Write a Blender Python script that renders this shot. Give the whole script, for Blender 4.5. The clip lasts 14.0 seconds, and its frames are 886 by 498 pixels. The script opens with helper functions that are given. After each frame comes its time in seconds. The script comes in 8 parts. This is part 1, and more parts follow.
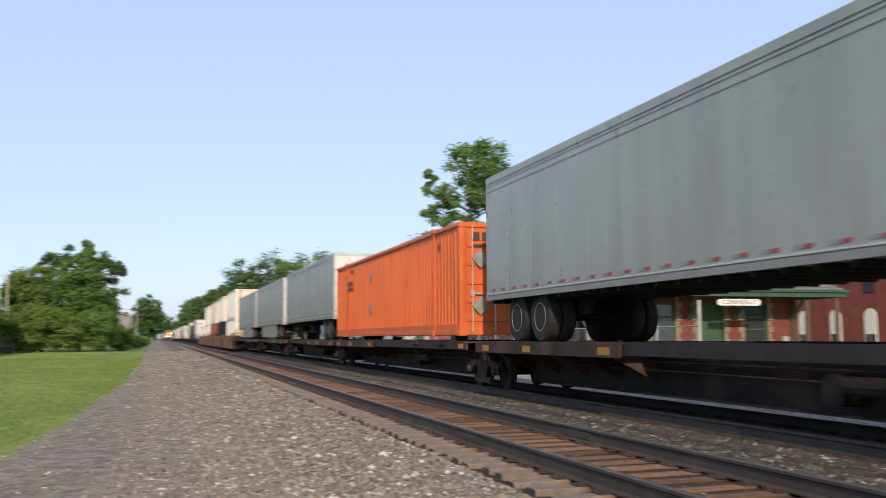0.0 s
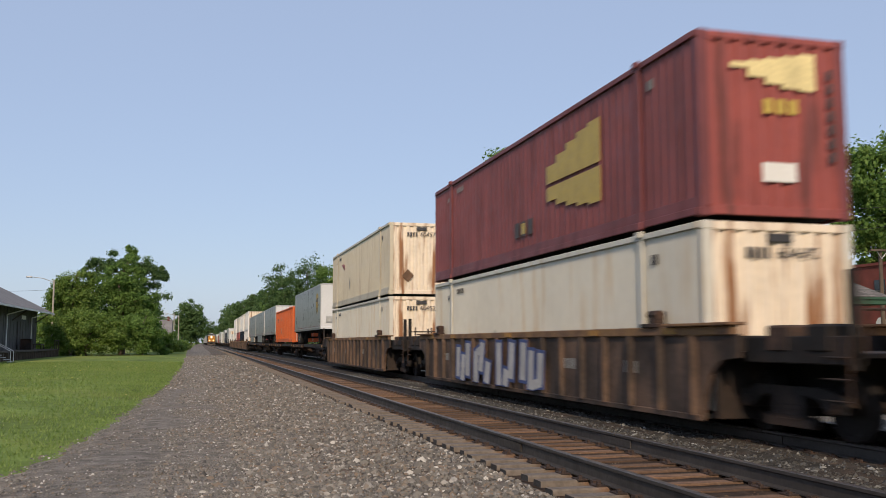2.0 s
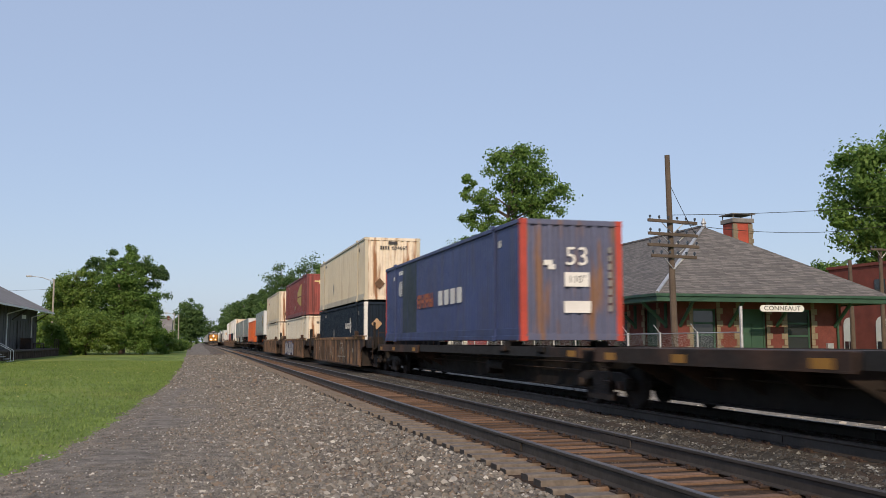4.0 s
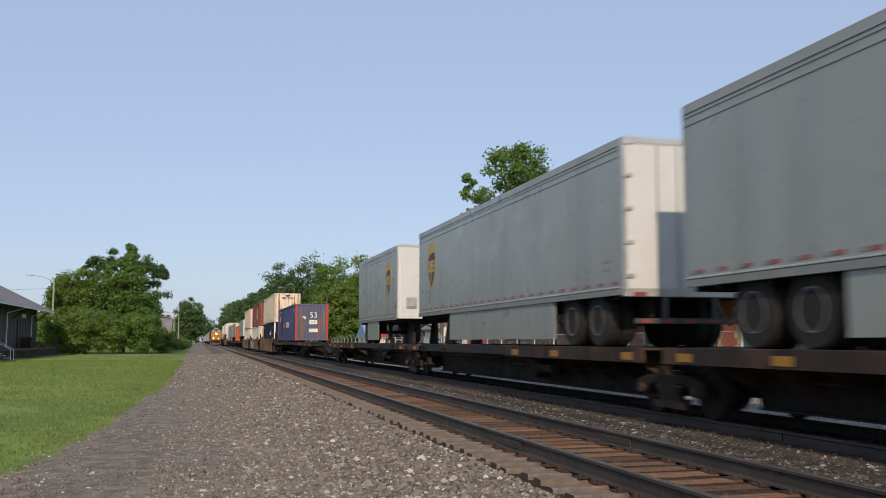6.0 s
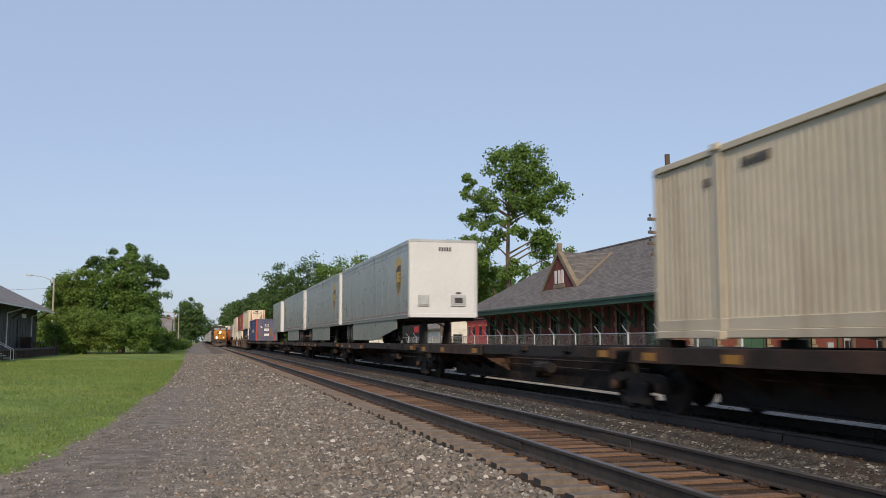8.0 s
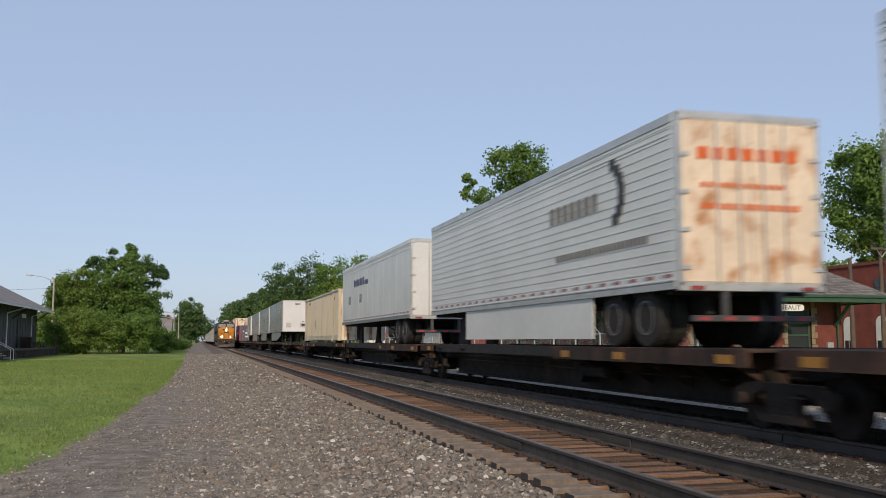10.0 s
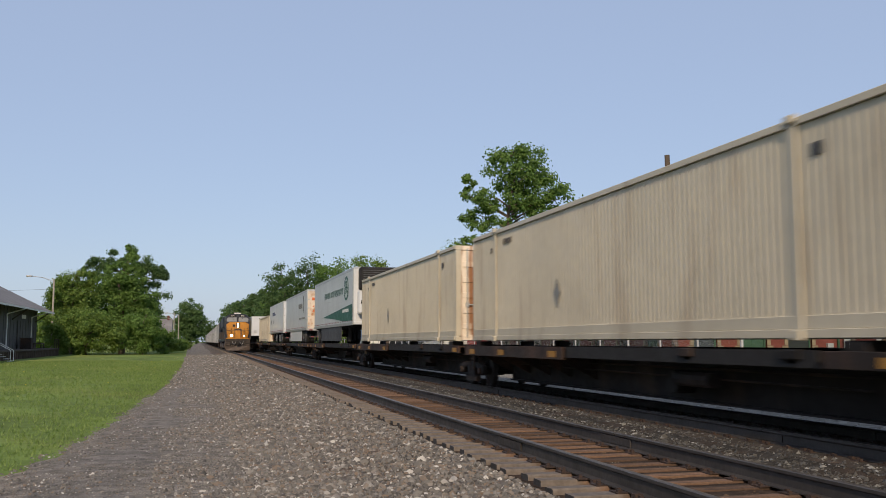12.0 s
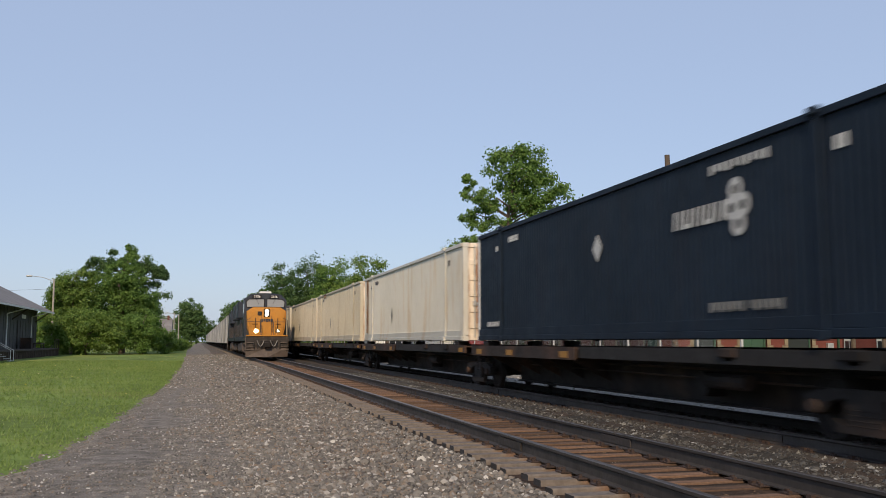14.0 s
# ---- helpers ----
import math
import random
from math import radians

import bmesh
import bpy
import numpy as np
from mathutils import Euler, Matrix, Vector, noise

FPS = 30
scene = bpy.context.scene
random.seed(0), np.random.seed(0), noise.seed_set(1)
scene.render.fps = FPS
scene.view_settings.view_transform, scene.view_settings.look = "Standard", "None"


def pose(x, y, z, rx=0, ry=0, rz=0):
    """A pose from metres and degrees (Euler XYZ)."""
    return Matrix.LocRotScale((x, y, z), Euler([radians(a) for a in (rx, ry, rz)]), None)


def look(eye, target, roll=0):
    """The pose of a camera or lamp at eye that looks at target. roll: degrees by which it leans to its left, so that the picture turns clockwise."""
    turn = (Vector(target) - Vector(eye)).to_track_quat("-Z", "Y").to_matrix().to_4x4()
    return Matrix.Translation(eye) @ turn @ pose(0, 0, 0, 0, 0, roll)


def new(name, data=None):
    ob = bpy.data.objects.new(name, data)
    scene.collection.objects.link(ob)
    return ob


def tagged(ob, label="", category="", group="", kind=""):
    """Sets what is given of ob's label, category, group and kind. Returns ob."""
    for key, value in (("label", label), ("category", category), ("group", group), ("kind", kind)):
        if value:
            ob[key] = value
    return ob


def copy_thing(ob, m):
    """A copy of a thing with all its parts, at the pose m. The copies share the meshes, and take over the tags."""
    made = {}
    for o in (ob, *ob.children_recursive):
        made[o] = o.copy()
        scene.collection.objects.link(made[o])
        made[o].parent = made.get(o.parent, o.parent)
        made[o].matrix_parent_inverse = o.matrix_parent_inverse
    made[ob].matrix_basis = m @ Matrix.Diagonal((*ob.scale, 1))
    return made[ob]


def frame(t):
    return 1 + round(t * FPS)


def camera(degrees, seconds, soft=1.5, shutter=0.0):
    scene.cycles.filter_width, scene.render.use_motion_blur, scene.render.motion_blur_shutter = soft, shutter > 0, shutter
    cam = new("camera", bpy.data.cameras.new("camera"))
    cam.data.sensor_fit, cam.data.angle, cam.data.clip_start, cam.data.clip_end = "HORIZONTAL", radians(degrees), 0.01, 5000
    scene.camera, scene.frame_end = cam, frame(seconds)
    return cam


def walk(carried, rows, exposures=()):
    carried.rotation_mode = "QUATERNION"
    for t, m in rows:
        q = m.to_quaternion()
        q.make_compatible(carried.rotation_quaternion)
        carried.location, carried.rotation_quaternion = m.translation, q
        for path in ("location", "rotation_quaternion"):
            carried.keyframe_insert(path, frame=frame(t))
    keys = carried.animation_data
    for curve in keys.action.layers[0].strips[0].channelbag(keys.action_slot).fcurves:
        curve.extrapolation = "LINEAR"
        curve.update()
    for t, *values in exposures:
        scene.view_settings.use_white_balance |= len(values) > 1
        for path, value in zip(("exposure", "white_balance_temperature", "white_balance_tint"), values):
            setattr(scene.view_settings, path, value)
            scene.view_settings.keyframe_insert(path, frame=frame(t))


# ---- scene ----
# camera: stands by the gravel path, swings and settles in the first half second
EYE_Z = 1.222


def aim(yaw, pitch, roll=0.0):
    y, p = radians(yaw), radians(pitch)
    way = Vector((math.sin(y) * math.cos(p), math.cos(y) * math.cos(p), math.sin(p)))
    eye = Vector((0, 0, EYE_Z))
    return look(eye, eye + way * 10, roll)


cam = camera(51.39, 14.0, soft=0.8, shutter=0.25)
walk(cam, [
    (0.0, aim(17.15, 5.44, -0.30)),
    (0.1, aim(14.50, 5.56, -0.16)),
    (0.2, aim(12.90, 5.68, -0.10)),
    (0.3, aim(13.00, 5.74, -0.05)),
    (0.4, aim(14.72, 5.78)),
    (0.5, aim(14.78, 5.80)),
    (1.0, aim(14.75, 5.80)),
    (3.2, aim(14.75, 5.79)),
    (5.3, aim(14.75, 5.70)),
    (8.2, aim(14.75, 5.70)),
    (11.0, aim(14.75, 5.70)),
    (11.6, aim(14.75, 5.75)),
    (14.0, aim(14.75, 5.74)),
], exposures=[(t, s) for t, s in ((0.0, 0.46), (0.2, 0.38), (0.5, 0.25), (1.0, 0.12), (1.5, 0.02), (2.0, 0.0), (5.3, 0.02), (7.5, 0.06), (8.2, -0.02), (11.0, -0.02), (11.5, -0.06), (13.5, -0.08), (14.0, 0.0))])

# light: hazy summer sky, low warm sun behind the camera and a little to its left
SUN_EL, SUN_AZ = 31.0, 197.0          # azimuth measured from +Y towards +X
world = bpy.data.worlds.new("sky")
scene.world = world
world.use_nodes = True
wn = world.node_tree
sky = wn.nodes.new("ShaderNodeTexSky")
sky.sky_type, sky.sun_disc = "NISHITA", False
sky.sun_elevation, sky.sun_rotation = radians(SUN_EL), radians(SUN_AZ)
sky.air_density, sky.dust_density, sky.ozone_density = 1.0, 1.0, 2.0
wn.nodes["Background"].inputs["Strength"].default_value = 0.15
haze = wn.nodes.new("ShaderNodeMix")        # summer haze evens the sky out
haze.data_type = "RGBA"
haze.inputs["Factor"].default_value = 0.72
haze.inputs["B"].default_value = (2.86, 3.42, 4.72, 1)
wn.links.new(sky.outputs["Color"], haze.inputs["A"])
wn.links.new(haze.outputs["Result"], wn.nodes["Background"].inputs["Color"])
sun = new("sun", bpy.data.lights.new("sun", "SUN"))
sun.data.energy, sun.data.angle, sun.data.color = 3.3, radians(0.8), (1.0, 0.79, 0.56)
a, e = radians(SUN_AZ), radians(SUN_EL)
sun.matrix_world = look((math.sin(a) * math.cos(e) * 100, math.cos(a) * math.cos(e) * 100, math.sin(e) * 100), (0, 0, 0))


# ---- materials ----
def mat(name, col, rough=0.6, metal=0.0, var=0.18, scale=2.0, bump=0.12, bscale=30.0, col2=None, amount=0.0,
        stretch=(1, 1, 1), size=3.0, rnd=0.0, spec=0.4, detail=6.0):
    """Colour with broad and fine variation, an optional second colour in stains, and fine relief."""
    m = bpy.data.materials.new(name)
    m.use_nodes = True
    nt = m.node_tree
    N, L = nt.nodes.new, nt.links.new
    b = nt.nodes["Principled BSDF"]
    b.inputs["Roughness"].default_value, b.inputs["Metallic"].default_value = rough, metal
    b.inputs["Specular IOR Level"].default_value = spec
    co = N("ShaderNodeTexCoord")

    def noise_at(sc, st=(1, 1, 1), det=detail):
        mp = N("ShaderNodeMapping")
        mp.inputs["Scale"].default_value = (st[0] * sc, st[1] * sc, st[2] * sc)
        L(co.outputs["Object"], mp.inputs["Vector"])
        n = N("ShaderNodeTexNoise")
        n.inputs["Scale"].default_value, n.inputs["Detail"].default_value = 1.0, det
        L(mp.outputs["Vector"], n.inputs["Vector"])
        return n.outputs["Fac"]

    def ramp(src, lo, hi, v0, v1):
        r = N("ShaderNodeMapRange")
        for k, v in (("From Min", lo), ("From Max", hi), ("To Min", v0), ("To Max", v1)):
            r.inputs[k].default_value = v
        L(src, r.inputs["Value"])
        return r.outputs["Result"]

    def mathn(op, x, y):
        n = N("ShaderNodeMath")
        n.operation = op
        for i, v in enumerate((x, y)):
            if isinstance(v, (int, float)):
                n.inputs[i].default_value = v
            else:
                L(v, n.inputs[i])
        return n.outputs[0]

    value = mathn("MULTIPLY", ramp(noise_at(scale), 0.3, 0.7, 1 - var, 1 + var), ramp(noise_at(scale * 9), 0.3, 0.7, 1 - var * 0.6, 1 + var * 0.6))
    if rnd:
        oi = N("ShaderNodeObjectInfo")
        value = mathn("MULTIPLY", value, ramp(oi.outputs["Random"], 0, 1, 1 - rnd, 1 + rnd))
    base = N("ShaderNodeMix")
    base.data_type = "RGBA"
    base.inputs["A"].default_value = (*col, 1)
    base.inputs["B"].default_value = (*(col2 or col), 1)
    if col2 and amount:
        L(ramp(noise_at(size, stretch), 0.62 - amount * 0.35, 0.74 - amount * 0.3, 0, 1), base.inputs["Factor"])
    else:
        base.inputs["Factor"].default_value = 0
    sc = N("ShaderNodeVectorMath")
    sc.operation = "SCALE"
    L(base.outputs["Result"], sc.inputs[0])
    L(value, sc.inputs["Scale"])
    L(sc.outputs["Vector"], b.inputs["Base Color"])
    L(ramp(noise_at(scale * 4), 0.3, 0.7, max(rough - 0.1, 0.02), min(rough + 0.1, 1)), b.inputs["Roughness"])
    if bump:
        bp = N("ShaderNodeBump")
        bp.inputs["Strength"].default_value, bp.inputs["Distance"].default_value = bump, 0.02
        L(noise_at(bscale), bp.inputs["Height"])
        L(bp.outputs["Normal"], b.inputs["Normal"])
    return m


def glow(name, col, power):
    m = bpy.data.materials.new(name)
    m.use_nodes = True
    b = m.node_tree.nodes["Principled BSDF"]
    b.inputs["Base Color"].default_value = (*col, 1)
    b.inputs["Emission Color"].default_value = (*col, 1)
    b.inputs["Emission Strength"].default_value = power
    return m


def island_mat(name, cols, rough=0.9, spec=0.2, bump=0.0, through_light=0.0):
    """A colour picked piece by piece from a ramp, for gravel, leaves and grass."""
    m = bpy.data.materials.new(name)
    m.use_nodes = True
    nt = m.node_tree
    b = nt.nodes["Principled BSDF"]
    b.inputs["Roughness"].default_value, b.inputs["Specular IOR Level"].default_value = rough, spec
    g = nt.nodes.new("ShaderNodeNewGeometry")
    r = nt.nodes.new("ShaderNodeValToRGB")
    el = r.color_ramp.elements
    while len(el) < len(cols):
        el.new(0.5)
    for i, c in enumerate(cols):
        el[i].position, el[i].color = i / (len(cols) - 1), (*c, 1)
    nt.links.new(g.outputs["Random Per Island"], r.inputs["Fac"])
    nt.links.new(r.outputs["Color"], b.inputs["Base Color"])
    if through_light:
        tr = nt.nodes.new("ShaderNodeBsdfTranslucent")
        mx = nt.nodes.new("ShaderNodeMixShader")
        mx.inputs[0].default_value = through_light
        nt.links.new(r.outputs["Color"], tr.inputs["Color"])
        nt.links.new(b.outputs[0], mx.inputs[1])
        nt.links.new(tr.outputs[0], mx.inputs[2])
        nt.links.new(mx.outputs[0], nt.nodes["Material Output"].inputs["Surface"])
    return m


M = {}
M["grass"] = mat("grass", (0.145, 0.205, 0.052), 0.95, var=0.3, scale=0.35, bump=0.6, bscale=18, col2=(0.215, 0.25, 0.062), amount=0.35, size=0.12, spec=0.1)
M["blade"] = island_mat("grass_blades", [(0.135, 0.205, 0.05), (0.185, 0.265, 0.07), (0.245, 0.315, 0.10)], 0.7, 0.2, through_light=0.3)
M["flower"] = island_mat("dandelions", [(0.55, 0.45, 0.03), (0.5, 0.47, 0.25)], 0.8)
M["path"] = mat("packed_cinder_path", (0.185, 0.168, 0.147), 0.95, var=0.42, scale=5.0, bump=0.8, bscale=60, col2=(0.2, 0.178, 0.15), amount=0.5, size=1.6, spec=0.15)
M["ballast"] = mat("ballast_bed", (0.12, 0.107, 0.094), 0.95, var=0.5, scale=5.0, bump=1.0, bscale=22, col2=(0.15, 0.105, 0.075), amount=0.35, size=0.8, spec=0.15)
M["stones"] = island_mat("ballast_stones", [(0.075, 0.07, 0.064), (0.13, 0.121, 0.11), (0.168, 0.155, 0.138), (0.18, 0.135, 0.10), (0.23, 0.216, 0.193), (0.115, 0.109, 0.10), (0.162, 0.151, 0.136), (0.48, 0.46, 0.425)], 0.85, 0.3)
M["stones_dark"] = island_mat("dark_grey_ballast_stones", [(0.03, 0.029, 0.028), (0.055, 0.054, 0.05), (0.075, 0.072, 0.067), (0.095, 0.09, 0.082), (0.055, 0.054, 0.052), (0.26, 0.26, 0.25)], 0.85, 0.3)
# pale stones, raised further to stand in for sun the train blocks
M["stones_pale"] = island_mat("sunlit_toned_pale_stones", [(0.13, 0.122, 0.108), (0.26, 0.245, 0.215), (0.34, 0.32, 0.285), (0.2, 0.187, 0.165), (0.48, 0.46, 0.42)], 0.9, 0.2)
M["stones_brown"] = island_mat("rust_dusted_crib_stones", [(0.045, 0.034, 0.027), (0.08, 0.056, 0.04), (0.11, 0.075, 0.05), (0.13, 0.085, 0.055), (0.36, 0.33, 0.28)], 0.9, 0.2)
# bed under them, brightened the same way in place of sunlight
M["bed_pale"] = mat("sunlit_toned_pale_bed", (0.22, 0.205, 0.18), 0.95, var=0.35, scale=5.0, bump=0.9, bscale=24, col2=(0.25, 0.235, 0.21), amount=0.4, size=0.9, spec=0.15)
M["bed_dark"] = mat("dark_ballast_bed", (0.05, 0.046, 0.041), 0.95, var=0.4, scale=6.0, bump=1.0, bscale=24, col2=(0.065, 0.05, 0.04), amount=0.4, size=0.8, spec=0.15)
# rust dust, darkened to carry the shade of the gaps between ties
M["bed_crib"] = mat("shaded_rust_dusted_crib_bed", (0.045, 0.032, 0.024), 0.95, var=0.4, scale=6.0, bump=1.0, bscale=24, col2=(0.055, 0.036, 0.025), amount=0.45, size=0.7, spec=0.15)
M["tie"] = mat("weathered_tie_wood", (0.155, 0.09, 0.055), 0.9, var=0.35, scale=4, bump=0.8, bscale=20, col2=(0.075, 0.048, 0.032), amount=0.55, size=2.2, stretch=(0.35, 6, 6), rnd=0.4)


def tie_ends(m, grey):
    """Ends outside the rails are bare grey wood, the middle is dusted with rust."""
    nt = m.node_tree
    N, L = nt.nodes.new, nt.links.new
    b = nt.nodes["Principled BSDF"]
    old = b.inputs["Base Color"].links[0].from_socket
    co, sep, ab, rg, mx, nz, sc = N("ShaderNodeTexCoord"), N("ShaderNodeSeparateXYZ"), N("ShaderNodeMath"), N("ShaderNodeMapRange"), N("ShaderNodeMix"), N("ShaderNodeTexNoise"), N("ShaderNodeVectorMath")
    ab.operation = "ABSOLUTE"
    L(co.outputs["Object"], sep.inputs[0])
    L(sep.outputs["X"], ab.inputs[0])
    L(ab.outputs[0], rg.inputs["Value"])
    rg.inputs["From Min"].default_value, rg.inputs["From Max"].default_value = 0.80, 0.98
    L(co.outputs["Object"], nz.inputs["Vector"])
    nz.inputs["Scale"].default_value = 14.0
    sc.operation = "SCALE"
    sc.inputs[0].default_value = grey
    half = N("ShaderNodeMath")
    half.operation = "ADD"
    half.inputs[1].default_value = 0.5
    L(nz.outputs["Fac"], half.inputs[0])
    L(half.outputs[0], sc.inputs["Scale"])
    mx.data_type = "RGBA"
    L(rg.outputs["Result"], mx.inputs["Factor"])
    L(old, mx.inputs["A"])
    L(sc.outputs["Vector"], mx.inputs["B"])
    L(mx.outputs["Result"], b.inputs["Base Color"])


tie_ends(M["tie"], (0.165, 0.138, 0.115))
M["tie_end"] = mat("dark_tie_end_grain", (0.045, 0.042, 0.04), 0.9, var=0.3, scale=6, bump=0.5, bscale=30)
M["rail"] = mat("rusted_rail_side", (0.062, 0.055, 0.05), 0.6, 0.3, var=0.25, scale=2)
M["railhead"] = mat("worn_rail_head", (0.13, 0.115, 0.105), 0.45, 0.6, var=0.2, scale=3, bump=0.03)
M["tie_dark"] = mat("dark_tie_wood", (0.06, 0.045, 0.036), 0.85, var=0.3, scale=3, bump=0.6, bscale=20, rnd=0.3)
M["bed_far"] = mat("dusty_brown_far_track_bed", (0.05, 0.041, 0.034), 0.9, var=0.35, scale=6.0, bump=0.7, bscale=24, col2=(0.075, 0.058, 0.046), amount=0.4, size=1.0)
M["plate"] = mat("rusty_tie_plate", (0.06, 0.04, 0.032), 0.8, 0.3, var=0.3, scale=5)
M["steel_dark"] = mat("dirty_brown_car_steel", (0.014, 0.011, 0.010), 0.75, 0.1, var=0.35, scale=1.5, col2=(0.038, 0.024, 0.018), amount=0.3, size=1.2)
M["steel_rust"] = mat("rust_brown_car_steel", (0.06, 0.034, 0.024), 0.8, 0.1, var=0.45, scale=1.8, col2=(0.026, 0.019, 0.016), amount=0.6, size=1.0)
M["well"] = mat("weathered_well_car_paint", (0.115, 0.072, 0.05), 0.8, 0.05, var=0.45, scale=1.3, col2=(0.052, 0.037, 0.03), amount=0.55, size=0.9, stretch=(1, 1.5, 0.6))
M["well_top"] = mat("yellow_brown_top_sill", (0.27, 0.155, 0.07), 0.85, 0.0, var=0.35, scale=1.5, col2=(0.13, 0.075, 0.045), amount=0.6, size=1.5)
M["yellow"] = mat("yellow_reflector", (0.33, 0.165, 0.03), 0.5, var=0.15, scale=4)
M["tyre"] = mat("tyre_rubber", (0.018, 0.018, 0.018), 0.85, var=0.2, scale=4)
M["rim"] = mat("dusty_wheel_rim", (0.20, 0.195, 0.19), 0.5, 0.4, var=0.2, scale=6)
M["black"] = mat("black_underframe", (0.018, 0.017, 0.017), 0.8, var=0.3, scale=3)
# the second grey paints upright reflection streaks into the skin
M["trailer"] = mat("reflection_streaked_trailer_skin", (0.30, 0.33, 0.32), 0.34, 0.12, var=0.035, scale=0.5, bump=0.012, bscale=2.0, col2=(0.262, 0.287, 0.278), amount=0.42, size=0.9, stretch=(1, 1.6, 0.12))
M["trailer_sill"] = mat("dusty_grey_trailer_sill", (0.245, 0.262, 0.255), 0.45, 0.2, var=0.10, scale=1.5, col2=(0.20, 0.205, 0.195), amount=0.3, size=1.5)
M["trailer_end"] = mat("white_trailer_front", (0.60, 0.62, 0.635), 0.5, var=0.05, scale=0.8, bump=0.03)
M["trailer_white"] = mat("white_trailer_skin", (0.66, 0.68, 0.66), 0.4, 0.1, var=0.06, scale=0.6, bump=0.04, bscale=4)
M["trailer_rail"] = mat("aluminium_trailer_rail", (0.50, 0.51, 0.50), 0.4, 0.5, var=0.12, scale=2)
M["dark_grey"] = mat("dark_grey_side_panel", (0.06, 0.062, 0.065), 0.6, var=0.2, scale=1)
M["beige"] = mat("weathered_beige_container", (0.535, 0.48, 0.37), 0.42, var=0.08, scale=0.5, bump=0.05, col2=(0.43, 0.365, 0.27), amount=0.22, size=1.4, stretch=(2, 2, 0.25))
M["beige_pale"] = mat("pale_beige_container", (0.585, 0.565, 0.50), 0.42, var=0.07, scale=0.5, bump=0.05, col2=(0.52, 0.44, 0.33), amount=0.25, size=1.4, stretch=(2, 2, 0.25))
# ends lighter than the beige sides: sunlight mixed into the paint, rust streaks on top
M["beige_end"] = mat("sunlit_rust_streaked_beige_end", (0.76, 0.66, 0.53), 0.6, var=0.08, scale=0.8, col2=(0.27, 0.125, 0.055), amount=0.31, size=1.7, stretch=(1.9, 1.9, 0.25))
M["maroon"] = mat("faded_maroon_container", (0.19, 0.055, 0.058), 0.55, var=0.12, scale=0.6, col2=(0.14, 0.04, 0.042), amount=0.4, size=1.2, stretch=(2, 2, 0.3))
M["maroon_end"] = mat("lighter_red_container_end", (0.30, 0.075, 0.065), 0.55, var=0.12, scale=0.6, col2=(0.16, 0.05, 0.045), amount=0.3, size=1.5, stretch=(2, 2, 0.3))
M["navy"] = mat("dark_navy_container", (0.012, 0.021, 0.036), 0.6, spec=0.15, var=0.15, scale=0.6, col2=(0.014, 0.021, 0.034), amount=0.4, size=1.2, stretch=(2, 2, 0.3))
M["blue"] = mat("blue_container", (0.042, 0.062, 0.165), 0.5, var=0.12, scale=0.6, col2=(0.05, 0.06, 0.13), amount=0.4, size=1.2, stretch=(2, 2, 0.3))
M["blue_end"] = mat("grey_blue_container_end", (0.10, 0.11, 0.18), 0.6, var=0.12, scale=0.8, col2=(0.20, 0.11, 0.07), amount=0.3, size=1.6, stretch=(2, 2, 0.3))
M["red_post"] = mat("faded_red_corner_post", (0.42, 0.06, 0.04), 0.5, var=0.15, scale=2)
M["orange"] = mat("orange_container", (0.60, 0.125, 0.028), 0.5, var=0.1, scale=0.6, col2=(0.5, 0.1, 0.025), amount=0.3, size=1.2, stretch=(2, 2, 0.3))
M["rust"] = mat("brown_rust_stain", (0.27, 0.14, 0.065), 0.85, var=0.35, scale=3, col2=(0.45, 0.36, 0.26), amount=0.45, size=4, stretch=(1, 1, 0.3))
M["white"] = mat("white_paint", (0.72, 0.71, 0.68), 0.5, var=0.08, scale=1.5)
M["faded_white"] = mat("faded_white_lettering", (0.52, 0.52, 0.51), 0.6, var=0.15, scale=4)
M["mark"] = mat("dark_stencil_paint", (0.045, 0.045, 0.05), 0.6, var=0.2, scale=5)
M["mark_grey"] = mat("grey_stencil_paint", (0.22, 0.22, 0.21), 0.6, var=0.2, scale=5)
M["gold"] = mat("faded_yellow_emblem", (0.46, 0.33, 0.07), 0.5, var=0.12, scale=3)
M["brown"] = mat("dark_brown_emblem", (0.05, 0.03, 0.018), 0.5, var=0.15, scale=3)
M["green_paint"] = mat("green_livery_paint", (0.012, 0.11, 0.075), 0.45, var=0.08, scale=1)
M["red_tape"] = mat("faded_red_reflective_tape", (0.27, 0.05, 0.055), 0.5, var=0.1, scale=5)
M["roofgrey"] = mat("dull_metal_roof_sheet", (0.40, 0.41, 0.40), 0.5, 0.2, var=0.15, scale=1)
M["grey_car"] = mat("grey_covered_car", (0.27, 0.28, 0.29), 0.6, var=0.2, scale=0.6, rnd=0.4)


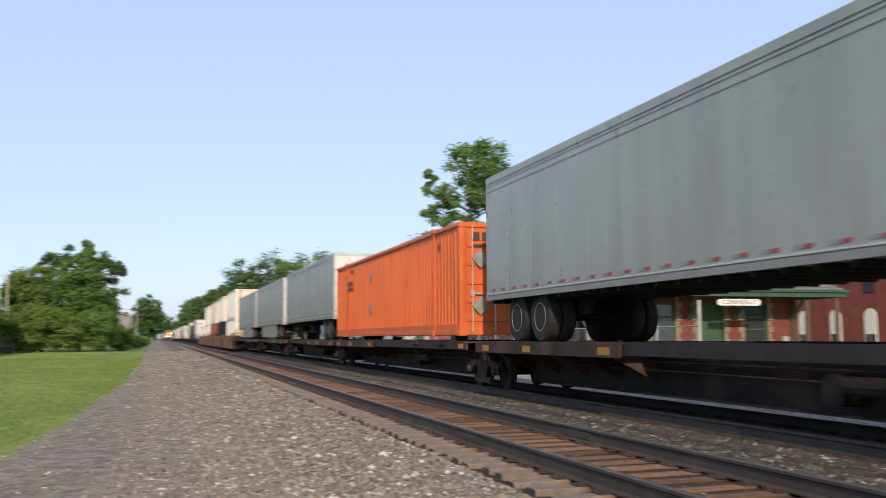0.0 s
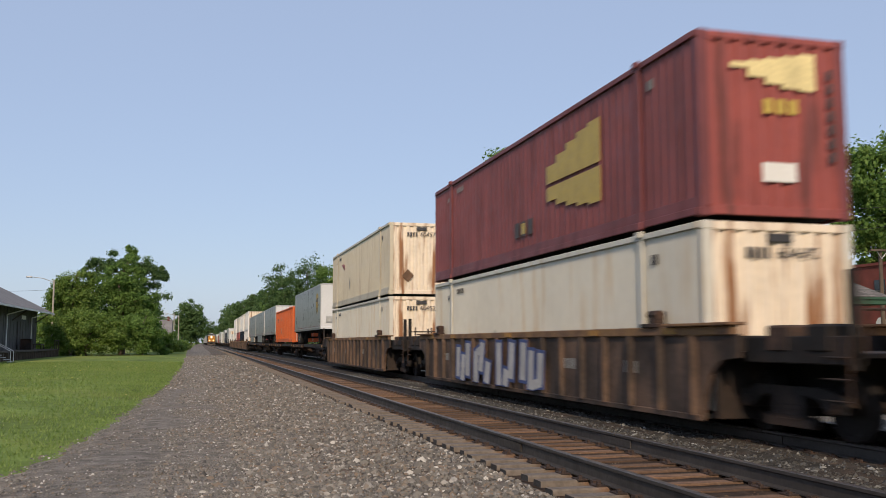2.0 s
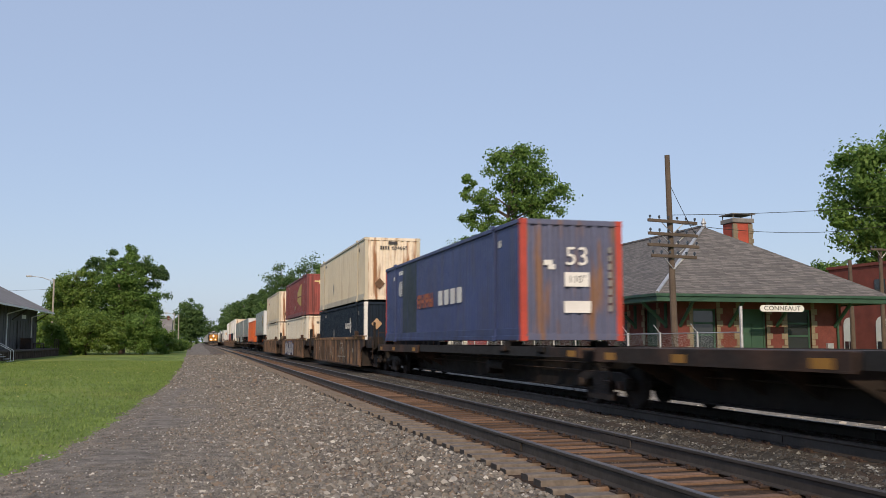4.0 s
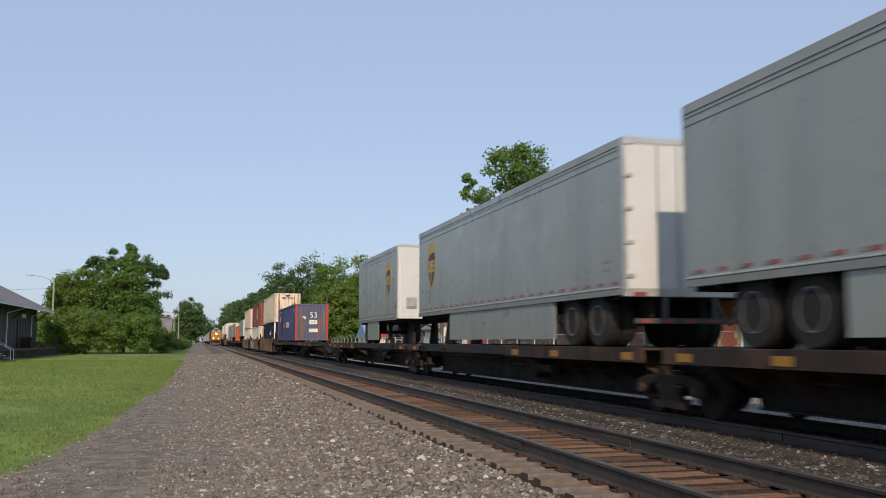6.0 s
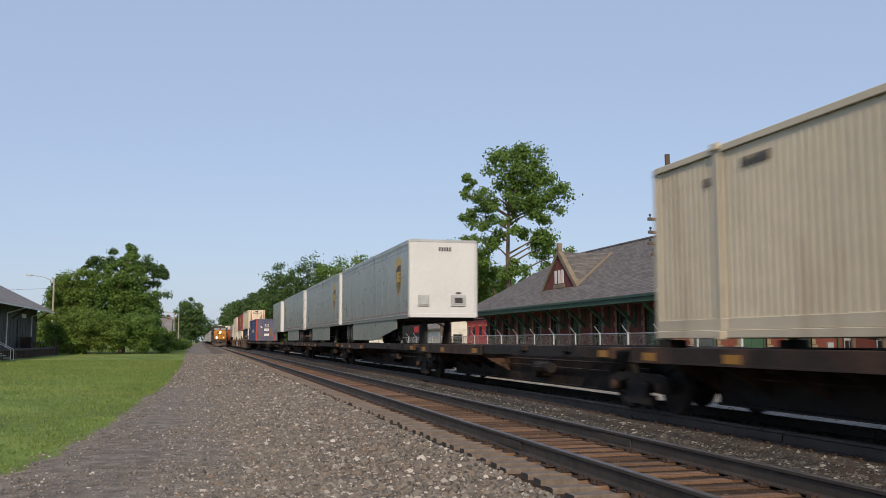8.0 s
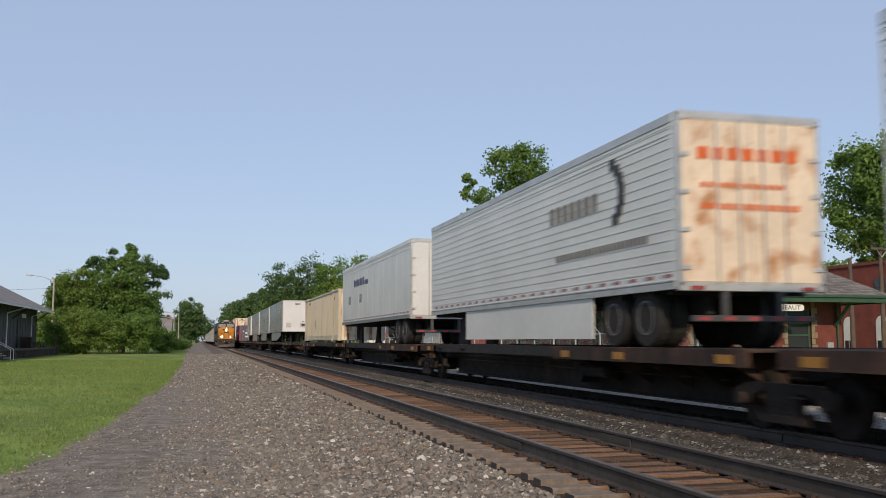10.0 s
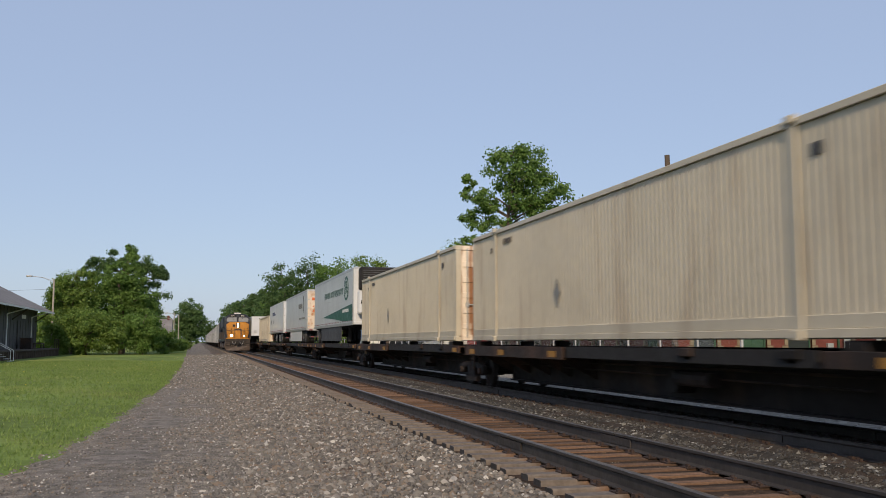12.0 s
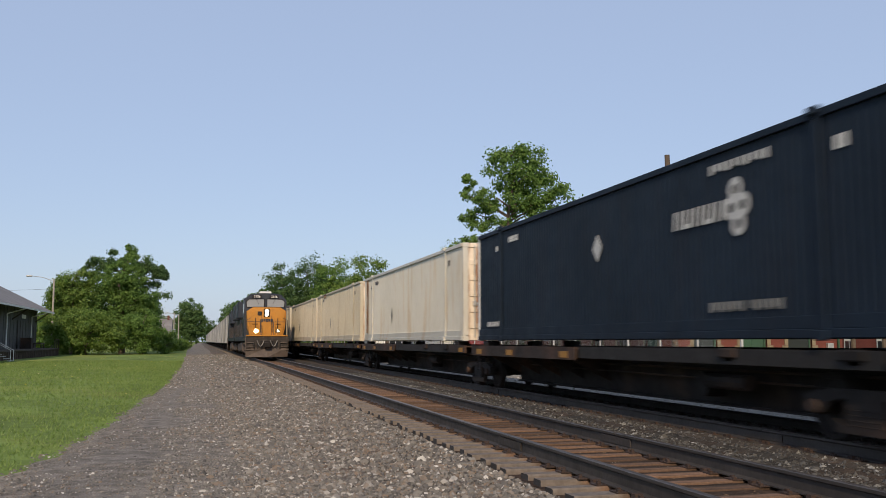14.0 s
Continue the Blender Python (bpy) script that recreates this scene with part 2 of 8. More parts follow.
# ---- mesh helpers ----
# parts of very many tiny pieces
JOINED = {"panel_seams", "red_tape", "white_tape", "underframe", "side_marking", "end_marking", "side_lettering_blocks", "end_lettering_blocks", "small_lettering_blocks",
          "door_lettering_blocks", "door_small_blocks", "wave_lettering_blocks", "upper_blocks", "lower_blocks", "rear_blocks", "side_blocks", "end_blocks", "side_ridges",
          "door_gear", "locking_bars", "spring", "shield_bars", "spray_tag", "grille", "air_hoses", "end_header", "side_bead", "front_marking", "joint_bar", "emblem"}
def part(name, bm, material, parent, label="", smooth=False):
    me = bpy.data.meshes.new(name)
    if not isinstance(bm, bpy.types.Mesh):
        bm.to_mesh(me)
        bm.free()
    else:
        me = bm
    if smooth:
        me.polygons.foreach_set("use_smooth", [True] * len(me.polygons))
    for m in (material if isinstance(material, (list, tuple)) else (material,)):
        me.materials.append(m)
    ob = new(name, me)
    ob.parent = parent
    if label:
        ob["label"] = label
    if name in JOINED:
        ob["kind"] = "stuff"
    return ob


def thing(name, label, category, group="", kind=""):
    return tagged(new(name), label, category, group, kind)


def bx(bm, x0, x1, y0, y1, z0, z1, bevel=0.0, mi=0):
    vs = [bm.verts.new(p) for p in ((x0, y0, z0), (x1, y0, z0), (x1, y1, z0), (x0, y1, z0), (x0, y0, z1), (x1, y0, z1), (x1, y1, z1), (x0, y1, z1))]
    fs = [bm.faces.new([vs[i] for i in f]) for f in ((3, 2, 1, 0), (4, 5, 6, 7), (0, 1, 5, 4), (1, 2, 6, 5), (2, 3, 7, 6), (3, 0, 4, 7))]
    for f in fs:
        f.material_index = mi
    if bevel:
        edges = list({ed for f in fs for ed in f.edges})
        bmesh.ops.bevel(bm, geom=edges, offset=bevel, segments=1, affect="EDGES", clamp_overlap=True)
    return bm


def box(x0, x1, y0, y1, z0, z1, bevel=0.0):
    return bx(bmesh.new(), x0, x1, y0, y1, z0, z1, bevel)


def prism(bm, outline, axis, a0, a1, mi=0):
    """Extrudes an outline of pairs along axis 'x', 'y' or 'z' from a0 to a1."""
    def P(u, v, w):
        return {"x": (w, u, v), "y": (u, w, v), "z": (u, v, w)}[axis]
    lo = [bm.verts.new(P(u, v, a0)) for u, v in outline]
    hi = [bm.verts.new(P(u, v, a1)) for u, v in outline]
    n = len(outline)
    fs = [bm.faces.new(lo[::-1]), bm.faces.new(hi)]
    fs += [bm.faces.new((lo[i], lo[(i + 1) % n], hi[(i + 1) % n], hi[i])) for i in range(n)]
    for f in fs:
        f.material_index = mi
    bmesh.ops.recalc_face_normals(bm, faces=fs)
    return bm


def tube(bm, p0, p1, r0, r1=None, n=8, caps=True, mi=0):
    p0, p1 = Vector(p0), Vector(p1)
    r1 = r0 if r1 is None else r1
    q = (p1 - p0).to_track_quat("Z", "Y")
    rings = []
    for p, r in ((p0, r0), (p1, r1)):
        rings.append([bm.verts.new(p + q @ Vector((math.cos(i * math.tau / n) * r, math.sin(i * math.tau / n) * r, 0))) for i in range(n)])
    for i in range(n):
        bm.faces.new((rings[0][i], rings[0][(i + 1) % n], rings[1][(i + 1) % n], rings[1][i])).material_index = mi
    if caps:
        bm.faces.new(rings[0][::-1]).material_index = mi
        bm.faces.new(rings[1]).material_index = mi
    return bm


def lathe(bm, prof, axis="x", at=(0, 0, 0), n=20, mi=0):
    """Turns pairs (radius, along) round an axis."""
    rings = []
    for r, a_ in prof:
        ring = []
        for i in range(n):
            c_, s_ = math.cos(i * math.tau / n) * r, math.sin(i * math.tau / n) * r
            p = {"x": (a_, c_, s_), "y": (c_, a_, s_), "z": (c_, s_, a_)}[axis]
            ring.append(bm.verts.new(Vector(p) + Vector(at)))
        rings.append(ring)
    fs = []
    for r0, r1 in zip(rings, rings[1:]):
        for i in range(n):
            fs.append(bm.faces.new((r0[i], r0[(i + 1) % n], r1[(i + 1) % n], r1[i])))
    fs += [bm.faces.new(rings[0][::-1]), bm.faces.new(rings[-1])]
    for f in fs:
        f.material_index = mi
    bmesh.ops.recalc_face_normals(bm, faces=fs)
    return bm


def raw_mesh(name, verts, faces):
    me = bpy.data.meshes.new(name)
    me.from_pydata(verts, [], faces)
    return me


def lettering(body, size, material, parent, m, name="lettering", depth=0.003, label=""):
    cu = bpy.data.curves.new("lettering", "FONT")
    cu.body, cu.size, cu.extrude, cu.align_x, cu.align_y = body, size, depth, "CENTER", "CENTER"
    tmp = bpy.data.objects.new("lettering", cu)
    scene.collection.objects.link(tmp)
    me = bpy.data.meshes.new_from_object(tmp.evaluated_get(bpy.context.evaluated_depsgraph_get()))
    bpy.data.objects.remove(tmp)
    me.transform(m)
    return part(name, me, material, parent, label)


# writing planes: facing the path (-X) and facing back along the line (-Y)
def on_side(x, y, z):
    return Matrix.Translation((x, y, z)) @ Matrix(((0, 0, -1), (-1, 0, 0), (0, 1, 0))).to_4x4()


def on_end(x, y, z):
    return Matrix.Translation((x, y, z)) @ Matrix(((1, 0, 0), (0, 0, -1), (0, 1, 0))).to_4x4()


def bars(bm, where, x0, x1, z0, z1, n, fill=0.6, depth=0.004, base=0.0):
    """A row of n plain bars on a side ('s') at x=base or an end ('e') at y=base; x0..x1 runs along the face."""
    w = (x1 - x0) / n
    for i in range(n):
        u0, u1 = x0 + i * w, x0 + (i + fill) * w
        if where == "s":
            bx(bm, base - depth, base, u0, u1, z0, z1)
        else:
            bx(bm, u0, u1, base - depth, base, z0, z1)
    return bm


# ---- ground, path, lawn, tracks ----
GROUND_Z = -0.36
TRACK_X = (4.73, 8.50)
rng = np.random.default_rng(4)


def grid_sheet(name, xs, ys, zf, material, label, category, kind="structure"):
    verts = [(x, y, zf(x, y)) for y in ys for x in xs]
    nx = len(xs)
    faces = [(j * nx + i, j * nx + i + 1, (j + 1) * nx + i + 1, (j + 1) * nx + i) for j in range(len(ys) - 1) for i in range(nx - 1)]
    me = raw_mesh(name, verts, faces)
    me.materials.append(material)
    return tagged(new(name, me), label, category, kind=kind)


far_steps = [-400, -60, -12] + [v for v in np.linspace(-6, 60, 67)] + [v for v in np.linspace(64, 200, 35)] + [260, 340, 480, 700, 1200, 2200, 4500]
side_steps = [-4500, -1200, -400, -200, -120] + list(np.linspace(-80, -3, 40)) + [0, 14, 18, 20.4, 20.6, 24, 32, 40, 60, 90, 140, 250, 500, 1200, 4500]


def ground_z(x, y):
    z = GROUND_Z
    if -80 < x < -2.7 and y < 200:
        z += 0.05 * noise.noise((x * 0.2, y * 0.2, 3)) + 0.05 * min(1, (-2.7 - x) / 3)
    if x > 20.5:
        z += 0.18
    if -1 < x < 20.5:
        z -= 0.1
    return z


grid_sheet("ground", side_steps, far_steps, ground_z, M["grass"], "mown green lawn and rough grass stretching to the horizon", "lawn")


def edge_wave(y, s=0.0):
    return 0.26 * noise.noise((y * 0.35, s, 0)) + 0.22 * noise.noise((y * 1.3, s, 5)) + 0.12 * noise.noise((y * 3.7, s, 8))


def path_edge(y):
    return float(np.interp(y, (4, 12, 15, 20, 36, 60, 120, 190, 900), (-2.7, -2.3, -1.95, -1.65, -1.15, -1.1, -1.6, -2.5, -3.0))) + edge_wave(y, 1.0)


# cinder path with a ragged edge against the grass
ys_path = list(np.linspace(-20, 60, 321)) + list(np.linspace(62, 900, 160))
pv, pf = [], []
for j, y in enumerate(ys_path):
    left = path_edge(y)
    for i in range(9):
        u = i / 8
        x = left + (1.6 - left) * u
        z = GROUND_Z + 0.055 * min(1, u * 6) + 0.02 * noise.noise((x * 0.8, y * 0.5, 2)) - (0.05 if i == 0 else 0)
        pv.append((x, y, z))
for j in range(len(ys_path) - 1):
    for i in range(8):
        pf.append((j * 9 + i, j * 9 + i + 1, (j + 1) * 9 + i + 1, (j + 1) * 9 + i))
me = raw_mesh("path", pv, pf)
me.materials.append(M["path"])
tagged(new("path", me), "packed grey cinder path with ragged grass edge", "path", kind="structure")


def bed_z(x, y):
    """Ballast profile: rises from the path to the tie ends, dips between the tracks, falls beyond."""
    if x < 3.26:
        z = -0.36 + (x - 0.3) / 2.96 * 0.135
    elif x < 10.0:
        low = -0.235 if x < 7.05 else -0.199
        if x < 6.08:
            low = -0.262 if x < 3.98 else -0.222
        return low + 0.010 * noise.noise((x * 3, y * 3, 0)) + 0.008 * noise.noise((x * 9, y * 9, 7))
    else:
        z = -0.225
    return z + 0.025 * noise.noise((x * 1.7, y * 1.7, 0)) + 0.018 * noise.noise((x * 6, y * 6, 7))


bed_ys = list(np.linspace(-8, 40, 321)) + list(np.linspace(41, 120, 80)) + list(np.linspace(130, 1500, 60))
grid_sheet("ballast_bed", list(np.linspace(0.3, 13.6, 71)) + [15.0, 17.0, 19.5], bed_ys, bed_z, M["ballast"], "grey crushed stone ballast under and beside the tracks", "ballast")


def scatter_stones(name, n, xr, yr, size, label, seed, ymix=1.0, material=None, lift=0.35):
    """Loose broken stones as angular lumps in one mesh."""
    r = np.random.default_rng(seed)
    x = r.uniform(xr[0], xr[1], n)
    y = yr[0] + (yr[1] - yr[0]) * r.uniform(0, 1, n) ** ymix
    keep = np.array([px > 0 or px > path_edge(py) + 0.12 for px, py in zip(x, y)])
    x, y = x[keep], y[keep]
    n = len(x)
    s = size * np.exp(r.normal(0, 0.35, n))
    lump = np.array([(1, 0, -0.5), (-1, 0, -0.5), (0, 1, -0.5), (0, -1, -0.5), (0, 0, 1), (0, 0, -0.5), (0.6, 0.6, 0.5), (-0.6, -0.6, 0.5)]) * 1.05
    tri = np.array([(6, 0, 2), (6, 2, 4), (6, 4, 0), (7, 1, 3), (7, 3, 4), (7, 4, 1), (2, 1, 4), (0, 4, 3)])
    v = lump[None] * (1 + r.uniform(-0.35, 0.35, (n, 8, 1))) * np.stack([r.uniform(0.7, 1.3, n), r.uniform(0.7, 1.3, n), r.uniform(0.45, 0.9, n)], 1)[:, None, :]
    a_ = r.uniform(0, math.tau, n)
    c_, s_ = np.cos(a_)[:, None], np.sin(a_)[:, None]
    v = np.stack([v[..., 0] * c_ - v[..., 1] * s_, v[..., 0] * s_ + v[..., 1] * c_, v[..., 2]], -1) * s[:, None, None] * 0.5
    z = np.array([max(bed_z(px, py), -0.306 if px < 1.6 else -0.4) for px, py in zip(x, y)]) + s * lift * 0.3
    v += np.stack([x, y, z], 1)[:, None, :]
    f = (tri[None] + 8 * np.arange(n)[:, None, None]).reshape(-1, 3)
    me = bpy.data.meshes.new(name)
    me.from_pydata(v.reshape(-1, 3).tolist(), [], f.tolist())
    me.materials.append(material or M["stones"])
    return tagged(new(name, me), label, "gravel", kind="stuff")


scatter_stones("ballast_stones", 40000, (0.5, 3.30), (5.5, 32), 0.038, "loose grey and rusty crushed stones beside the track", 1, 1.7)
scatter_stones("ballast_stones", 18000, (6.12, 7.5), (5.5, 42), 0.036, "dark crushed stones between the two tracks", 2, 1.4, material=M["stones_dark"])
scatter_stones("ballast_stones", 7000, (4.05, 5.45), (6, 34), 0.024, "small rust-dusted stones lying between the ties", 3, 1.4, lift=-0.1, material=M["stones_brown"])
scatter_stones("ballast_stones", 12000, (9.40, 13.0), (9, 50), 0.05, "pale crushed stones beyond the far track, sunlight put into their colour", 5, 1.2, material=M["stones_pale"])
scatter_stones("ballast_stones", 21000, (-2.2, 0.9), (5.5, 36), 0.020, "fine gravel lying on the cinder path", 6, 1.6)
scatter_stones("ballast_stones", 11000, (-0.5, 0.9), (5.5, 36), 0.028, "loose grey stones spilled on the edge of the path", 7, 1.6)
scatter_stones("ballast_stones", 11000, (0.2, 3.30), (30, 110), 0.065, "loose grey crushed stones beside the track farther on", 8, 1.3)
scatter_stones("ballast_stones", 8000, (-1.4, 0.5), (32, 110), 0.045, "gravel on the path farther on", 10, 1.3)


grid_sheet("crib_ballast", list(np.linspace(3.36, 6.1, 15)), bed_ys, lambda x, y: bed_z(x, y) + 0.008, M["bed_crib"], "rust-dusted ballast between the near track's ties, gap shade in its colour", "ballast")
grid_sheet("dark_ballast", list(np.linspace(6.1, 7.1, 6)), bed_ys, lambda x, y: bed_z(x, y) + 0.008, M["bed_dark"], "dark ballast between the two tracks", "ballast")
grid_sheet("pale_ballast", [9.38, 9.6, 9.8, 10.1] + list(np.linspace(10.4, 13.5, 12)), bed_ys, lambda x, y: bed_z(x, y) + 0.022, M["bed_pale"], "pale ballast beyond the far track, sunlight put into its colour", "ballast")
grid_sheet("oily_ballast", list(np.linspace(7.1, 9.38, 13)), bed_ys, lambda x, y: bed_z(x, y) + 0.012, M["bed_far"], "dark brown ballast under the far track", "ballast")


def build_rail(track, x):
    prof = [(-0.07, -0.185), (0.07, -0.185), (0.07, -0.172), (0.012, -0.155), (0.010, -0.05), (0.036, -0.035), (0.036, -0.006), (0.028, 0), (-0.028, 0), (-0.036, -0.006), (-0.036, -0.035), (-0.010, -0.05), (-0.012, -0.155), (-0.07, -0.172)]
    bm = bmesh.new()
    for y0, y1 in ((-15, 11.6), (11.62, 24), (24.02, 60), (60.02, 1500)):
        prism(bm, [(x + u, z) for u, z in prof], "y", y0, y1)
    for f in bm.faces:
        f.material_index = 1 if f.calc_center_median().z > -0.012 else 0
    return part("rail", bm, [M["rail"], M["railhead"]], track, "dark steel rail with worn head")


TIE_STEP = 0.46
tracks = []
for k, tx in enumerate(TRACK_X):
    track = thing("track_%d" % (k + 1), "railway track of steel rails on weathered wooden ties", "track", kind="structure")
    tracks.append(track)
    for sx in (-0.7525, 0.7525):
        build_rail(track, tx + sx)
    # joint bars
    for sx in (-0.7525, 0.7525):
        bm = bmesh.new()
        for yj in (11.61, 24.01):
            for s_ in (-1, 1):
                bx(bm, tx + sx + s_ * 0.012, tx + sx + s_ * 0.03, yj - 0.45, yj + 0.45, -0.15, -0.05)
        part("joint_bar", bm, M["rail"], track)

# ---- the things that move: (object, which train, place along it, height) ----
MOVERS = []
CAR_X = TRACK_X[1]


def go(ob, q, z=0.0, train=1, turn=0.0):
    MOVERS.append((ob, train, q, z, turn))
    return ob


def corr(bm, face, base, u0, u1, z0, z1, pitch, depth, out):
    """A sheet with trapezoid corrugation. face 's': plane x=base along y; 'e': plane y=base along x. out: -1 or 1, the outer side."""
    n = max(1, round((u1 - u0) / pitch))
    p = (u1 - u0) / n
    pts = [(u0, 0)]
    for i in range(n):
        s_ = u0 + i * p
        pts += [(s_ + p * 0.30, 0), (s_ + p * 0.42, -depth), (s_ + p * 0.78, -depth), (s_ + p * 0.90, 0)]
    pts.append((u1, 0))
    lo, hi = [], []
    for u, d in pts:
        b_ = base + out * d
        for z, row in ((z0, lo), (z1, hi)):
            row.append(bm.verts.new((b_, u, z) if face == "s" else (u, b_, z)))
    for i in range(len(pts) - 1):
        f = bm.faces.new((lo[i], lo[i + 1], hi[i + 1], hi[i]))
        f.normal_update()
        want = Vector((out, 0, 0)) if face == "s" else Vector((0, out, 0))
        if f.normal.dot(want) < 0:
            f.normal_flip()
    return bm


def container(label, side, end, length=16.15, h=2.87, group="containers on the train", pitch=0.15, rib=0.013, post=None, doors=False, rail=None,
              lift_posts=True, marks="mark", emblem=None, number="", low_rail=0.30):
    """A steel box with corrugated walls, corner posts, lifting posts at 40 ft, rails, castings and door gear. y=0 is its rear end."""
    w = 1.295
    t = thing("container", label, "container", group)
    post, rail = post or side, rail or side
    yl = [(length - 12.19) / 2, (length + 12.19) / 2]
    for sx in (-1, 1):
        bm = bmesh.new()
        cuts = [0.14] + (yl if lift_posts else []) + [length - 0.14]
        for a_, b_ in zip(cuts, cuts[1:]):
            corr(bm, "s", sx * (w - 0.012), a_, b_, low_rail, h - 0.1, pitch, rib, sx)
        part("side_wall", bm, side, t)
        bm = bmesh.new()
        bx(bm, sx * w - 0.03, sx * w + 0.03, 0.1, length - 0.1, 0.02, low_rail * 0.45, 0.008)
        bx(bm, sx * (w - 0.015) - 0.02, sx * (w - 0.015) + 0.02, 0.1, length - 0.1, low_rail * 0.45, low_rail, 0.006)
        part("bottom_rail", bm, rail, t)
        part("top_rail", box(sx * w - 0.03, sx * w + 0.012, 0.1, length - 0.1, h - 0.1, h, 0.008), rail, t)
        if lift_posts:
            for y in yl:
                bm = bx(bmesh.new(), sx * w - 0.03, sx * w + 0.010, y - 0.075, y + 0.075, 0.02, h + 0.005, 0.008)
                bx(bm, sx * w - 0.08, sx * w + 0.015, y - 0.09, y + 0.09, h - 0.06, h + 0.045, 0.012)
                bx(bm, sx * w - 0.08, sx * w + 0.025, y - 0.1, y + 0.1, -0.01, 0.12, 0.012)
                part("lifting_post", bm, rail, t)
        for y in (0, length):
            s_ = 1 if y == 0 else -1
            bm = bx(bmesh.new(), min(sx * w, sx * (w - 0.16)), max(sx * w, sx * (w - 0.16)), min(y, y + s_ * 0.16), max(y, y + s_ * 0.16), 0, h, 0.012)
            part("corner_post", bm, post, t)
            for z in (0.0, h - 0.12):
                bm = bx(bmesh.new(), min(sx * (w + .008), sx * (w - 0.17)), max(sx * (w + .008), sx * (w - 0.17)), min(y - s_ * 0.008, y + s_ * 0.17), max(y - s_ * 0.008, y + s_ * 0.17), z - 0.006, z + 0.126, 0.012)
                part("corner_casting", bm, post, t)
    for y, out in ((0, -1), (length, 1)):
        inner = y - out * 0.02
        if doors and y == 0:
            for x0, x1 in ((-w + 0.16, -0.006), (0.006, w - 0.16)):
                bm = bx(bmesh.new(), x0, x1, 0.03, 0.08, 0.16, h - 0.12, 0.01)
                for i in range(5):
                    z = 0.35 + i * (h - 0.8) / 4.4
                    bx(bm, x0 + 0.05, x1 - 0.05, 0.005, 0.032, z, z + 0.16, 0.01)
                part("end_door", bm, end, t)
            bm = bmesh.new()
            for x in (-0.95, -0.35, 0.35, 0.95):
                tube(bm, (x, -0.01, 0.1), (x, -0.01, h - 0.08), 0.022, n=6)
                bx(bm, x - 0.05, x + 0.05, -0.03, 0.02, 1.0, 1.12)
                bx(bm, x, x + 0.3 * (1 if x < 0 else -1) if x < 0 else x, -0.035, -0.015, 1.04, 1.08) if x < 0 else bx(bm, x - 0.3, x, -0.035, -0.015, 1.04, 1.08)
            part("locking_bars", bm, M["trailer_rail"], t)
        else:
            part("end_wall", corr(bmesh.new(), "e", inner, -w + 0.16, w - 0.16, 0.16, h - 0.12, 0.27, 0.045, out), end, t)
        bm = bx(bmesh.new(), -w + 0.1, w - 0.1, min(y, y - out * 0.08), max(y, y - out * 0.08), 0.02, 0.17, 0.008)
        part("end_sill", bm, end, t)
        bm = bx(bmesh.new(), -w + 0.1, w - 0.1, min(y, y - out * 0.08), max(y, y - out * 0.08), h - 0.13, h, 0.008)
        for i in range(9):
            x = -0.98 + i * 0.245
            bx(bm, x - 0.05, x + 0.05, y + out * 0.002 - 0.004, y + out * 0.002 + 0.004, h - 0.115, h - 0.085)
        part("end_header", bm, end, t)
    part("roof", box(-w + 0.03, w - 0.03, 0.06, length - 0.06, h - 0.04, h - 0.015), M["roofgrey"], t)
    part("floor", box(-w + 0.04, w - 0.04, 0.06, length - 0.06, 0.06, 0.14), M["black"], t)
    mk = M[marks]
    sxp = -w - 0.004
    bm = bars(bmesh.new(), "s", yl[1] - 1.25, yl[1] - 0.55, h - 0.42, h - 0.28, 6, 0.62, base=sxp + 0.004)
    bars(bm, "s", yl[1] + 0.25, yl[1] + 0.42, h - 0.55, h - 0.42, 2, 0.7, base=sxp + 0.004)
    bars(bm, "s", yl[0] - 0.55, yl[0] - 0.3, h - 0.55, h - 0.38, 2, 0.7, base=sxp + 0.004)
    part("side_marking", bm, mk, t, "small stencilled marks")
    if emblem != "none":
        diamond(t, "s", length * 0.62, h * 0.36, 0.17, 0.3, M["mark_grey"], -w - 0.006)
    if number:
        part("end_marking", bars(bmesh.new(), "e", -0.58, -0.12, h - 0.55, h - 0.38, 4, 0.65, base=-0.002), mk, t, "dark stencilled mark")
        lettering(number, 0.25, mk, t, on_end(0.33, -0.004, h - 0.465), name="number")
        bm = bx(bmesh.new(), -0.2, 0.22, -0.03, 0.02, h - 0.30, h - 0.17, 0.01)
        part("document_box", bm, M["mark"], t)
    return t


def diamond(parent, where, u, z, du, dz, material, base, label="diamond placard"):
    pts = [(u, z - dz), (u + du, z), (u, z + dz), (u - du, z)]
    bm = bmesh.new()
    prism(bm, pts, "x" if where == "s" else "y", base - 0.006, base + 0.003)
    return part("placard", bm, material, parent, label)


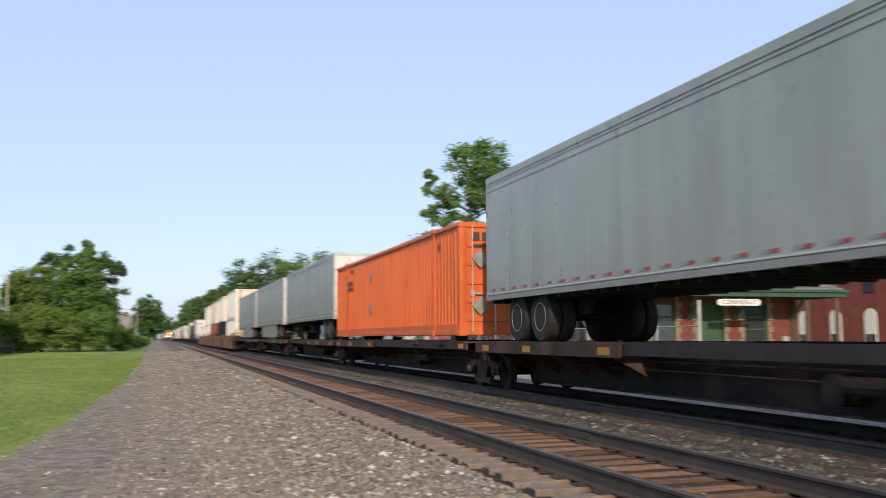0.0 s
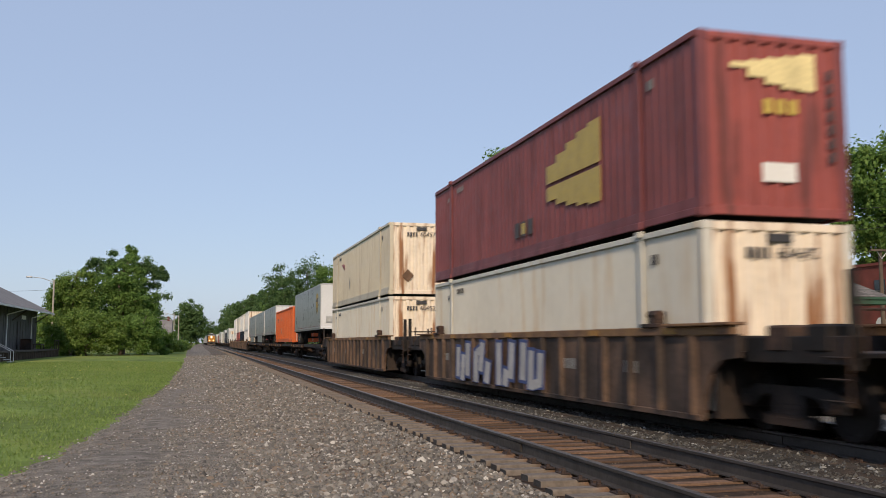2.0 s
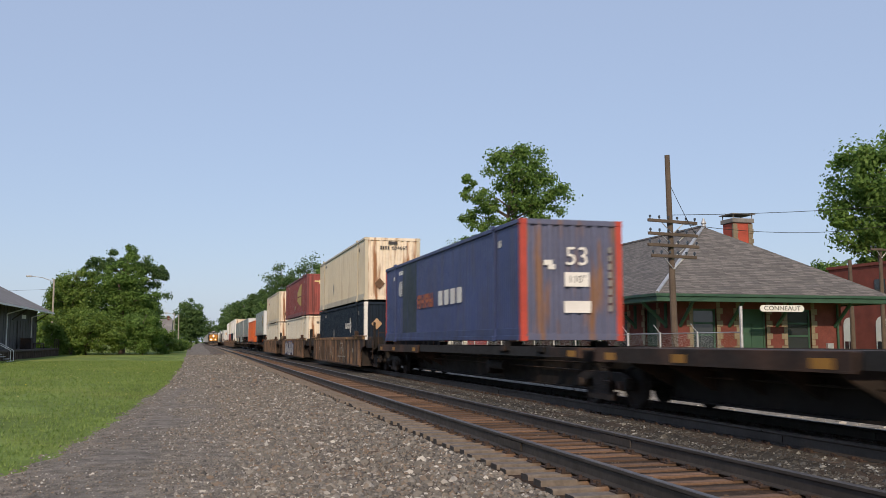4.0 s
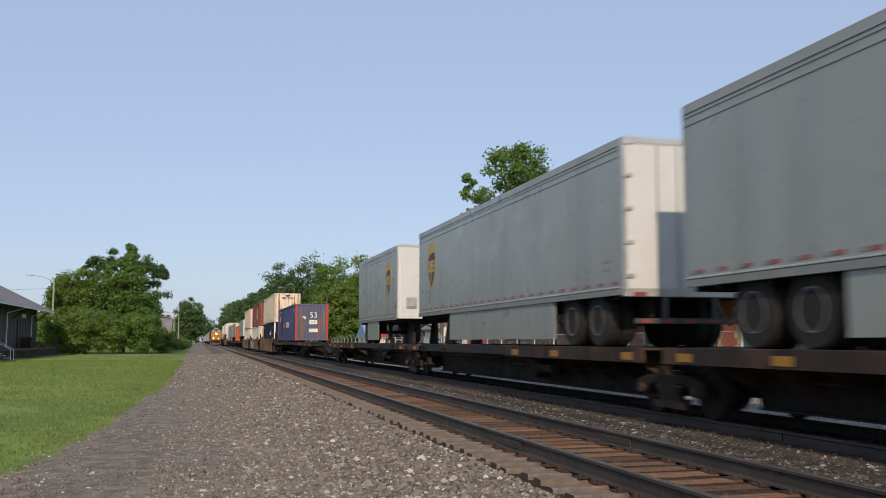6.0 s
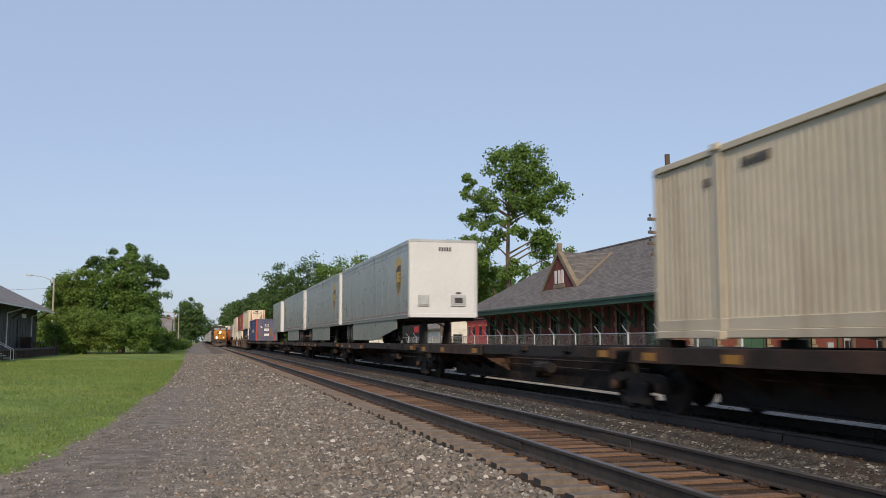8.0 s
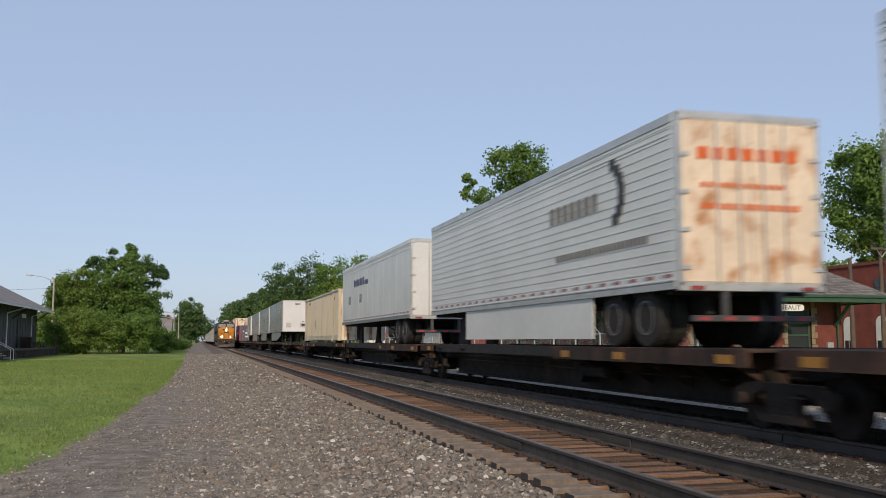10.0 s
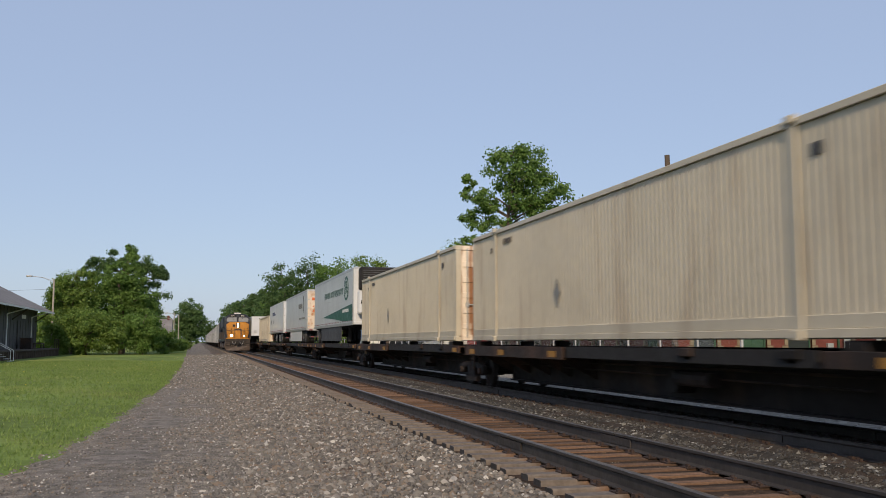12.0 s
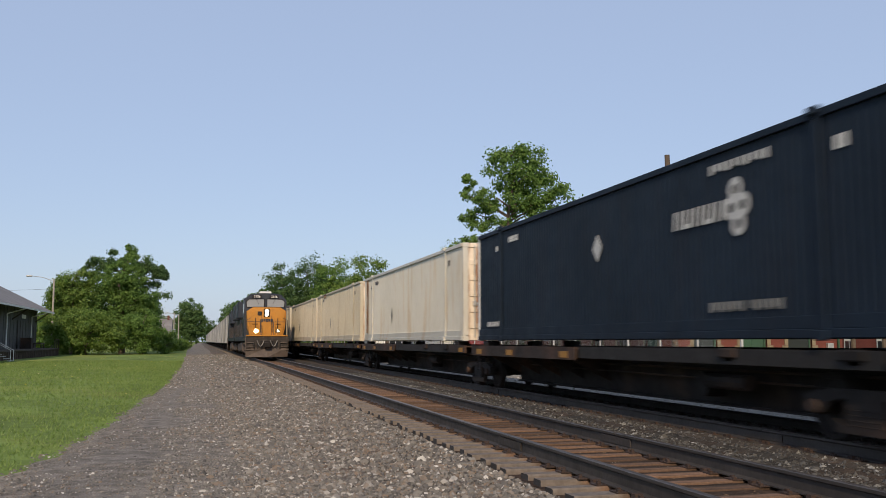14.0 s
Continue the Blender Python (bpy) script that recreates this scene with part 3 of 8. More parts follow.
def wheel_pair(parent, y, z, r, xs, wide=0.27, name="wheel"):
    """A road wheel set: tyres with rims on one axle."""
    for x in xs:
        s_ = -1 if x < 0 else 1
        bm = bmesh.new()
        pr = [(r * 0.55, -wide / 2), (r * 0.93, -wide / 2), (r, -wide / 2 + 0.05), (r, wide / 2 - 0.05), (r * 0.93, wide / 2), (r * 0.55, wide / 2)]
        lathe(bm, pr, "x", (x, y, z), 24)
        wh = part("wheel", bm, M["tyre"], parent)
        bm = bmesh.new()
        lathe(bm, [(0.05, s_ * wide * 0.30), (0.11, s_ * wide * 0.32), (0.13, s_ * wide * 0.12), (r * 0.5, s_ * wide * 0.2), (r * 0.53, s_ * wide * 0.53), (r * 0.57, s_ * wide * 0.53), (r * 0.58, s_ * wide * 0.3)], "x", (x, y, z), 20)
        part("rim", bm, M["rim"], wh, "dusty light steel rim")
    part("axle", tube(bmesh.new(), (xs[0], y, z), (xs[-1], y, z), 0.07), M["black"], parent)


def shield(t, x, y, z, hgt=1.5):
    """The gold and brown shield on a trailer side, as plain shapes."""
    w = hgt * 0.32

    def outline(k):
        pts = [(-w * k, hgt * 0.42 * k), (0, hgt * 0.5 * k), (w * k, hgt * 0.42 * k), (w * k, -hgt * 0.1 * k), (w * 0.75 * k, -hgt * 0.3 * k), (0, -hgt * 0.5 * k), (-w * 0.75 * k, -hgt * 0.3 * k), (-w * k, -hgt * 0.1 * k)]
        return [(y + u, z + v) for u, v in pts]
    sh = part("shield_emblem", prism(bmesh.new(), outline(1.0), "x", x - 0.004, x), M["gold"], t, "gold and brown shield emblem")
    part("shield_field", prism(bmesh.new(), outline(0.88), "x", x - 0.008, x - 0.003), M["brown"], sh)
    bm = bmesh.new()
    cap = [(-0.86, 0.37), (0, 0.44), (0.86, 0.37), (0.86, 0.16), (0.4, 0.25), (-0.2, 0.28), (-0.86, 0.27)]
    prism(bm, [(y + u * w, z + v * hgt) for u, v in cap], "x", x - 0.012, x - 0.006)
    for u0, u1, v0, v1 in ((0.58, 0.74, -0.12, 0.12), (0.26, 0.42, -0.12, 0.12), (0.42, 0.58, -0.14, -0.07), (0.0, 0.16, -0.36, 0.12), (-0.28, -0.12, -0.12, 0.12), (-0.12, 0.0, -0.14, -0.07), (-0.12, 0.0, 0.06, 0.12), (-0.74, -0.4, -0.14, -0.07), (-0.74, -0.4, 0.06, 0.12), (-0.74, -0.4, -0.03, 0.03)):
        bx(bm, x - 0.012, x - 0.006, y + u0 * w, y + u1 * w, z + v0 * hgt, z + v1 * hgt)
    part("shield_bars", bm, M["gold"], sh)
    return sh


def trailer(label, skin, length=15.7, rear_near=False, skirt=0, emblem=True, ridges=False, short=False, end=None, ribs=0.0, tape=True, doors=None):
    """A box semi-trailer. y=0 is the end that faces back along the line; z=0 the deck under its wheels."""
    w, z0, z1 = 1.295, 0.98, 3.78
    t = thing("semi_trailer", label, "trailer", "trailers on the train")
    end = end or M["trailer_end"]
    body = bmesh.new()
    r = 0.14 if not rear_near else 0.03
    prism(body, [(-w, r), (-w + r * 0.3, r * 0.3), (-w + r, 0), (w - r, 0), (w - r * 0.3, r * 0.3), (w, r), (w, length), (-w, length)], "z", z0, z1 - 0.02)
    body.faces.ensure_lookup_table()
    for f in body.faces:
        c_ = f.calc_center_median()
        f.material_index = 1 if (c_.y < r or (rear_near and c_.y < 0.05)) and abs(f.normal.y) > 0.3 else 0
    part("body", body, [skin, end], t)
    # roof with rolled front edge
    bm = bmesh.new()
    prism(bm, [(-w + 0.02, z1 - 0.03), (-w + 0.08, z1), (w - 0.08, z1), (w - 0.02, z1 - 0.03)], "y", 0.05, length - 0.02)
    part("roof", bm, M["roofgrey"], t)
    for sx in (-1, 1):
        x = sx * w
        part("top_rail", bx(bmesh.new(), x - 0.015, x + 0.015, 0.16, length - 0.02, z1 - 0.17, z1 - 0.02, 0.006), M["trailer_rail"] if ridges else skin, t)
        bm = bx(bmesh.new(), x - 0.012, x + 0.012, 0.16, length - 0.02, z1 - 0.36, z1 - 0.335)
        bx(bm, x - 0.012, x + 0.012, 0.16, length - 0.02, z1 - 0.23, z1 - 0.21)
        part("side_bead", bm, skin, t)
        part("bottom_rail", bx(bmesh.new(), x - 0.02, x + 0.02, 0.1, length - 0.02, z0 - 0.05, z0 + 0.07, 0.006), M["trailer_sill"] if not ridges else M["trailer_rail"], t)
        part("sill_lip", bx(bmesh.new(), x - 0.03, x + 0.02, 0.1, length - 0.02, z0 + 0.07, z0 + 0.10, 0.006), M["trailer_rail"], t)
    x = -w
    bm = bmesh.new()
    if ridges:
        for i in range(15):
            z = z0 + 0.24 + i * (z1 - z0 - 0.5) / 14
            bx(bm, x - 0.009, x + 0.005, 0.18, length - 0.05, z, z + 0.02)
        part("side_ridges", bm, skin, t)
    else:
        n = int(length / 1.22)
        for i in range(1, n):
            y = i * length / n
            bx(bm, x - 0.003, x + 0.004, y - 0.018, y + 0.018, z0 + 0.1, z1 - 0.3)
        part("panel_seams", bm, skin, t)
    if tape:
        bm = bmesh.new()
        bw = bmesh.new()
        n = int(length / 0.62)
        for i in range(n):
            y = 0.25 + i * 0.62
            bx(bm, x - 0.007, x + 0.002, y, y + 0.17, z0 + 0.145, z0 + 0.20)
            bx(bw, x - 0.0065, x + 0.002, y + 0.18, y + 0.36, z0 + 0.145, z0 + 0.20)
        part("red_tape", bm, M["red_tape"], t, "red reflective strips")
        part("white_tape", bw, M["trailer_sill"] if not ridges else M["trailer_rail"], t, "white reflective strips")
    if emblem:
        shield(t, x - 0.002, 1.75 if not rear_near else length - 1.75, 2.53, 1.5 if not short else 1.4)
        bm = bars(bmesh.new(), "s", 0.55, 0.95, z0 + 0.55, z0 + 0.62, 3, 0.7, base=x)
        bars(bm, "s", 0.55, 0.95, z0 + 0.4, z0 + 0.46, 3, 0.7, base=x)
        part("side_marking", bm, M["mark_grey"], t, "small grey stencilled marks")
    # end that shows
    if rear_near:
        bm = bmesh.new()
        for x0, x1 in ((-w + 0.07, -0.01), (0.01, w - 0.07)):
            bx(bm, x0, x1, -0.025, 0.01, z0 + 0.06, z1 - 0.14, 0.01)
        part("rear_door", bm, doors or end, t, "pale rear doors")
        bm = bmesh.new()
        for x_ in (-0.62, -0.22, 0.22, 0.62):
            tube(bm, (x_, -0.045, z0 + 0.03), (x_, -0.045, z1 - 0.1), 0.018, n=6)
        for i in range(5):
            z = z0 + 0.25 + i * 0.6
            for x_ in (-w + 0.09, w - 0.09):
                bx(bm, x_ - 0.09, x_ + 0.09, -0.05, -0.02, z, z + 0.07)
        part("door_gear", bm, M["trailer_rail"], t)
        bm = bx(bmesh.new(), -w, w, -0.03, 0.06, z0 - 0.08, z0 + 0.06, 0.008)
        bx(bm, -w, w, -0.03, 0.06, z1 - 0.14, z1 - 0.01, 0.008)
        for s_ in (-1, 1):
            bx(bm, min(s_ * w, s_ * (w - 0.07)), max(s_ * w, s_ * (w - 0.07)), -0.03, 0.06, z0, z1 - 0.05, 0.008)
        part("rear_frame", bm, M["trailer_rail"], t)
        bm = bx(bmesh.new(), -1.1, 1.1, -0.05, 0.03, 0.42, 0.52, 0.01)
        for x_ in (-0.5, 0.5):
            bx(bm, x_ - 0.05, x_ + 0.05, -0.02, 0.06, 0.5, z0)
        part("bumper_guard", bm, M["dark_grey"], t, "dark rear guard")
        bm = bmesh.new()
        for i in range(5):
            bx(bm, -1.0 + i * 0.44, -0.8 + i * 0.44, -0.056, -0.05, 0.44, 0.5)
        tagged(part("guard_tape", bm, M["red_tape"], t, "red reflective strips"), kind="stuff")
        for x_ in (-1.0, 1.0):
            bm = bmesh.new()
            bx(bm, x_ - 0.12, x_ + 0.12, -0.045, -0.02, z0 - 0.06, z0 + 0.0)
            part("tail_light", bm, M["red_tape"], t)
    else:
        bm = bx(bmesh.new(), -w + 0.05, w - 0.05, -0.02, 0.1, z0 - 0.02, z0 + 0.13, 0.01)
        part("front_sill", bm, end, t)
        for s_ in (-1, 1):
            bm = bx(bmesh.new(), min(s_ * (w + 0.004), s_ * (w - 0.05)), max(s_ * (w + 0.004), s_ * (w - 0.05)), 0.04, 0.17, z0, z1 - 0.04, 0.02)
            part("corner_strip", bm, M["trailer_rail"], t, "bright metal corner strip")
        part("front_header", bx(bmesh.new(), -w + 0.06, w - 0.06, -0.012, 0.1, z1 - 0.1, z1 + 0.004, 0.015), M["trailer_rail"], t)
        for x_, wd in ((-0.75, 0.2), (0.55, 0.28)):
            bm = bmesh.new()
            bx(bm, x_ - wd, x_ + wd, -0.05, 0.01, z0 + 0.38, z0 + 0.80, 0.02)
            bx(bm, x_ - wd * 0.7, x_ + wd * 0.7, -0.065, -0.04, z0 + 0.44, z0 + 0.74, 0.01)
            part("connector_box", bm, M["trailer_rail"], t)
        bm = bmesh.new()
        bx(bm, 0.4, 0.7, -0.08, -0.06, z0 + 0.5, z0 + 0.7, 0.01)
        bx(bm, 0.45, 0.65, -0.012, 0.01, z0 + 0.83, z0 + 0.9)
        bars(bm, "e", -0.18, 0.3, z1 - 0.42, z1 - 0.27, 5, 0.7, base=-0.002)
        part("front_marking", bm, M["mark"], t, "dark connector face and stencilled number")
    # running gear
    wy = [length - 1.6, length - 2.85] if not rear_near else [1.35, 2.6]
    if short:
        wy = wy[:1]
    for y in wy:
        wheel_pair(t, y, 0.51, 0.51, (-1.06, -0.76, 0.76, 1.06))
    ya, yb = min(wy) - 0.9, max(wy) + 0.9
    bm = bmesh.new()
    for x_ in (-0.5, 0.5):
        bx(bm, x_ - 0.06, x_ + 0.06, ya, yb, 0.55, z0 - 0.05)
    for i in range(int(length / 0.6)):
        bx(bm, -w + 0.05, w - 0.05, 0.4 + i * 0.6, 0.46 + i * 0.6, z0 - 0.12, z0 - 0.02)
    part("underframe", bm, M["black"], t)
    ly = 3.0 if not rear_near else length - 3.0
    for x_ in (-0.95, 0.95):
        bm = bmesh.new()
        bx(bm, x_ - 0.07, x_ + 0.07, ly - 0.07, ly + 0.07, 0.2, z0 - 0.02)
        bx(bm, x_ - 0.14, x_ + 0.14, ly - 0.14, ly + 0.14, 0.14, 0.2)
        tube(bm, (x_, ly, 0.6), (x_ * 0.6, ly + 0.8, z0 - 0.05), 0.03, n=6)
        part("landing_gear", bm, M["black"], t)
    hy = 1.1 if not rear_near else length - 1.1
    bm = bmesh.new()
    for x_ in (-0.45, 0.45):
        prism(bm, [(hy - 0.35, 0.02), (hy + 0.75, 0.02), (hy + 0.3, z0 - 0.1), (hy - 0.3, z0 - 0.1)], "x", x_ - 0.05, x_ + 0.05)
    bx(bm, -0.6, 0.6, hy - 0.45, hy + 0.45, z0 - 0.14, z0 - 0.06, 0.02)
    part("kingpin_stand", bm, M["black"], t)
    if skirt:
        y1_, y0_ = (min(wy) - 0.75, 3.9) if not rear_near else (length - 3.9, max(wy) + 0.75)
        bm = bmesh.new()
        if not rear_near:
            cut = 1.7 if skirt == 3 else 0.0
            out = [(y1_, 0.16), (y1_, z0 - 0.05), (y0_ - cut, z0 - 0.05), (y0_ - cut, 0.16 + 0.42 * (cut > 0)), (y0_ + 0.001 + cut * 1.6, 0.16)]
        else:
            out = [(y0_, 0.16), (y0_, z0 - 0.05), (y1_, z0 - 0.05), (y1_, 0.16)]
        prism(bm, out, "x", -w + 0.02, -w + 0.05)
        part("side_skirt", bm, M["dark_grey"] if skirt == 2 else skin, t)
    return t


def bogie(parent, y, wr=0.42, span=0.89):
    """A freight truck: side frames with springs, bolster, wheels and axles."""
    bg = part("truck", bx(bmesh.new(), -0.95, 0.95, y - 0.22, y + 0.22, 0.38, 0.60, 0.02), M["steel_dark"], parent, "cast steel freight truck")
    for sx in (-1, 1):
        x = sx * 1.02
        bm = bmesh.new()
        prism(bm, [(y - 1.12, 0.36), (y - 1.12, 0.56), (y - 0.7, 0.66), (y + 0.7, 0.66), (y + 1.12, 0.56), (y + 1.12, 0.36), (y + 0.78, 0.36), (y + 0.62, 0.5), (y + 0.34, 0.56), (y + 0.34, 0.22), (y + 0.55, 0.3), (y + 0.5, 0.14), (y - 0.5, 0.14), (y - 0.55, 0.3), (y - 0.34, 0.22), (y - 0.34, 0.56), (y - 0.62, 0.5), (y - 0.78, 0.36)], "x", x - 0.06, x + 0.06)
        part("side_frame", bm, M["steel_dark"], bg)
        bm = bmesh.new()
        for dy in (-0.2, 0.0, 0.2):
            for i in range(4):
                lathe(bm, [(0.05, 0.225 + i * 0.06), (0.085, 0.24 + i * 0.06), (0.05, 0.255 + i * 0.06)], "z", (x, y + dy, 0), 6)
            tube(bm, (x, y + dy, 0.2), (x, y + dy, 0.48), 0.045, n=8)
        part("spring", bm, M["steel_rust"], bg)
        for dy in (-span, span):
            bm = bmesh.new()
            tube(bm, (x - sx * 0.02, y + dy, 0.43), (x + sx * 0.12, y + dy, 0.43), 0.10, 0.08, n=12)
            part("bearing_cap", bm, M["steel_rust"], bg)
    for dy in (-span, span):
        bm = bmesh.new()
        for sx in (-1, 1):
            lathe(bm, [(0.12, sx * 0.70), (wr - 0.10, sx * 0.73), (wr - 0.08, sx * 0.70), (wr + 0.028, sx * 0.70), (wr + 0.024, sx * 0.725), (wr, sx * 0.735), (wr - 0.01, sx * 0.82), (wr - 0.07, sx * 0.825), (wr - 0.09, sx * 0.79), (0.14, sx * 0.80)], "x", (0, y + dy, wr), 18)
        tube(bm, (-0.98, y + dy, wr), (0.98, y + dy, wr), 0.085)
        part("wheelset", bm, M["steel_dark"], bg)
    return bg


def side_patch(parent, y0, y1, z0, z1, x, material, name, label=""):
    return part(name, box(x - 0.006, x + 0.004, y0, y1, z0, z1), material, parent, label)


def spine_car(length, plat_far=7.2, label="rust-brown spine car platform carrying a load", flip=False, pads=(), trucks=()):
    """One platform of an articulated spine car. y=0 rear coupling point, y=length the far one, where its truck stands."""
    t = thing("spine_car", label, "rail car", "cars of the receding train")
    bm = bmesh.new()
    prism(bm, [(-0.36, 0.24), (0.36, 0.24), (0.42, 1.02), (-0.42, 1.02)], "y", 1.6, length - 1.5)
    bx(bm, -0.40, 0.40, 0.05, 1.62, 0.66, 1.02, 0.03)
    bx(bm, -0.40, 0.40, length - 1.55, length - 0.05, 0.66, 1.02, 0.03)
    prism(bm, [(1.0, 0.66), (1.65, 0.33), (1.65, 1.0), (1.0, 1.0)], "x", -0.36, 0.36)
    bx(bm, -0.47, 0.47, 1.7, length - 1.6, 0.21, 0.245)
    part("spine_beam", bm, M["steel_dark"], t)
    for sx in (-1, 1):
        bm = tube(bmesh.new(), (sx * 0.52, 1.0, 0.78), (sx * 0.52, length - 1.0, 0.78), 0.025, n=6)
        tube(bm, (sx * 0.62, 2.0, 0.62), (sx * 0.62, length - 3.0, 0.66), 0.018, n=6)
        part("brake_pipe", bm, M["steel_rust"], t)
    big, small = (length - plat_far - 0.25, length - 0.35), (0.35, 1.9)
    if flip:
        big, small = (0.35, plat_far + 0.25), (length - 1.9, length - 0.35)
    y0, y1 = big
    for y in pads:
        for sx in (-1, 1):
            part("pedestal", bx(bmesh.new(), min(sx * 0.95, sx * 1.3), max(sx * 0.95, sx * 1.3), y - 0.2, y + 0.2, 1.0, 1.236, 0.02), M["steel_dark"], t)
        part("pedestal_beam", bx(bmesh.new(), -1.28, 1.28, y - 0.12, y + 0.12, 0.9, 1.05, 0.02), M["steel_dark"], t)
    part("deck", bx(bmesh.new(), -1.33, 1.33, y0, y1, 1.06, 1.10, 0.006), M["steel_rust"], t)
    for sx in (-1, 1):
        x = sx * 1.33
        bm = bx(bmesh.new(), x - 0.03, x + 0.03, y0, y1, 0.86, 1.115, 0.008)
        bx(bm, x - 0.05 if sx < 0 else x - 0.03, x + 0.03 if sx < 0 else x + 0.05, y0, y1, 0.86, 0.885)
        part("side_sill", bm, M["steel_rust"], t)
    for y in np.arange(y0 + 0.5, y1 - 0.2, 1.35):
        bm = prism(bmesh.new(), [(-0.38, 0.42), (0.38, 0.42), (1.30, 0.90), (1.30, 1.05), (-1.30, 1.05), (-1.30, 0.90)], "y", y - 0.02, y + 0.02)
        part("cross_bearer", bm, M["steel_rust"], t)
    for y in (y0 + 0.35, (y0 + y1) / 2 + 0.2, y1 - 0.9):
        side_patch(t, y, y + 0.42, 0.90, 1.03, -1.362, M["yellow"], "reflector", "yellow reflective patch")
    # outriggers under the load and the rear platform
    for y in ((2.6, 5.2) if not flip else (length - 5.2, length - 2.6)):
        bm = bx(bmesh.new(), -1.28, 1.28, y - 0.13, y + 0.13, 0.93, 1.09, 0.02)
        bx(bm, -1.33, -1.05, y - 0.2, y + 0.2, 0.99, 1.13, 0.02)
        bx(bm, 1.05, 1.33, y - 0.2, y + 0.2, 0.99, 1.13, 0.02)
        part("outrigger", bm, M["steel_dark"], t)
    bm = bx(bmesh.new(), -1.33, 1.33, small[0], small[1], 1.06, 1.10, 0.006)
    for sx in (-1, 1):
        bx(bm, sx * 1.33 - 0.03, sx * 1.33 + 0.03, small[0], small[1], 0.90, 1.112, 0.008)
    part("rear_deck", bm, M["steel_rust"], t)
    side_patch(t, small[0] + 0.2, small[0] + 0.6, 0.93, 1.05, -1.362, M["yellow"], "reflector", "yellow reflective patch")
    bm = bmesh.new()
    bx(bm, -1.28, -1.22, 2.1 if not flip else y1, y0 if not flip else length - 2.1, 0.90, 1.12)
    bx(bm, 1.22, 1.28, 2.1 if not flip else y1, y0 if not flip else length - 2.1, 0.90, 1.12)
    part("running_board", bm, M["black"], t)
    bm = tube(bmesh.new(), (-0.75, length * 0.38, 0.55), (0.75, length * 0.38, 0.55), 0.2, n=14)
    tube(bm, (-0.8, length * 0.30, 0.62), (-0.8, length * 0.36, 0.62), 0.12, n=10)
    part("air_tank", bm, M["steel_dark"], t)
    for x_ in (-1.15, 1.15):
        bm = bmesh.new()
        for z in (0.5, 0.75):
            tube(bm, (x_ - 0.02, length - 0.62, z), (x_ - 0.02, length - 0.28, z), 0.014, n=6)
        for dy in (0.28, 0.62):
            tube(bm, (x_ - 0.02, length - dy, 0.45), (x_ - 0.02, length - dy, 0.95), 0.014, n=6)
        part("grab_iron", bm, M["steel_rust"], t)
    for y in trucks or (length,):
        bogie(t, y)
    return t


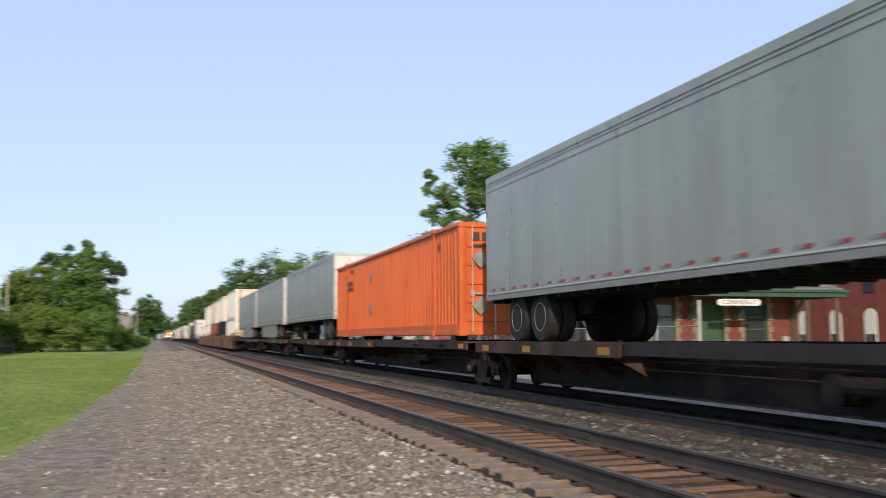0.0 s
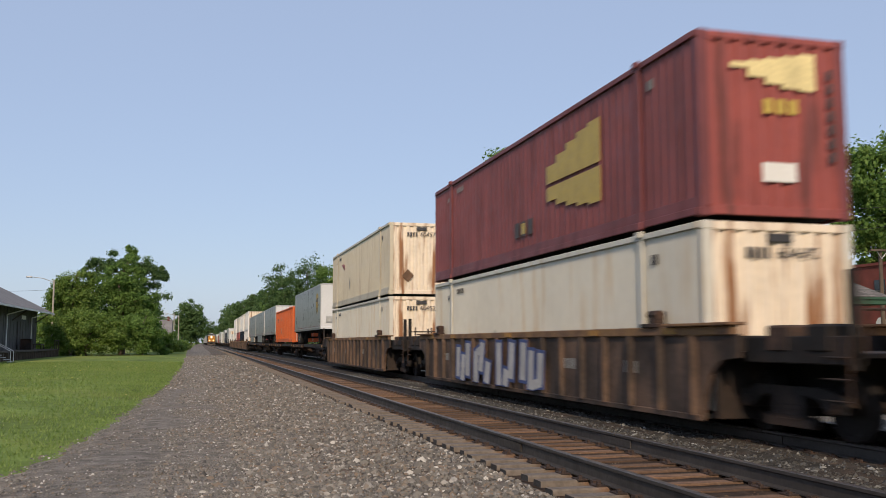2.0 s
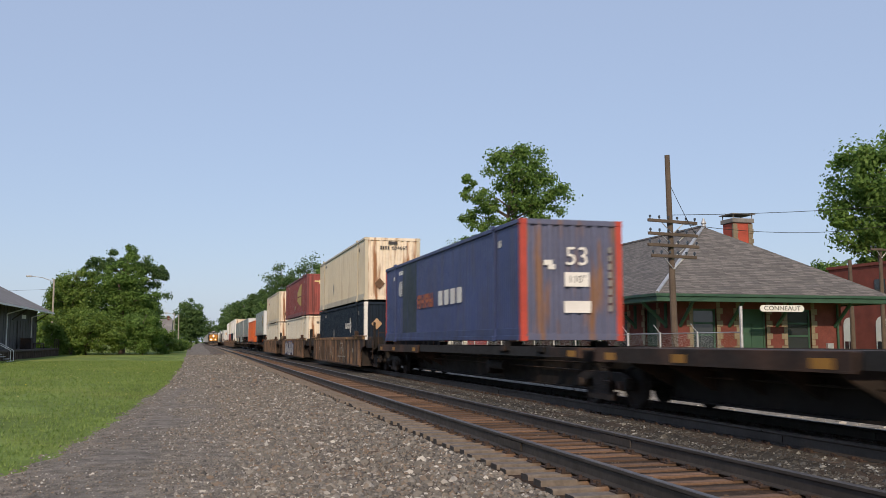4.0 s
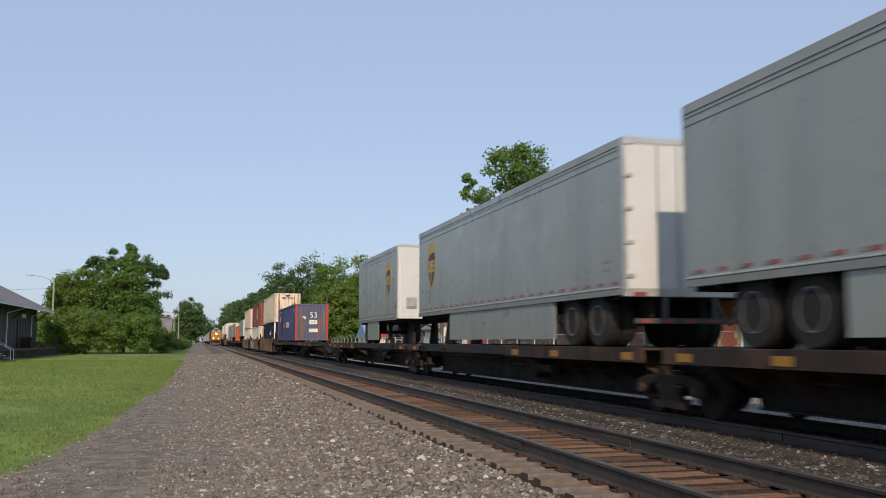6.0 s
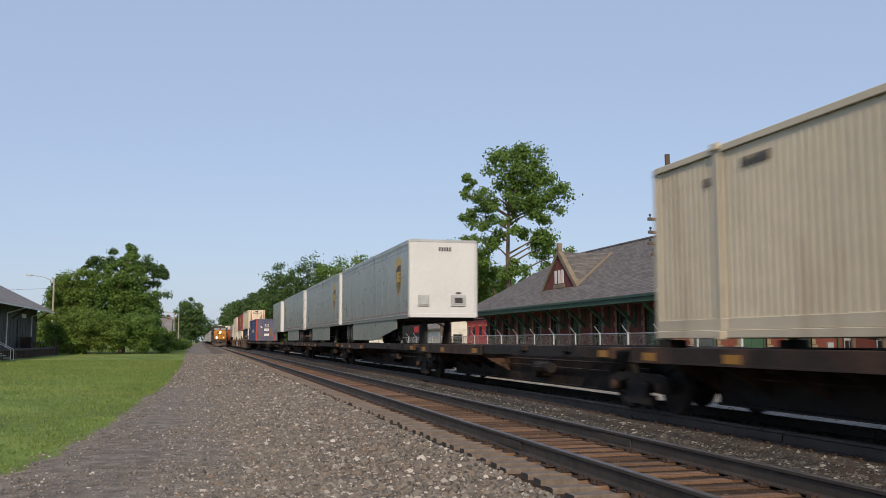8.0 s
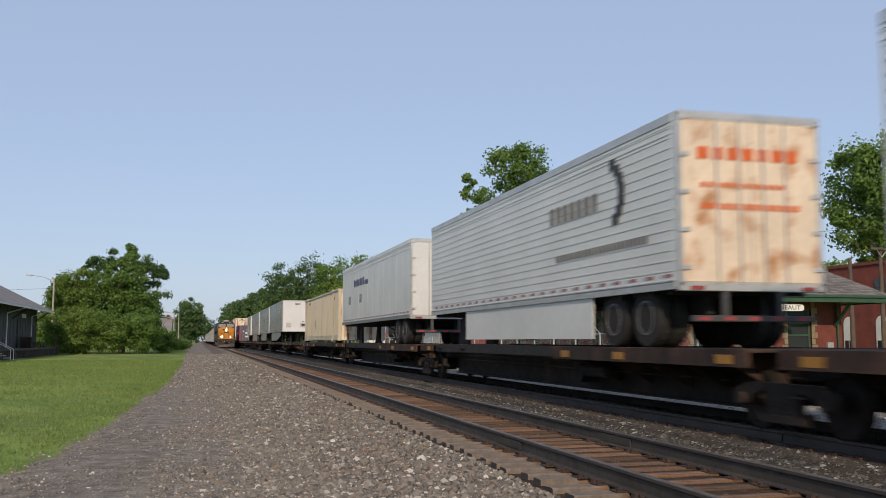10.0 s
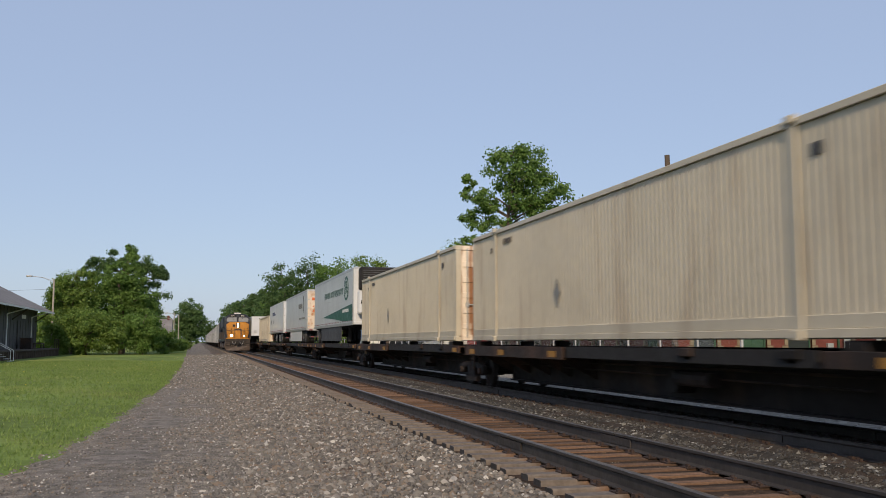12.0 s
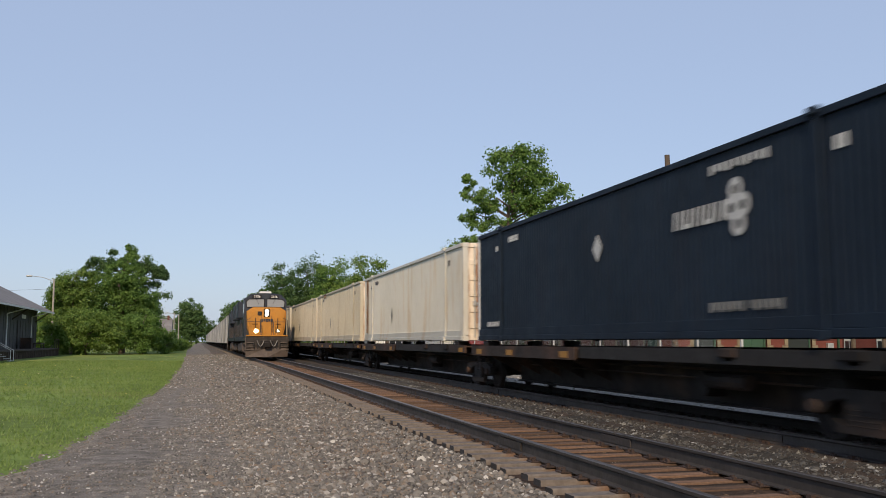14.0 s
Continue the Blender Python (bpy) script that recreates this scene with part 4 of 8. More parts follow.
def well_car(length, label, graffiti=False, ends=3.5, spray=False):
    """A double-stack well car unit: ribbed side walls with a heavy top sill, end platforms and a truck at its far end."""
    t = thing("well_car", label, "rail car", "cars of the receding train")
    ya, yb = ends, length - ends
    X = 1.50
    for sx in (-1, 1):
        x = sx * X
        part("side_wall", bx(bmesh.new(), x - 0.012, x + 0.012, ya, yb, 0.14, 1.34), M["well"], t)
        bm = bx(bmesh.new(), x - 0.06, x + 0.06, ya - 0.9, yb + 0.9, 1.32, 1.46, 0.015)
        part("top_sill", bm, M["well_top"], t)
        part("bottom_sill", bx(bmesh.new(), x - 0.05, x + 0.05, ya, yb, 0.10, 0.19, 0.01), M["well"], t)
        n = 17
        for i in range(n):
            y = ya + 0.15 + i * (yb - ya - 0.3) / (n - 1)
            bm = bmesh.new()
            d = sx * 0.105
            prism(bm, [(x, y - 0.07), (x + d, y - 0.045), (x + d, y + 0.045), (x, y + 0.07)], "z", 0.18, 1.33)
            part("side_rib", bm, M["well"], t)
        for y, s_ in ((ya, -1), (yb, 1)):
            bm = bmesh.new()
            prism(bm, [(y, 0.12), (y + s_ * 0.04, 0.12), (y + s_ * 0.10, 0.45), (y + s_ * 0.28, 0.78), (y + s_ * 0.6, 0.98), (y + s_ * 1.0, 1.02), (y + s_ * 1.0, 1.34), (y, 1.34)], "x", x - 0.03, x + 0.03)
            part("end_wing", bm, M["well"], t)
            bm = bx(bmesh.new(), x - 0.1, x + 0.1, y - s_ * 1.4 - 0.3, y - s_ * 1.4 + 0.3, 1.455, 1.52, 0.01)
            bx(bm, x - 0.09 - sx * 0.05, x + 0.09 - sx * 0.05, y - s_ * 1.4 - 0.14, y - s_ * 1.4 + 0.14, 1.5, 1.72, 0.03)
            tube(bm, (x - sx * 0.02, y - s_ * 1.4 - 0.16, 1.66), (x - sx * 0.02, y - s_ * 1.4 + 0.16, 1.66), 0.07, n=10)
            part("container_guide", bm, M["steel_rust"], t, "rust-brown container locking guide")
            bm = bx(bmesh.new(), x - 0.14, x + 0.14, min(y - s_ * 0.9, y + s_ * 0.95), max(y - s_ * 0.9, y + s_ * 0.95), 1.455, 1.50, 0.01)
            part("sill_plate", bm, M["well_top"], t)
        for i, y in enumerate((ya + 0.6, ya + 3.4, (ya + yb) / 2, yb - 3.4, yb - 1.0)):
            side_patch(t, y, y + 0.42, 1.345, 1.44, x - (0.064 if sx < 0 else -0.064), M["yellow"], "reflector", "yellow reflective patch")
    for y, s_ in ((ya, -1), (yb, 1)):
        y2 = y + s_ * (ends - 0.35)
        bm = bx(bmesh.new(), -X + 0.12, X - 0.12, min(y, y2), max(y, y2), 1.04, 1.10, 0.01)
        bx(bm, -0.4, 0.4, min(y, y2), max(y, y2), 0.6, 1.02, 0.02)
        bx(bm, -X + 0.03, X - 0.03, min(y + s_ * 0.3, y + s_ * 0.36), max(y + s_ * 0.3, y + s_ * 0.36), 0.16, 1.32)
        part("end_platform", bm, M["steel_dark"], t)
        for sx in (-1, 1):
            bm = bx(bmesh.new(), min(sx * 1.28, sx * 1.42), max(sx * 1.28, sx * 1.42), min(y + s_ * 1.0, y2), max(y + s_ * 1.0, y2), 0.96, 1.30, 0.015)
            part("walkway_side", bm, M["steel_dark"], t)
            for dy in (1.5, 2.3):
                bm = bx(bmesh.new(), min(sx * 1.0, sx * 1.44), max(sx * 1.0, sx * 1.44), min(y + s_ * dy, y + s_ * (dy + 0.45)), max(y + s_ * dy, y + s_ * (dy + 0.45)), 1.10, 1.44, 0.03)
                part("fitting_box", bm, M["steel_rust"] if dy < 2 else M["steel_dark"], t)
            part("end_post", bx(bmesh.new(), sx * 1.38 - 0.05, sx * 1.38 + 0.05, min(y2, y2 - s_ * 0.1), max(y2, y2 - s_ * 0.1), 0.9, 2.05, 0.012), M["steel_dark"], t)
        bm = bmesh.new()
        for x_ in (-1.2, -0.4, 0.4, 1.2):
            tube(bm, (x_, y2 - s_ * 0.1, 1.05), (x_, y2 - s_ * 0.1, 1.75), 0.02, n=6)
        tube(bm, (-1.2, y2 - s_ * 0.1, 1.6), (-0.4, y2 - s_ * 0.1, 1.6), 0.02, n=6)
        tube(bm, (0.4, y2 - s_ * 0.1, 1.6), (1.2, y2 - s_ * 0.1, 1.6), 0.02, n=6)
        bx(bm, 0.0, 0.06, y2 - s_ * 0.3 - 0.03, y2 - s_ * 0.3 + 0.03, 1.05, 1.72)
        bx(bm, -0.5, -0.44, y2 - s_ * 0.3 - 0.03, y2 - s_ * 0.3 + 0.03, 1.05, 1.72)
        part("hand_rail", bm, M["steel_rust"], t)
        bm = bmesh.new()
        for x_ in (-1.45, 1.45):
            for z in (0.55, 0.8, 1.05):
                tube(bm, (x_, y2 - s_ * 0.5, z), (x_, y2 - s_ * 0.05, z), 0.015, n=6)
            tube(bm, (x_, y2 - s_ * 0.05, 0.5), (x_, y2 - s_ * 0.05, 1.3), 0.015, n=6)
        part("ladder", bm, M["steel_rust"], t)
    part("well_floor", bx(bmesh.new(), -X + 0.02, X - 0.02, ya, yb, 0.14, 0.20), M["black"], t)
    # stencil patches
    bm = bmesh.new()
    for y, wd in ((yb - 2.6, 0.55), (yb - 6.2, 0.7), (ya + 4.6, 0.8), (ya + 2.0, 0.5)):
        bars(bm, "s", y, y + wd, 0.72, 0.92, 4, 0.7, base=-X - 0.013)
    part("side_marking", bm, M["mark_grey"], t, "faded stencilled marks")
    if spray:
        pale = mat("pale_spray_lines", (0.24, 0.21, 0.175), 0.7)
        for u0, v0, u1, v1 in ((9.2, 0.25, 8.6, 1.15), (8.6, 1.15, 7.9, 1.15), (7.9, 1.15, 7.2, 0.25), (8.9, 0.25, 8.4, 0.95), (8.4, 0.95, 8.1, 0.95), (8.1, 0.95, 7.6, 0.25), (9.4, 0.5, 7.0, 0.5), (12.3, 0.4, 12.0, 1.0), (12.0, 1.0, 11.6, 0.4), (11.3, 0.4, 11.1, 1.0)):
            d = Vector((u1 - u0, v1 - v0)).normalized() * 0.03
            pts = [(u0 - d.y, v0 + d.x), (u0 + d.y, v0 - d.x), (u1 + d.y, v1 - d.x), (u1 - d.y, v1 + d.x)]
            part("spray_line", prism(bmesh.new(), pts, "x", -X - 0.112, -X - 0.108), pale, t)
    if graffiti:
        gm = (mat("blue_spray_paint", (0.05, 0.075, 0.20), 0.6), mat("white_spray_paint", (0.42, 0.41, 0.40), 0.6))
        yy = 16.15
        for k in range(4):
            for (u0, v0, u1, v1, wd) in (((0.05, 0.3, 0.1, 1.1, 0.22), (0.35, 0.22, 0.45, 0.9, 0.24), (0.7, 0.35, 0.75, 1.2, 0.26)),
                                         ((0.0, 0.22, 0.05, 1.0, 0.26), (0.3, 0.5, 0.42, 1.22, 0.24), (0.65, 0.22, 0.75, 0.75, 0.28), (0.05, 0.95, 0.5, 1.1, 0.2)),
                                         ((0.1, 0.22, 0.12, 1.22, 0.24), (0.42, 0.22, 0.5, 0.6, 0.26), (0.72, 0.4, 0.8, 1.22, 0.24)),
                                         ((0.05, 0.4, 0.1, 1.22, 0.25), (0.4, 0.22, 0.45, 1.05, 0.22), (0.45, 0.3, 0.85, 0.4, 0.2), (0.8, 0.35, 0.85, 1.0, 0.22)))[k]:
                for off, lay in ((0.07, 0.110), (0.0, 0.114)):
                    d = Vector((u1 - u0, v1 - v0))
                    nrm = Vector((-d.y, d.x)).normalized() * (wd / 2 + off)
                    d = d.normalized() * off
                    pts = [(yy - 1.4 * (u0 - d.x + nrm.x), v0 - d.y + nrm.y), (yy - 1.4 * (u0 - d.x - nrm.x), v0 - d.y - nrm.y), (yy - 1.4 * (u1 + d.x - nrm.x), v1 + d.y - nrm.y), (yy - 1.4 * (u1 + d.x + nrm.x), v1 + d.y + nrm.y)]
                    pts = [(p, min(max(q_, 0.2), 1.31)) for p, q_ in pts]
                    part("graffiti_stroke", prism(bmesh.new(), pts, "x", -X - lay, -X - lay + 0.004), gm[0 if off else 1], t)
            yy -= 1.75
    if ends < 2:
        bogie(t, length)
    else:
        bogie(t, ends - 1.4)
        bogie(t, length - 1.95)
    return t


# ---- the receding train on the far track ----
BEIGE = "weathered beige 53-foot steel container with rust-streaked end"


def put_spine(q0, q1, **kw):
    return go(spine_car(q1 - q0, **kw), q0)


def emblem_bars(t, x, spec, material, name, label, depth=0.006):
    bm = bmesh.new()
    for u0, u1, z0, z1 in spec:
        bx(bm, x - depth, x, u0, u1, z0, z1)
    return part(name, bm, material, t, label)


def end_emblem(t, y, spec, material, name, label, depth=0.006):
    bm = bmesh.new()
    for u0, u1, z0, z1 in spec:
        bx(bm, u0, u1, y - depth, y, z0, z1)
    return part(name, bm, material, t, label)


WX = -1.303
M["rust_dark"] = mat("dark_rust_placard", (0.13, 0.075, 0.045), 0.85, var=0.3, scale=4)
# orange container
put_spine(205.2, 223.2, pads=(1.6, 16.8))
c = go(container("orange steel container with ribbed walls and black lettering blocks", M["orange"], M["orange"], 16.6, rib=0.035, pitch=0.28, doors=True, marks="mark"), 206.2, 1.242)
emblem_bars(c, WX, [(13.3 + i * 0.22, 13.45 + i * 0.22, 2.0, 2.16) for i in range(6)] + [(13.3, 14.6, 1.82, 1.9)], M["mark"], "side_lettering_blocks", "black plain lettering blocks")
end_emblem(c, -0.012, [(-0.95 + i * 0.26, -0.76 + i * 0.26, 2.42, 2.62) for i in range(6)] + [(-0.95, 0.5, 2.25, 2.31)], M["mark"], "end_lettering_blocks", "black plain lettering blocks")
for z in (0.75, 1.95):
    diamond(c, "e", -0.75, z, 0.24, 0.24, M["mark_grey"], -0.045, "grey diamond placard")
for z in (0.9, 2.1):
    diamond(c, "s", 10.2, z, 0.2, 0.22, M["mark_grey"], WX - 0.004, "grey diamond placard")

# grey trailer on the next platform
put_spine(186.4, 205.2, trucks=(1.9, 18.8))
go(trailer("grey box semi-trailer with gold shield and white front", M["trailer"], 15.7), 188.5, 1.10)


def stack(q, lower, upper):
    go(lower, q, 0.24)
    go(upper, q, 3.12)


# double stacks on three well car units
go(well_car(186.4 - 163.3, "rust-brown double-stack well car with ribbed sides"), 163.3)
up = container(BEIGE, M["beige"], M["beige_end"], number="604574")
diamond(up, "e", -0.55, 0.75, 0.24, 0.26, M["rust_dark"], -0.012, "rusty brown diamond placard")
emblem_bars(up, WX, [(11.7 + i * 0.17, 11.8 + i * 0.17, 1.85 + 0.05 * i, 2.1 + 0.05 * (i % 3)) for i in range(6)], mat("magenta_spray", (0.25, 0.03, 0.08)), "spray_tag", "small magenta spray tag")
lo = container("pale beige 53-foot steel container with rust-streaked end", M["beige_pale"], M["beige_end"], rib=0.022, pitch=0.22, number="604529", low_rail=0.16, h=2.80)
stack(167.0, lo, up)

go(well_car(163.3 - 139.8, "rust-brown well car with white and blue graffiti", graffiti=True), 139.8)
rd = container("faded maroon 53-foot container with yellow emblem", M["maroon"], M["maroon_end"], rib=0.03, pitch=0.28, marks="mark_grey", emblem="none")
for z0, z1, k in ((1.50, 2.35, 1), (0.75, 1.42, 0)):
    bm = bmesh.new()
    for i in range(5):
        y = 3.55 + i * 0.55
        hh = [1.0, 0.92, 0.8, 0.64, 0.45][i]
        a_, b_ = (z0, z0 + (z1 - z0) * hh) if k else (z1 - (z1 - z0) * hh, z1)
        bx(bm, WX - 0.006, WX, y, y + 0.56, a_, b_)
    part("emblem", bm, M["gold"], rd, "faded yellow sail-shaped emblem")
emblem_bars(rd, WX, [(7.2 + i * 0.45, 7.55 + i * 0.45, 0.55, 0.9) for i in range(3)], M["brown"], "side_lettering_blocks", "dark lettering blocks")
emblem_bars(rd, WX - 0.006, [(7.7, 7.95, 0.6, 0.85)], M["gold"], "side_patch", "yellow square patch")
bm = bmesh.new()
for i in range(5):
    hh = [0.28, 0.42, 0.52, 0.58, 0.6][i]
    bx(bm, -0.75 + i * 0.3, -0.45 + i * 0.3, -0.012, -0.004, 2.58 - hh * 0.95, 2.60 - 0.05 * (4 - i))
part("end_emblem", bm, mat("pale_yellow_emblem", (0.72, 0.60, 0.30)), rd, "white and yellow sail-shaped emblem")
end_emblem(rd, -0.008, [(-0.2 + i * 0.22, -0.03 + i * 0.22, 1.62, 1.85) for i in range(3)], M["gold"], "end_lettering_blocks", "yellow lettering blocks")
end_emblem(rd, -0.008, [(-0.25, 0.35, 0.55, 0.85)], M["white"], "end_label", "white label plate")
end_emblem(rd, -0.008, [(0.95, 1.05, 0.9 + i * 0.22, 1.05 + i * 0.22) for i in range(7)], M["mark"], "end_marking", "dark stencilled column")
lo = container("pale beige 53-foot steel container with rust-streaked end", M["beige_pale"], M["beige_end"], rib=0.022, pitch=0.22, number="604692", low_rail=0.16, h=2.80)
stack(143.5, lo, rd)


def ring(bm, base, u, z, r0, r1, along="x", n=14):
    for k in range(n):
        a0, a1 = k * math.tau / n, (k + 1) * math.tau / n
        prism(bm, [(u + r1 * math.cos(a0), z + r1 * math.sin(a0)), (u + r1 * math.cos(a1), z + r1 * math.sin(a1)), (u + r0 * math.cos(a1), z + r0 * math.sin(a1)), (u + r0 * math.cos(a0), z + r0 * math.sin(a0))], along, base - 0.007, base)


def chain_emblem(t, y, z, s=1.0, x=WX, end=False):
    """Slanted white strokes and a knot of linked loops, as plain shapes."""
    way, sg = ("y", 1) if end else ("x", -1)
    bm = bmesh.new()
    for k in range(5):
        u = -0.85 + k * 0.36
        for du in (0.0, 0.2):
            prism(bm, [(y + sg * s * (u + du - 0.05), z - 0.17 * s), (y + sg * s * (u + du + 0.03), z - 0.17 * s), (y + sg * s * (u + du + 0.08), z + 0.17 * s), (y + sg * s * (u + du), z + 0.17 * s)], way, x - 0.007, x)
        if k % 2:
            prism(bm, [(y + sg * s * u, z - 0.17 * s), (y + sg * s * (u + 0.2), z - 0.17 * s), (y + sg * s * (u + 0.2), z - 0.09 * s), (y + sg * s * u, z - 0.09 * s)], way, x - 0.008, x)
    e_ = part("emblem", bm, M["faded_white"], t, "white slanted strokes and knot emblem")
    bm = bmesh.new()
    for du, dz in ((0.0, 0.30), (-0.14, 0.0), (0.2, 0.02), (0.06, -0.28)):
        ring(bm, x - 0.001, y + sg * s * (1.18 + du), z + dz * s, 0.09 * s, 0.2 * s, way)
    part("knot", bm, M["faded_white"], e_)
    return e_


go(well_car(139.8 - 116.6, "rust-brown double-stack well car with pale spray lines", spray=True, ends=3.2), 116.6)
up = container(BEIGE, M["beige"], M["beige_end"], number="604665")
diamond(up, "e", -0.6, 0.75, 0.24, 0.26, M["rust_dark"], -0.012, "rusty brown diamond placard")
um = container("dark navy 53-foot container with white corner posts and knot emblem", M["navy"], M["navy"], post=M["white"], marks="mark_grey", emblem="none", low_rail=0.16, h=2.80)
chain_emblem(um, 4.9, 1.78, 0.8)
chain_emblem(um, 0.05, 2.05, 0.36, -0.014, True)
diamond(um, "e", -0.72, 1.8, 0.25, 0.26, mat("tan_placard", (0.42, 0.27, 0.15)), -0.012, "tan diamond placard")
diamond(um, "s", 9.6, 1.4, 0.22, 0.32, M["mark_grey"], WX - 0.004)
end_emblem(um, -0.008, [(0.80 + k * 0.17, 0.90 + k * 0.17, 1.55 + i * 0.14, 1.65 + i * 0.14) for k in range(2) for i in range(7)], M["mark_grey"], "end_marking", "pale stencilled columns")
stack(120.0, um, up)

# single blue container with red posts
put_spine(95.0, 116.6, pads=(4.9, 20.2), trucks=(19.4,))
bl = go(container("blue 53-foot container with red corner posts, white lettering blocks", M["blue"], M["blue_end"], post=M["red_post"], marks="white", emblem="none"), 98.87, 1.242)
emblem_bars(bl, WX, [(5.0 + i * 0.72, 5.5 + i * 0.72, 1.1, 1.55) for i in range(4)], M["white"], "side_lettering_blocks", "white plain lettering blocks")
worn_orange = mat("worn_orange_lettering", (0.36, 0.11, 0.05), 0.6, var=0.3, scale=4, col2=(0.09, 0.06, 0.10), amount=0.25, size=3.0)
for k in range(4):
    u = 8.35 + k * 0.58
    bm = bx(bmesh.new(), WX - 0.006, WX, u, u + 0.12, 1.1, 1.55)
    bx(bm, WX - 0.006, WX, u + 0.34, u + 0.46, 1.1, 1.55)
    bx(bm, WX - 0.006, WX, u + 0.12, u + 0.34, 1.43 if k % 2 else 1.1, 1.55 if k % 2 else 1.22)
    bx(bm, WX - 0.006, WX, u + 0.12, u + 0.34, 1.26, 1.36)
    part("side_initial_block", bm, worn_orange, bl, "worn orange lettering block")
part("repair_panel", corr(bmesh.new(), "s", -1.295 + 0.004, 10.72, 12.98, 0.31, 2.76, 0.15, 0.004, -1), mat("dull_green_blue_repaint", (0.03, 0.045, 0.06), 0.6, var=0.25, scale=1.2, col2=(0.035, 0.05, 0.12), amount=0.35, size=1.3, stretch=(2, 2, 0.3)), bl, "dull green-blue repainted panels")
bm = lathe(bmesh.new(), [(0.28, WX - 0.008), (0.28, WX)], "x", (0, 13.32, 1.93), 18)
em = part("side_figure", bm, M["faded_white"], bl, "pale round emblem with speed lines")
for k in range(7):
    part("speed_line", bx(bmesh.new(), WX - 0.008, WX, 12.92, 13.2, 1.66 + k * 0.085, 1.685 + k * 0.085), M["white"], em)
lettering("53", 0.62, M["white"], bl, on_end(0.12, -0.004, 1.98), name="size_number")
end_emblem(bl, -0.006, [(-0.2, 0.42, 1.28, 1.62), (-0.22, 0.46, 0.66, 0.94)], M["white"], "end_label", "white label plate")
lettering('110"', 0.24, M["mark"], bl, on_end(0.11, -0.014, 1.45), name="height_number")
end_emblem(bl, -0.006, [(-0.72, -0.5, 1.78, 1.9), (-0.62, -0.44, 1.68, 1.8)], M["white"], "end_figure", "small white emblem")
end_emblem(bl, -0.006, [(0.92, 1.0, 0.7 + i * 0.2, 0.84 + i * 0.2) for i in range(8)], M["mark_grey"], "end_marking", "pale stencilled column")

# empty platforms, then the grey trailers
put_spine(77.5, 95.0, label="empty rust-brown spine car platform")
put_spine(58.6, 77.5)
go(trailer("short grey box trailer with gold shield and white front", M["trailer"], 8.7, short=True, skirt=1), 60.3, 1.10)
put_spine(39.9, 58.6, flip=True)
go(trailer("grey box semi-trailer with gold shield, pale panelled rear doors", M["trailer"], 15.7, rear_near=True, skirt=1), 41.0, 1.10)
put_spine(22.6, 39.9)
go(trailer("grey box semi-trailer with side skirts and gold shield", M["trailer"], 15.65, skirt=1), 23.2, 1.10)
put_spine(4.6, 22.6)
go(trailer("grey box semi-trailer with side skirts and gold shield", M["trailer"], 16.0, skirt=3), 6.1, 1.10)
put_spine(-11.2, 4.6, label="empty rust-brown spine car platform")
BEIGE_Z = 1.242
LOW = 2.79   # height of the single containers
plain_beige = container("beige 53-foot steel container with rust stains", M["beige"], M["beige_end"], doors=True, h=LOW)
put_spine(-29.2, -11.2, pads=(1.6, 16.6))
go(plain_beige, -28.55, BEIGE_Z)

# white trailers with livery
put_spine(-47.7, -29.2, flip=True)
tr = go(trailer("white box semi-trailer with blue lettering blocks and worn rear doors", M["trailer_white"], 16.1, rear_near=True, emblem=False), -46.2, 1.10)
emblem_bars(tr, -1.301, [(9.6 + i * 0.42, 9.9 + i * 0.42, 2.7, 3.05 - 0.05 * (i % 2)) for i in range(7)] + [(8.6 + i * 0.22, 8.75 + i * 0.22, 2.68, 2.88) for i in range(4)], mat("slate_blue_lettering", (0.06, 0.08, 0.16)), "side_lettering_blocks", "slate blue plain lettering blocks")
emblem_bars(tr, -1.301, [(10.2 + a_, 10.45 + a_, 1.9, 2.3) for a_ in (0, 0.35, 3.2, 3.55)], M["mark_grey"], "side_emblem", "grey emblem shapes")
put_spine(-67.4, -47.7, flip=True)
rust_doors = mat("rust_stained_trailer_doors", (0.68, 0.58, 0.46), 0.5, var=0.1, scale=0.8, col2=(0.40, 0.20, 0.09), amount=0.28, size=1.8)
tr = go(trailer("white ridged semi-trailer with dark arc emblem and rust-stained doors", M["trailer_white"], 15.9, rear_near=True, emblem=False, ridges=True, skirt=1, doors=rust_doors), -65.2, 1.10)
emblem_bars(tr, -1.312, [(3.0 + i * 0.36, 3.24 + i * 0.36, 2.55, 2.9) for i in range(7)], M["mark_grey"], "side_lettering_blocks", "grey plain lettering blocks")
bm = bmesh.new()
for i in range(7):
    an = radians(-50 + i * 18)
    bx(bm, -1.318, -1.312, 2.7 - 0.75 * math.cos(an) - 0.12, 2.7 - 0.75 * math.cos(an) + 0.12, 2.78 + 0.62 * math.sin(an) - 0.1, 2.78 + 0.62 * math.sin(an) + 0.1)
part("arc_emblem", bm, M["mark"], tr, "dark arc emblem")
emblem_bars(tr, -1.312, [(1.0 + i * 0.16, 1.11 + i * 0.16, 1.75, 1.88) for i in range(26)], M["mark_grey"], "small_lettering_blocks", "small grey lettering blocks")
end_emblem(tr, -0.03, [(-0.95 + i * 0.27, -0.76 + i * 0.27, 3.0, 3.2) for i in range(7)], M["orange"], "door_lettering_blocks", "orange plain lettering blocks")
end_emblem(tr, -0.03, [(-0.9 + i * 0.13, -0.81 + i * 0.13, 2.2, 2.3) for i in range(14)] + [(-0.9 + i * 0.13, -0.81 + i * 0.13, 2.55, 2.63) for i in range(12)], M["orange"], "door_small_blocks", "small orange lettering blocks")

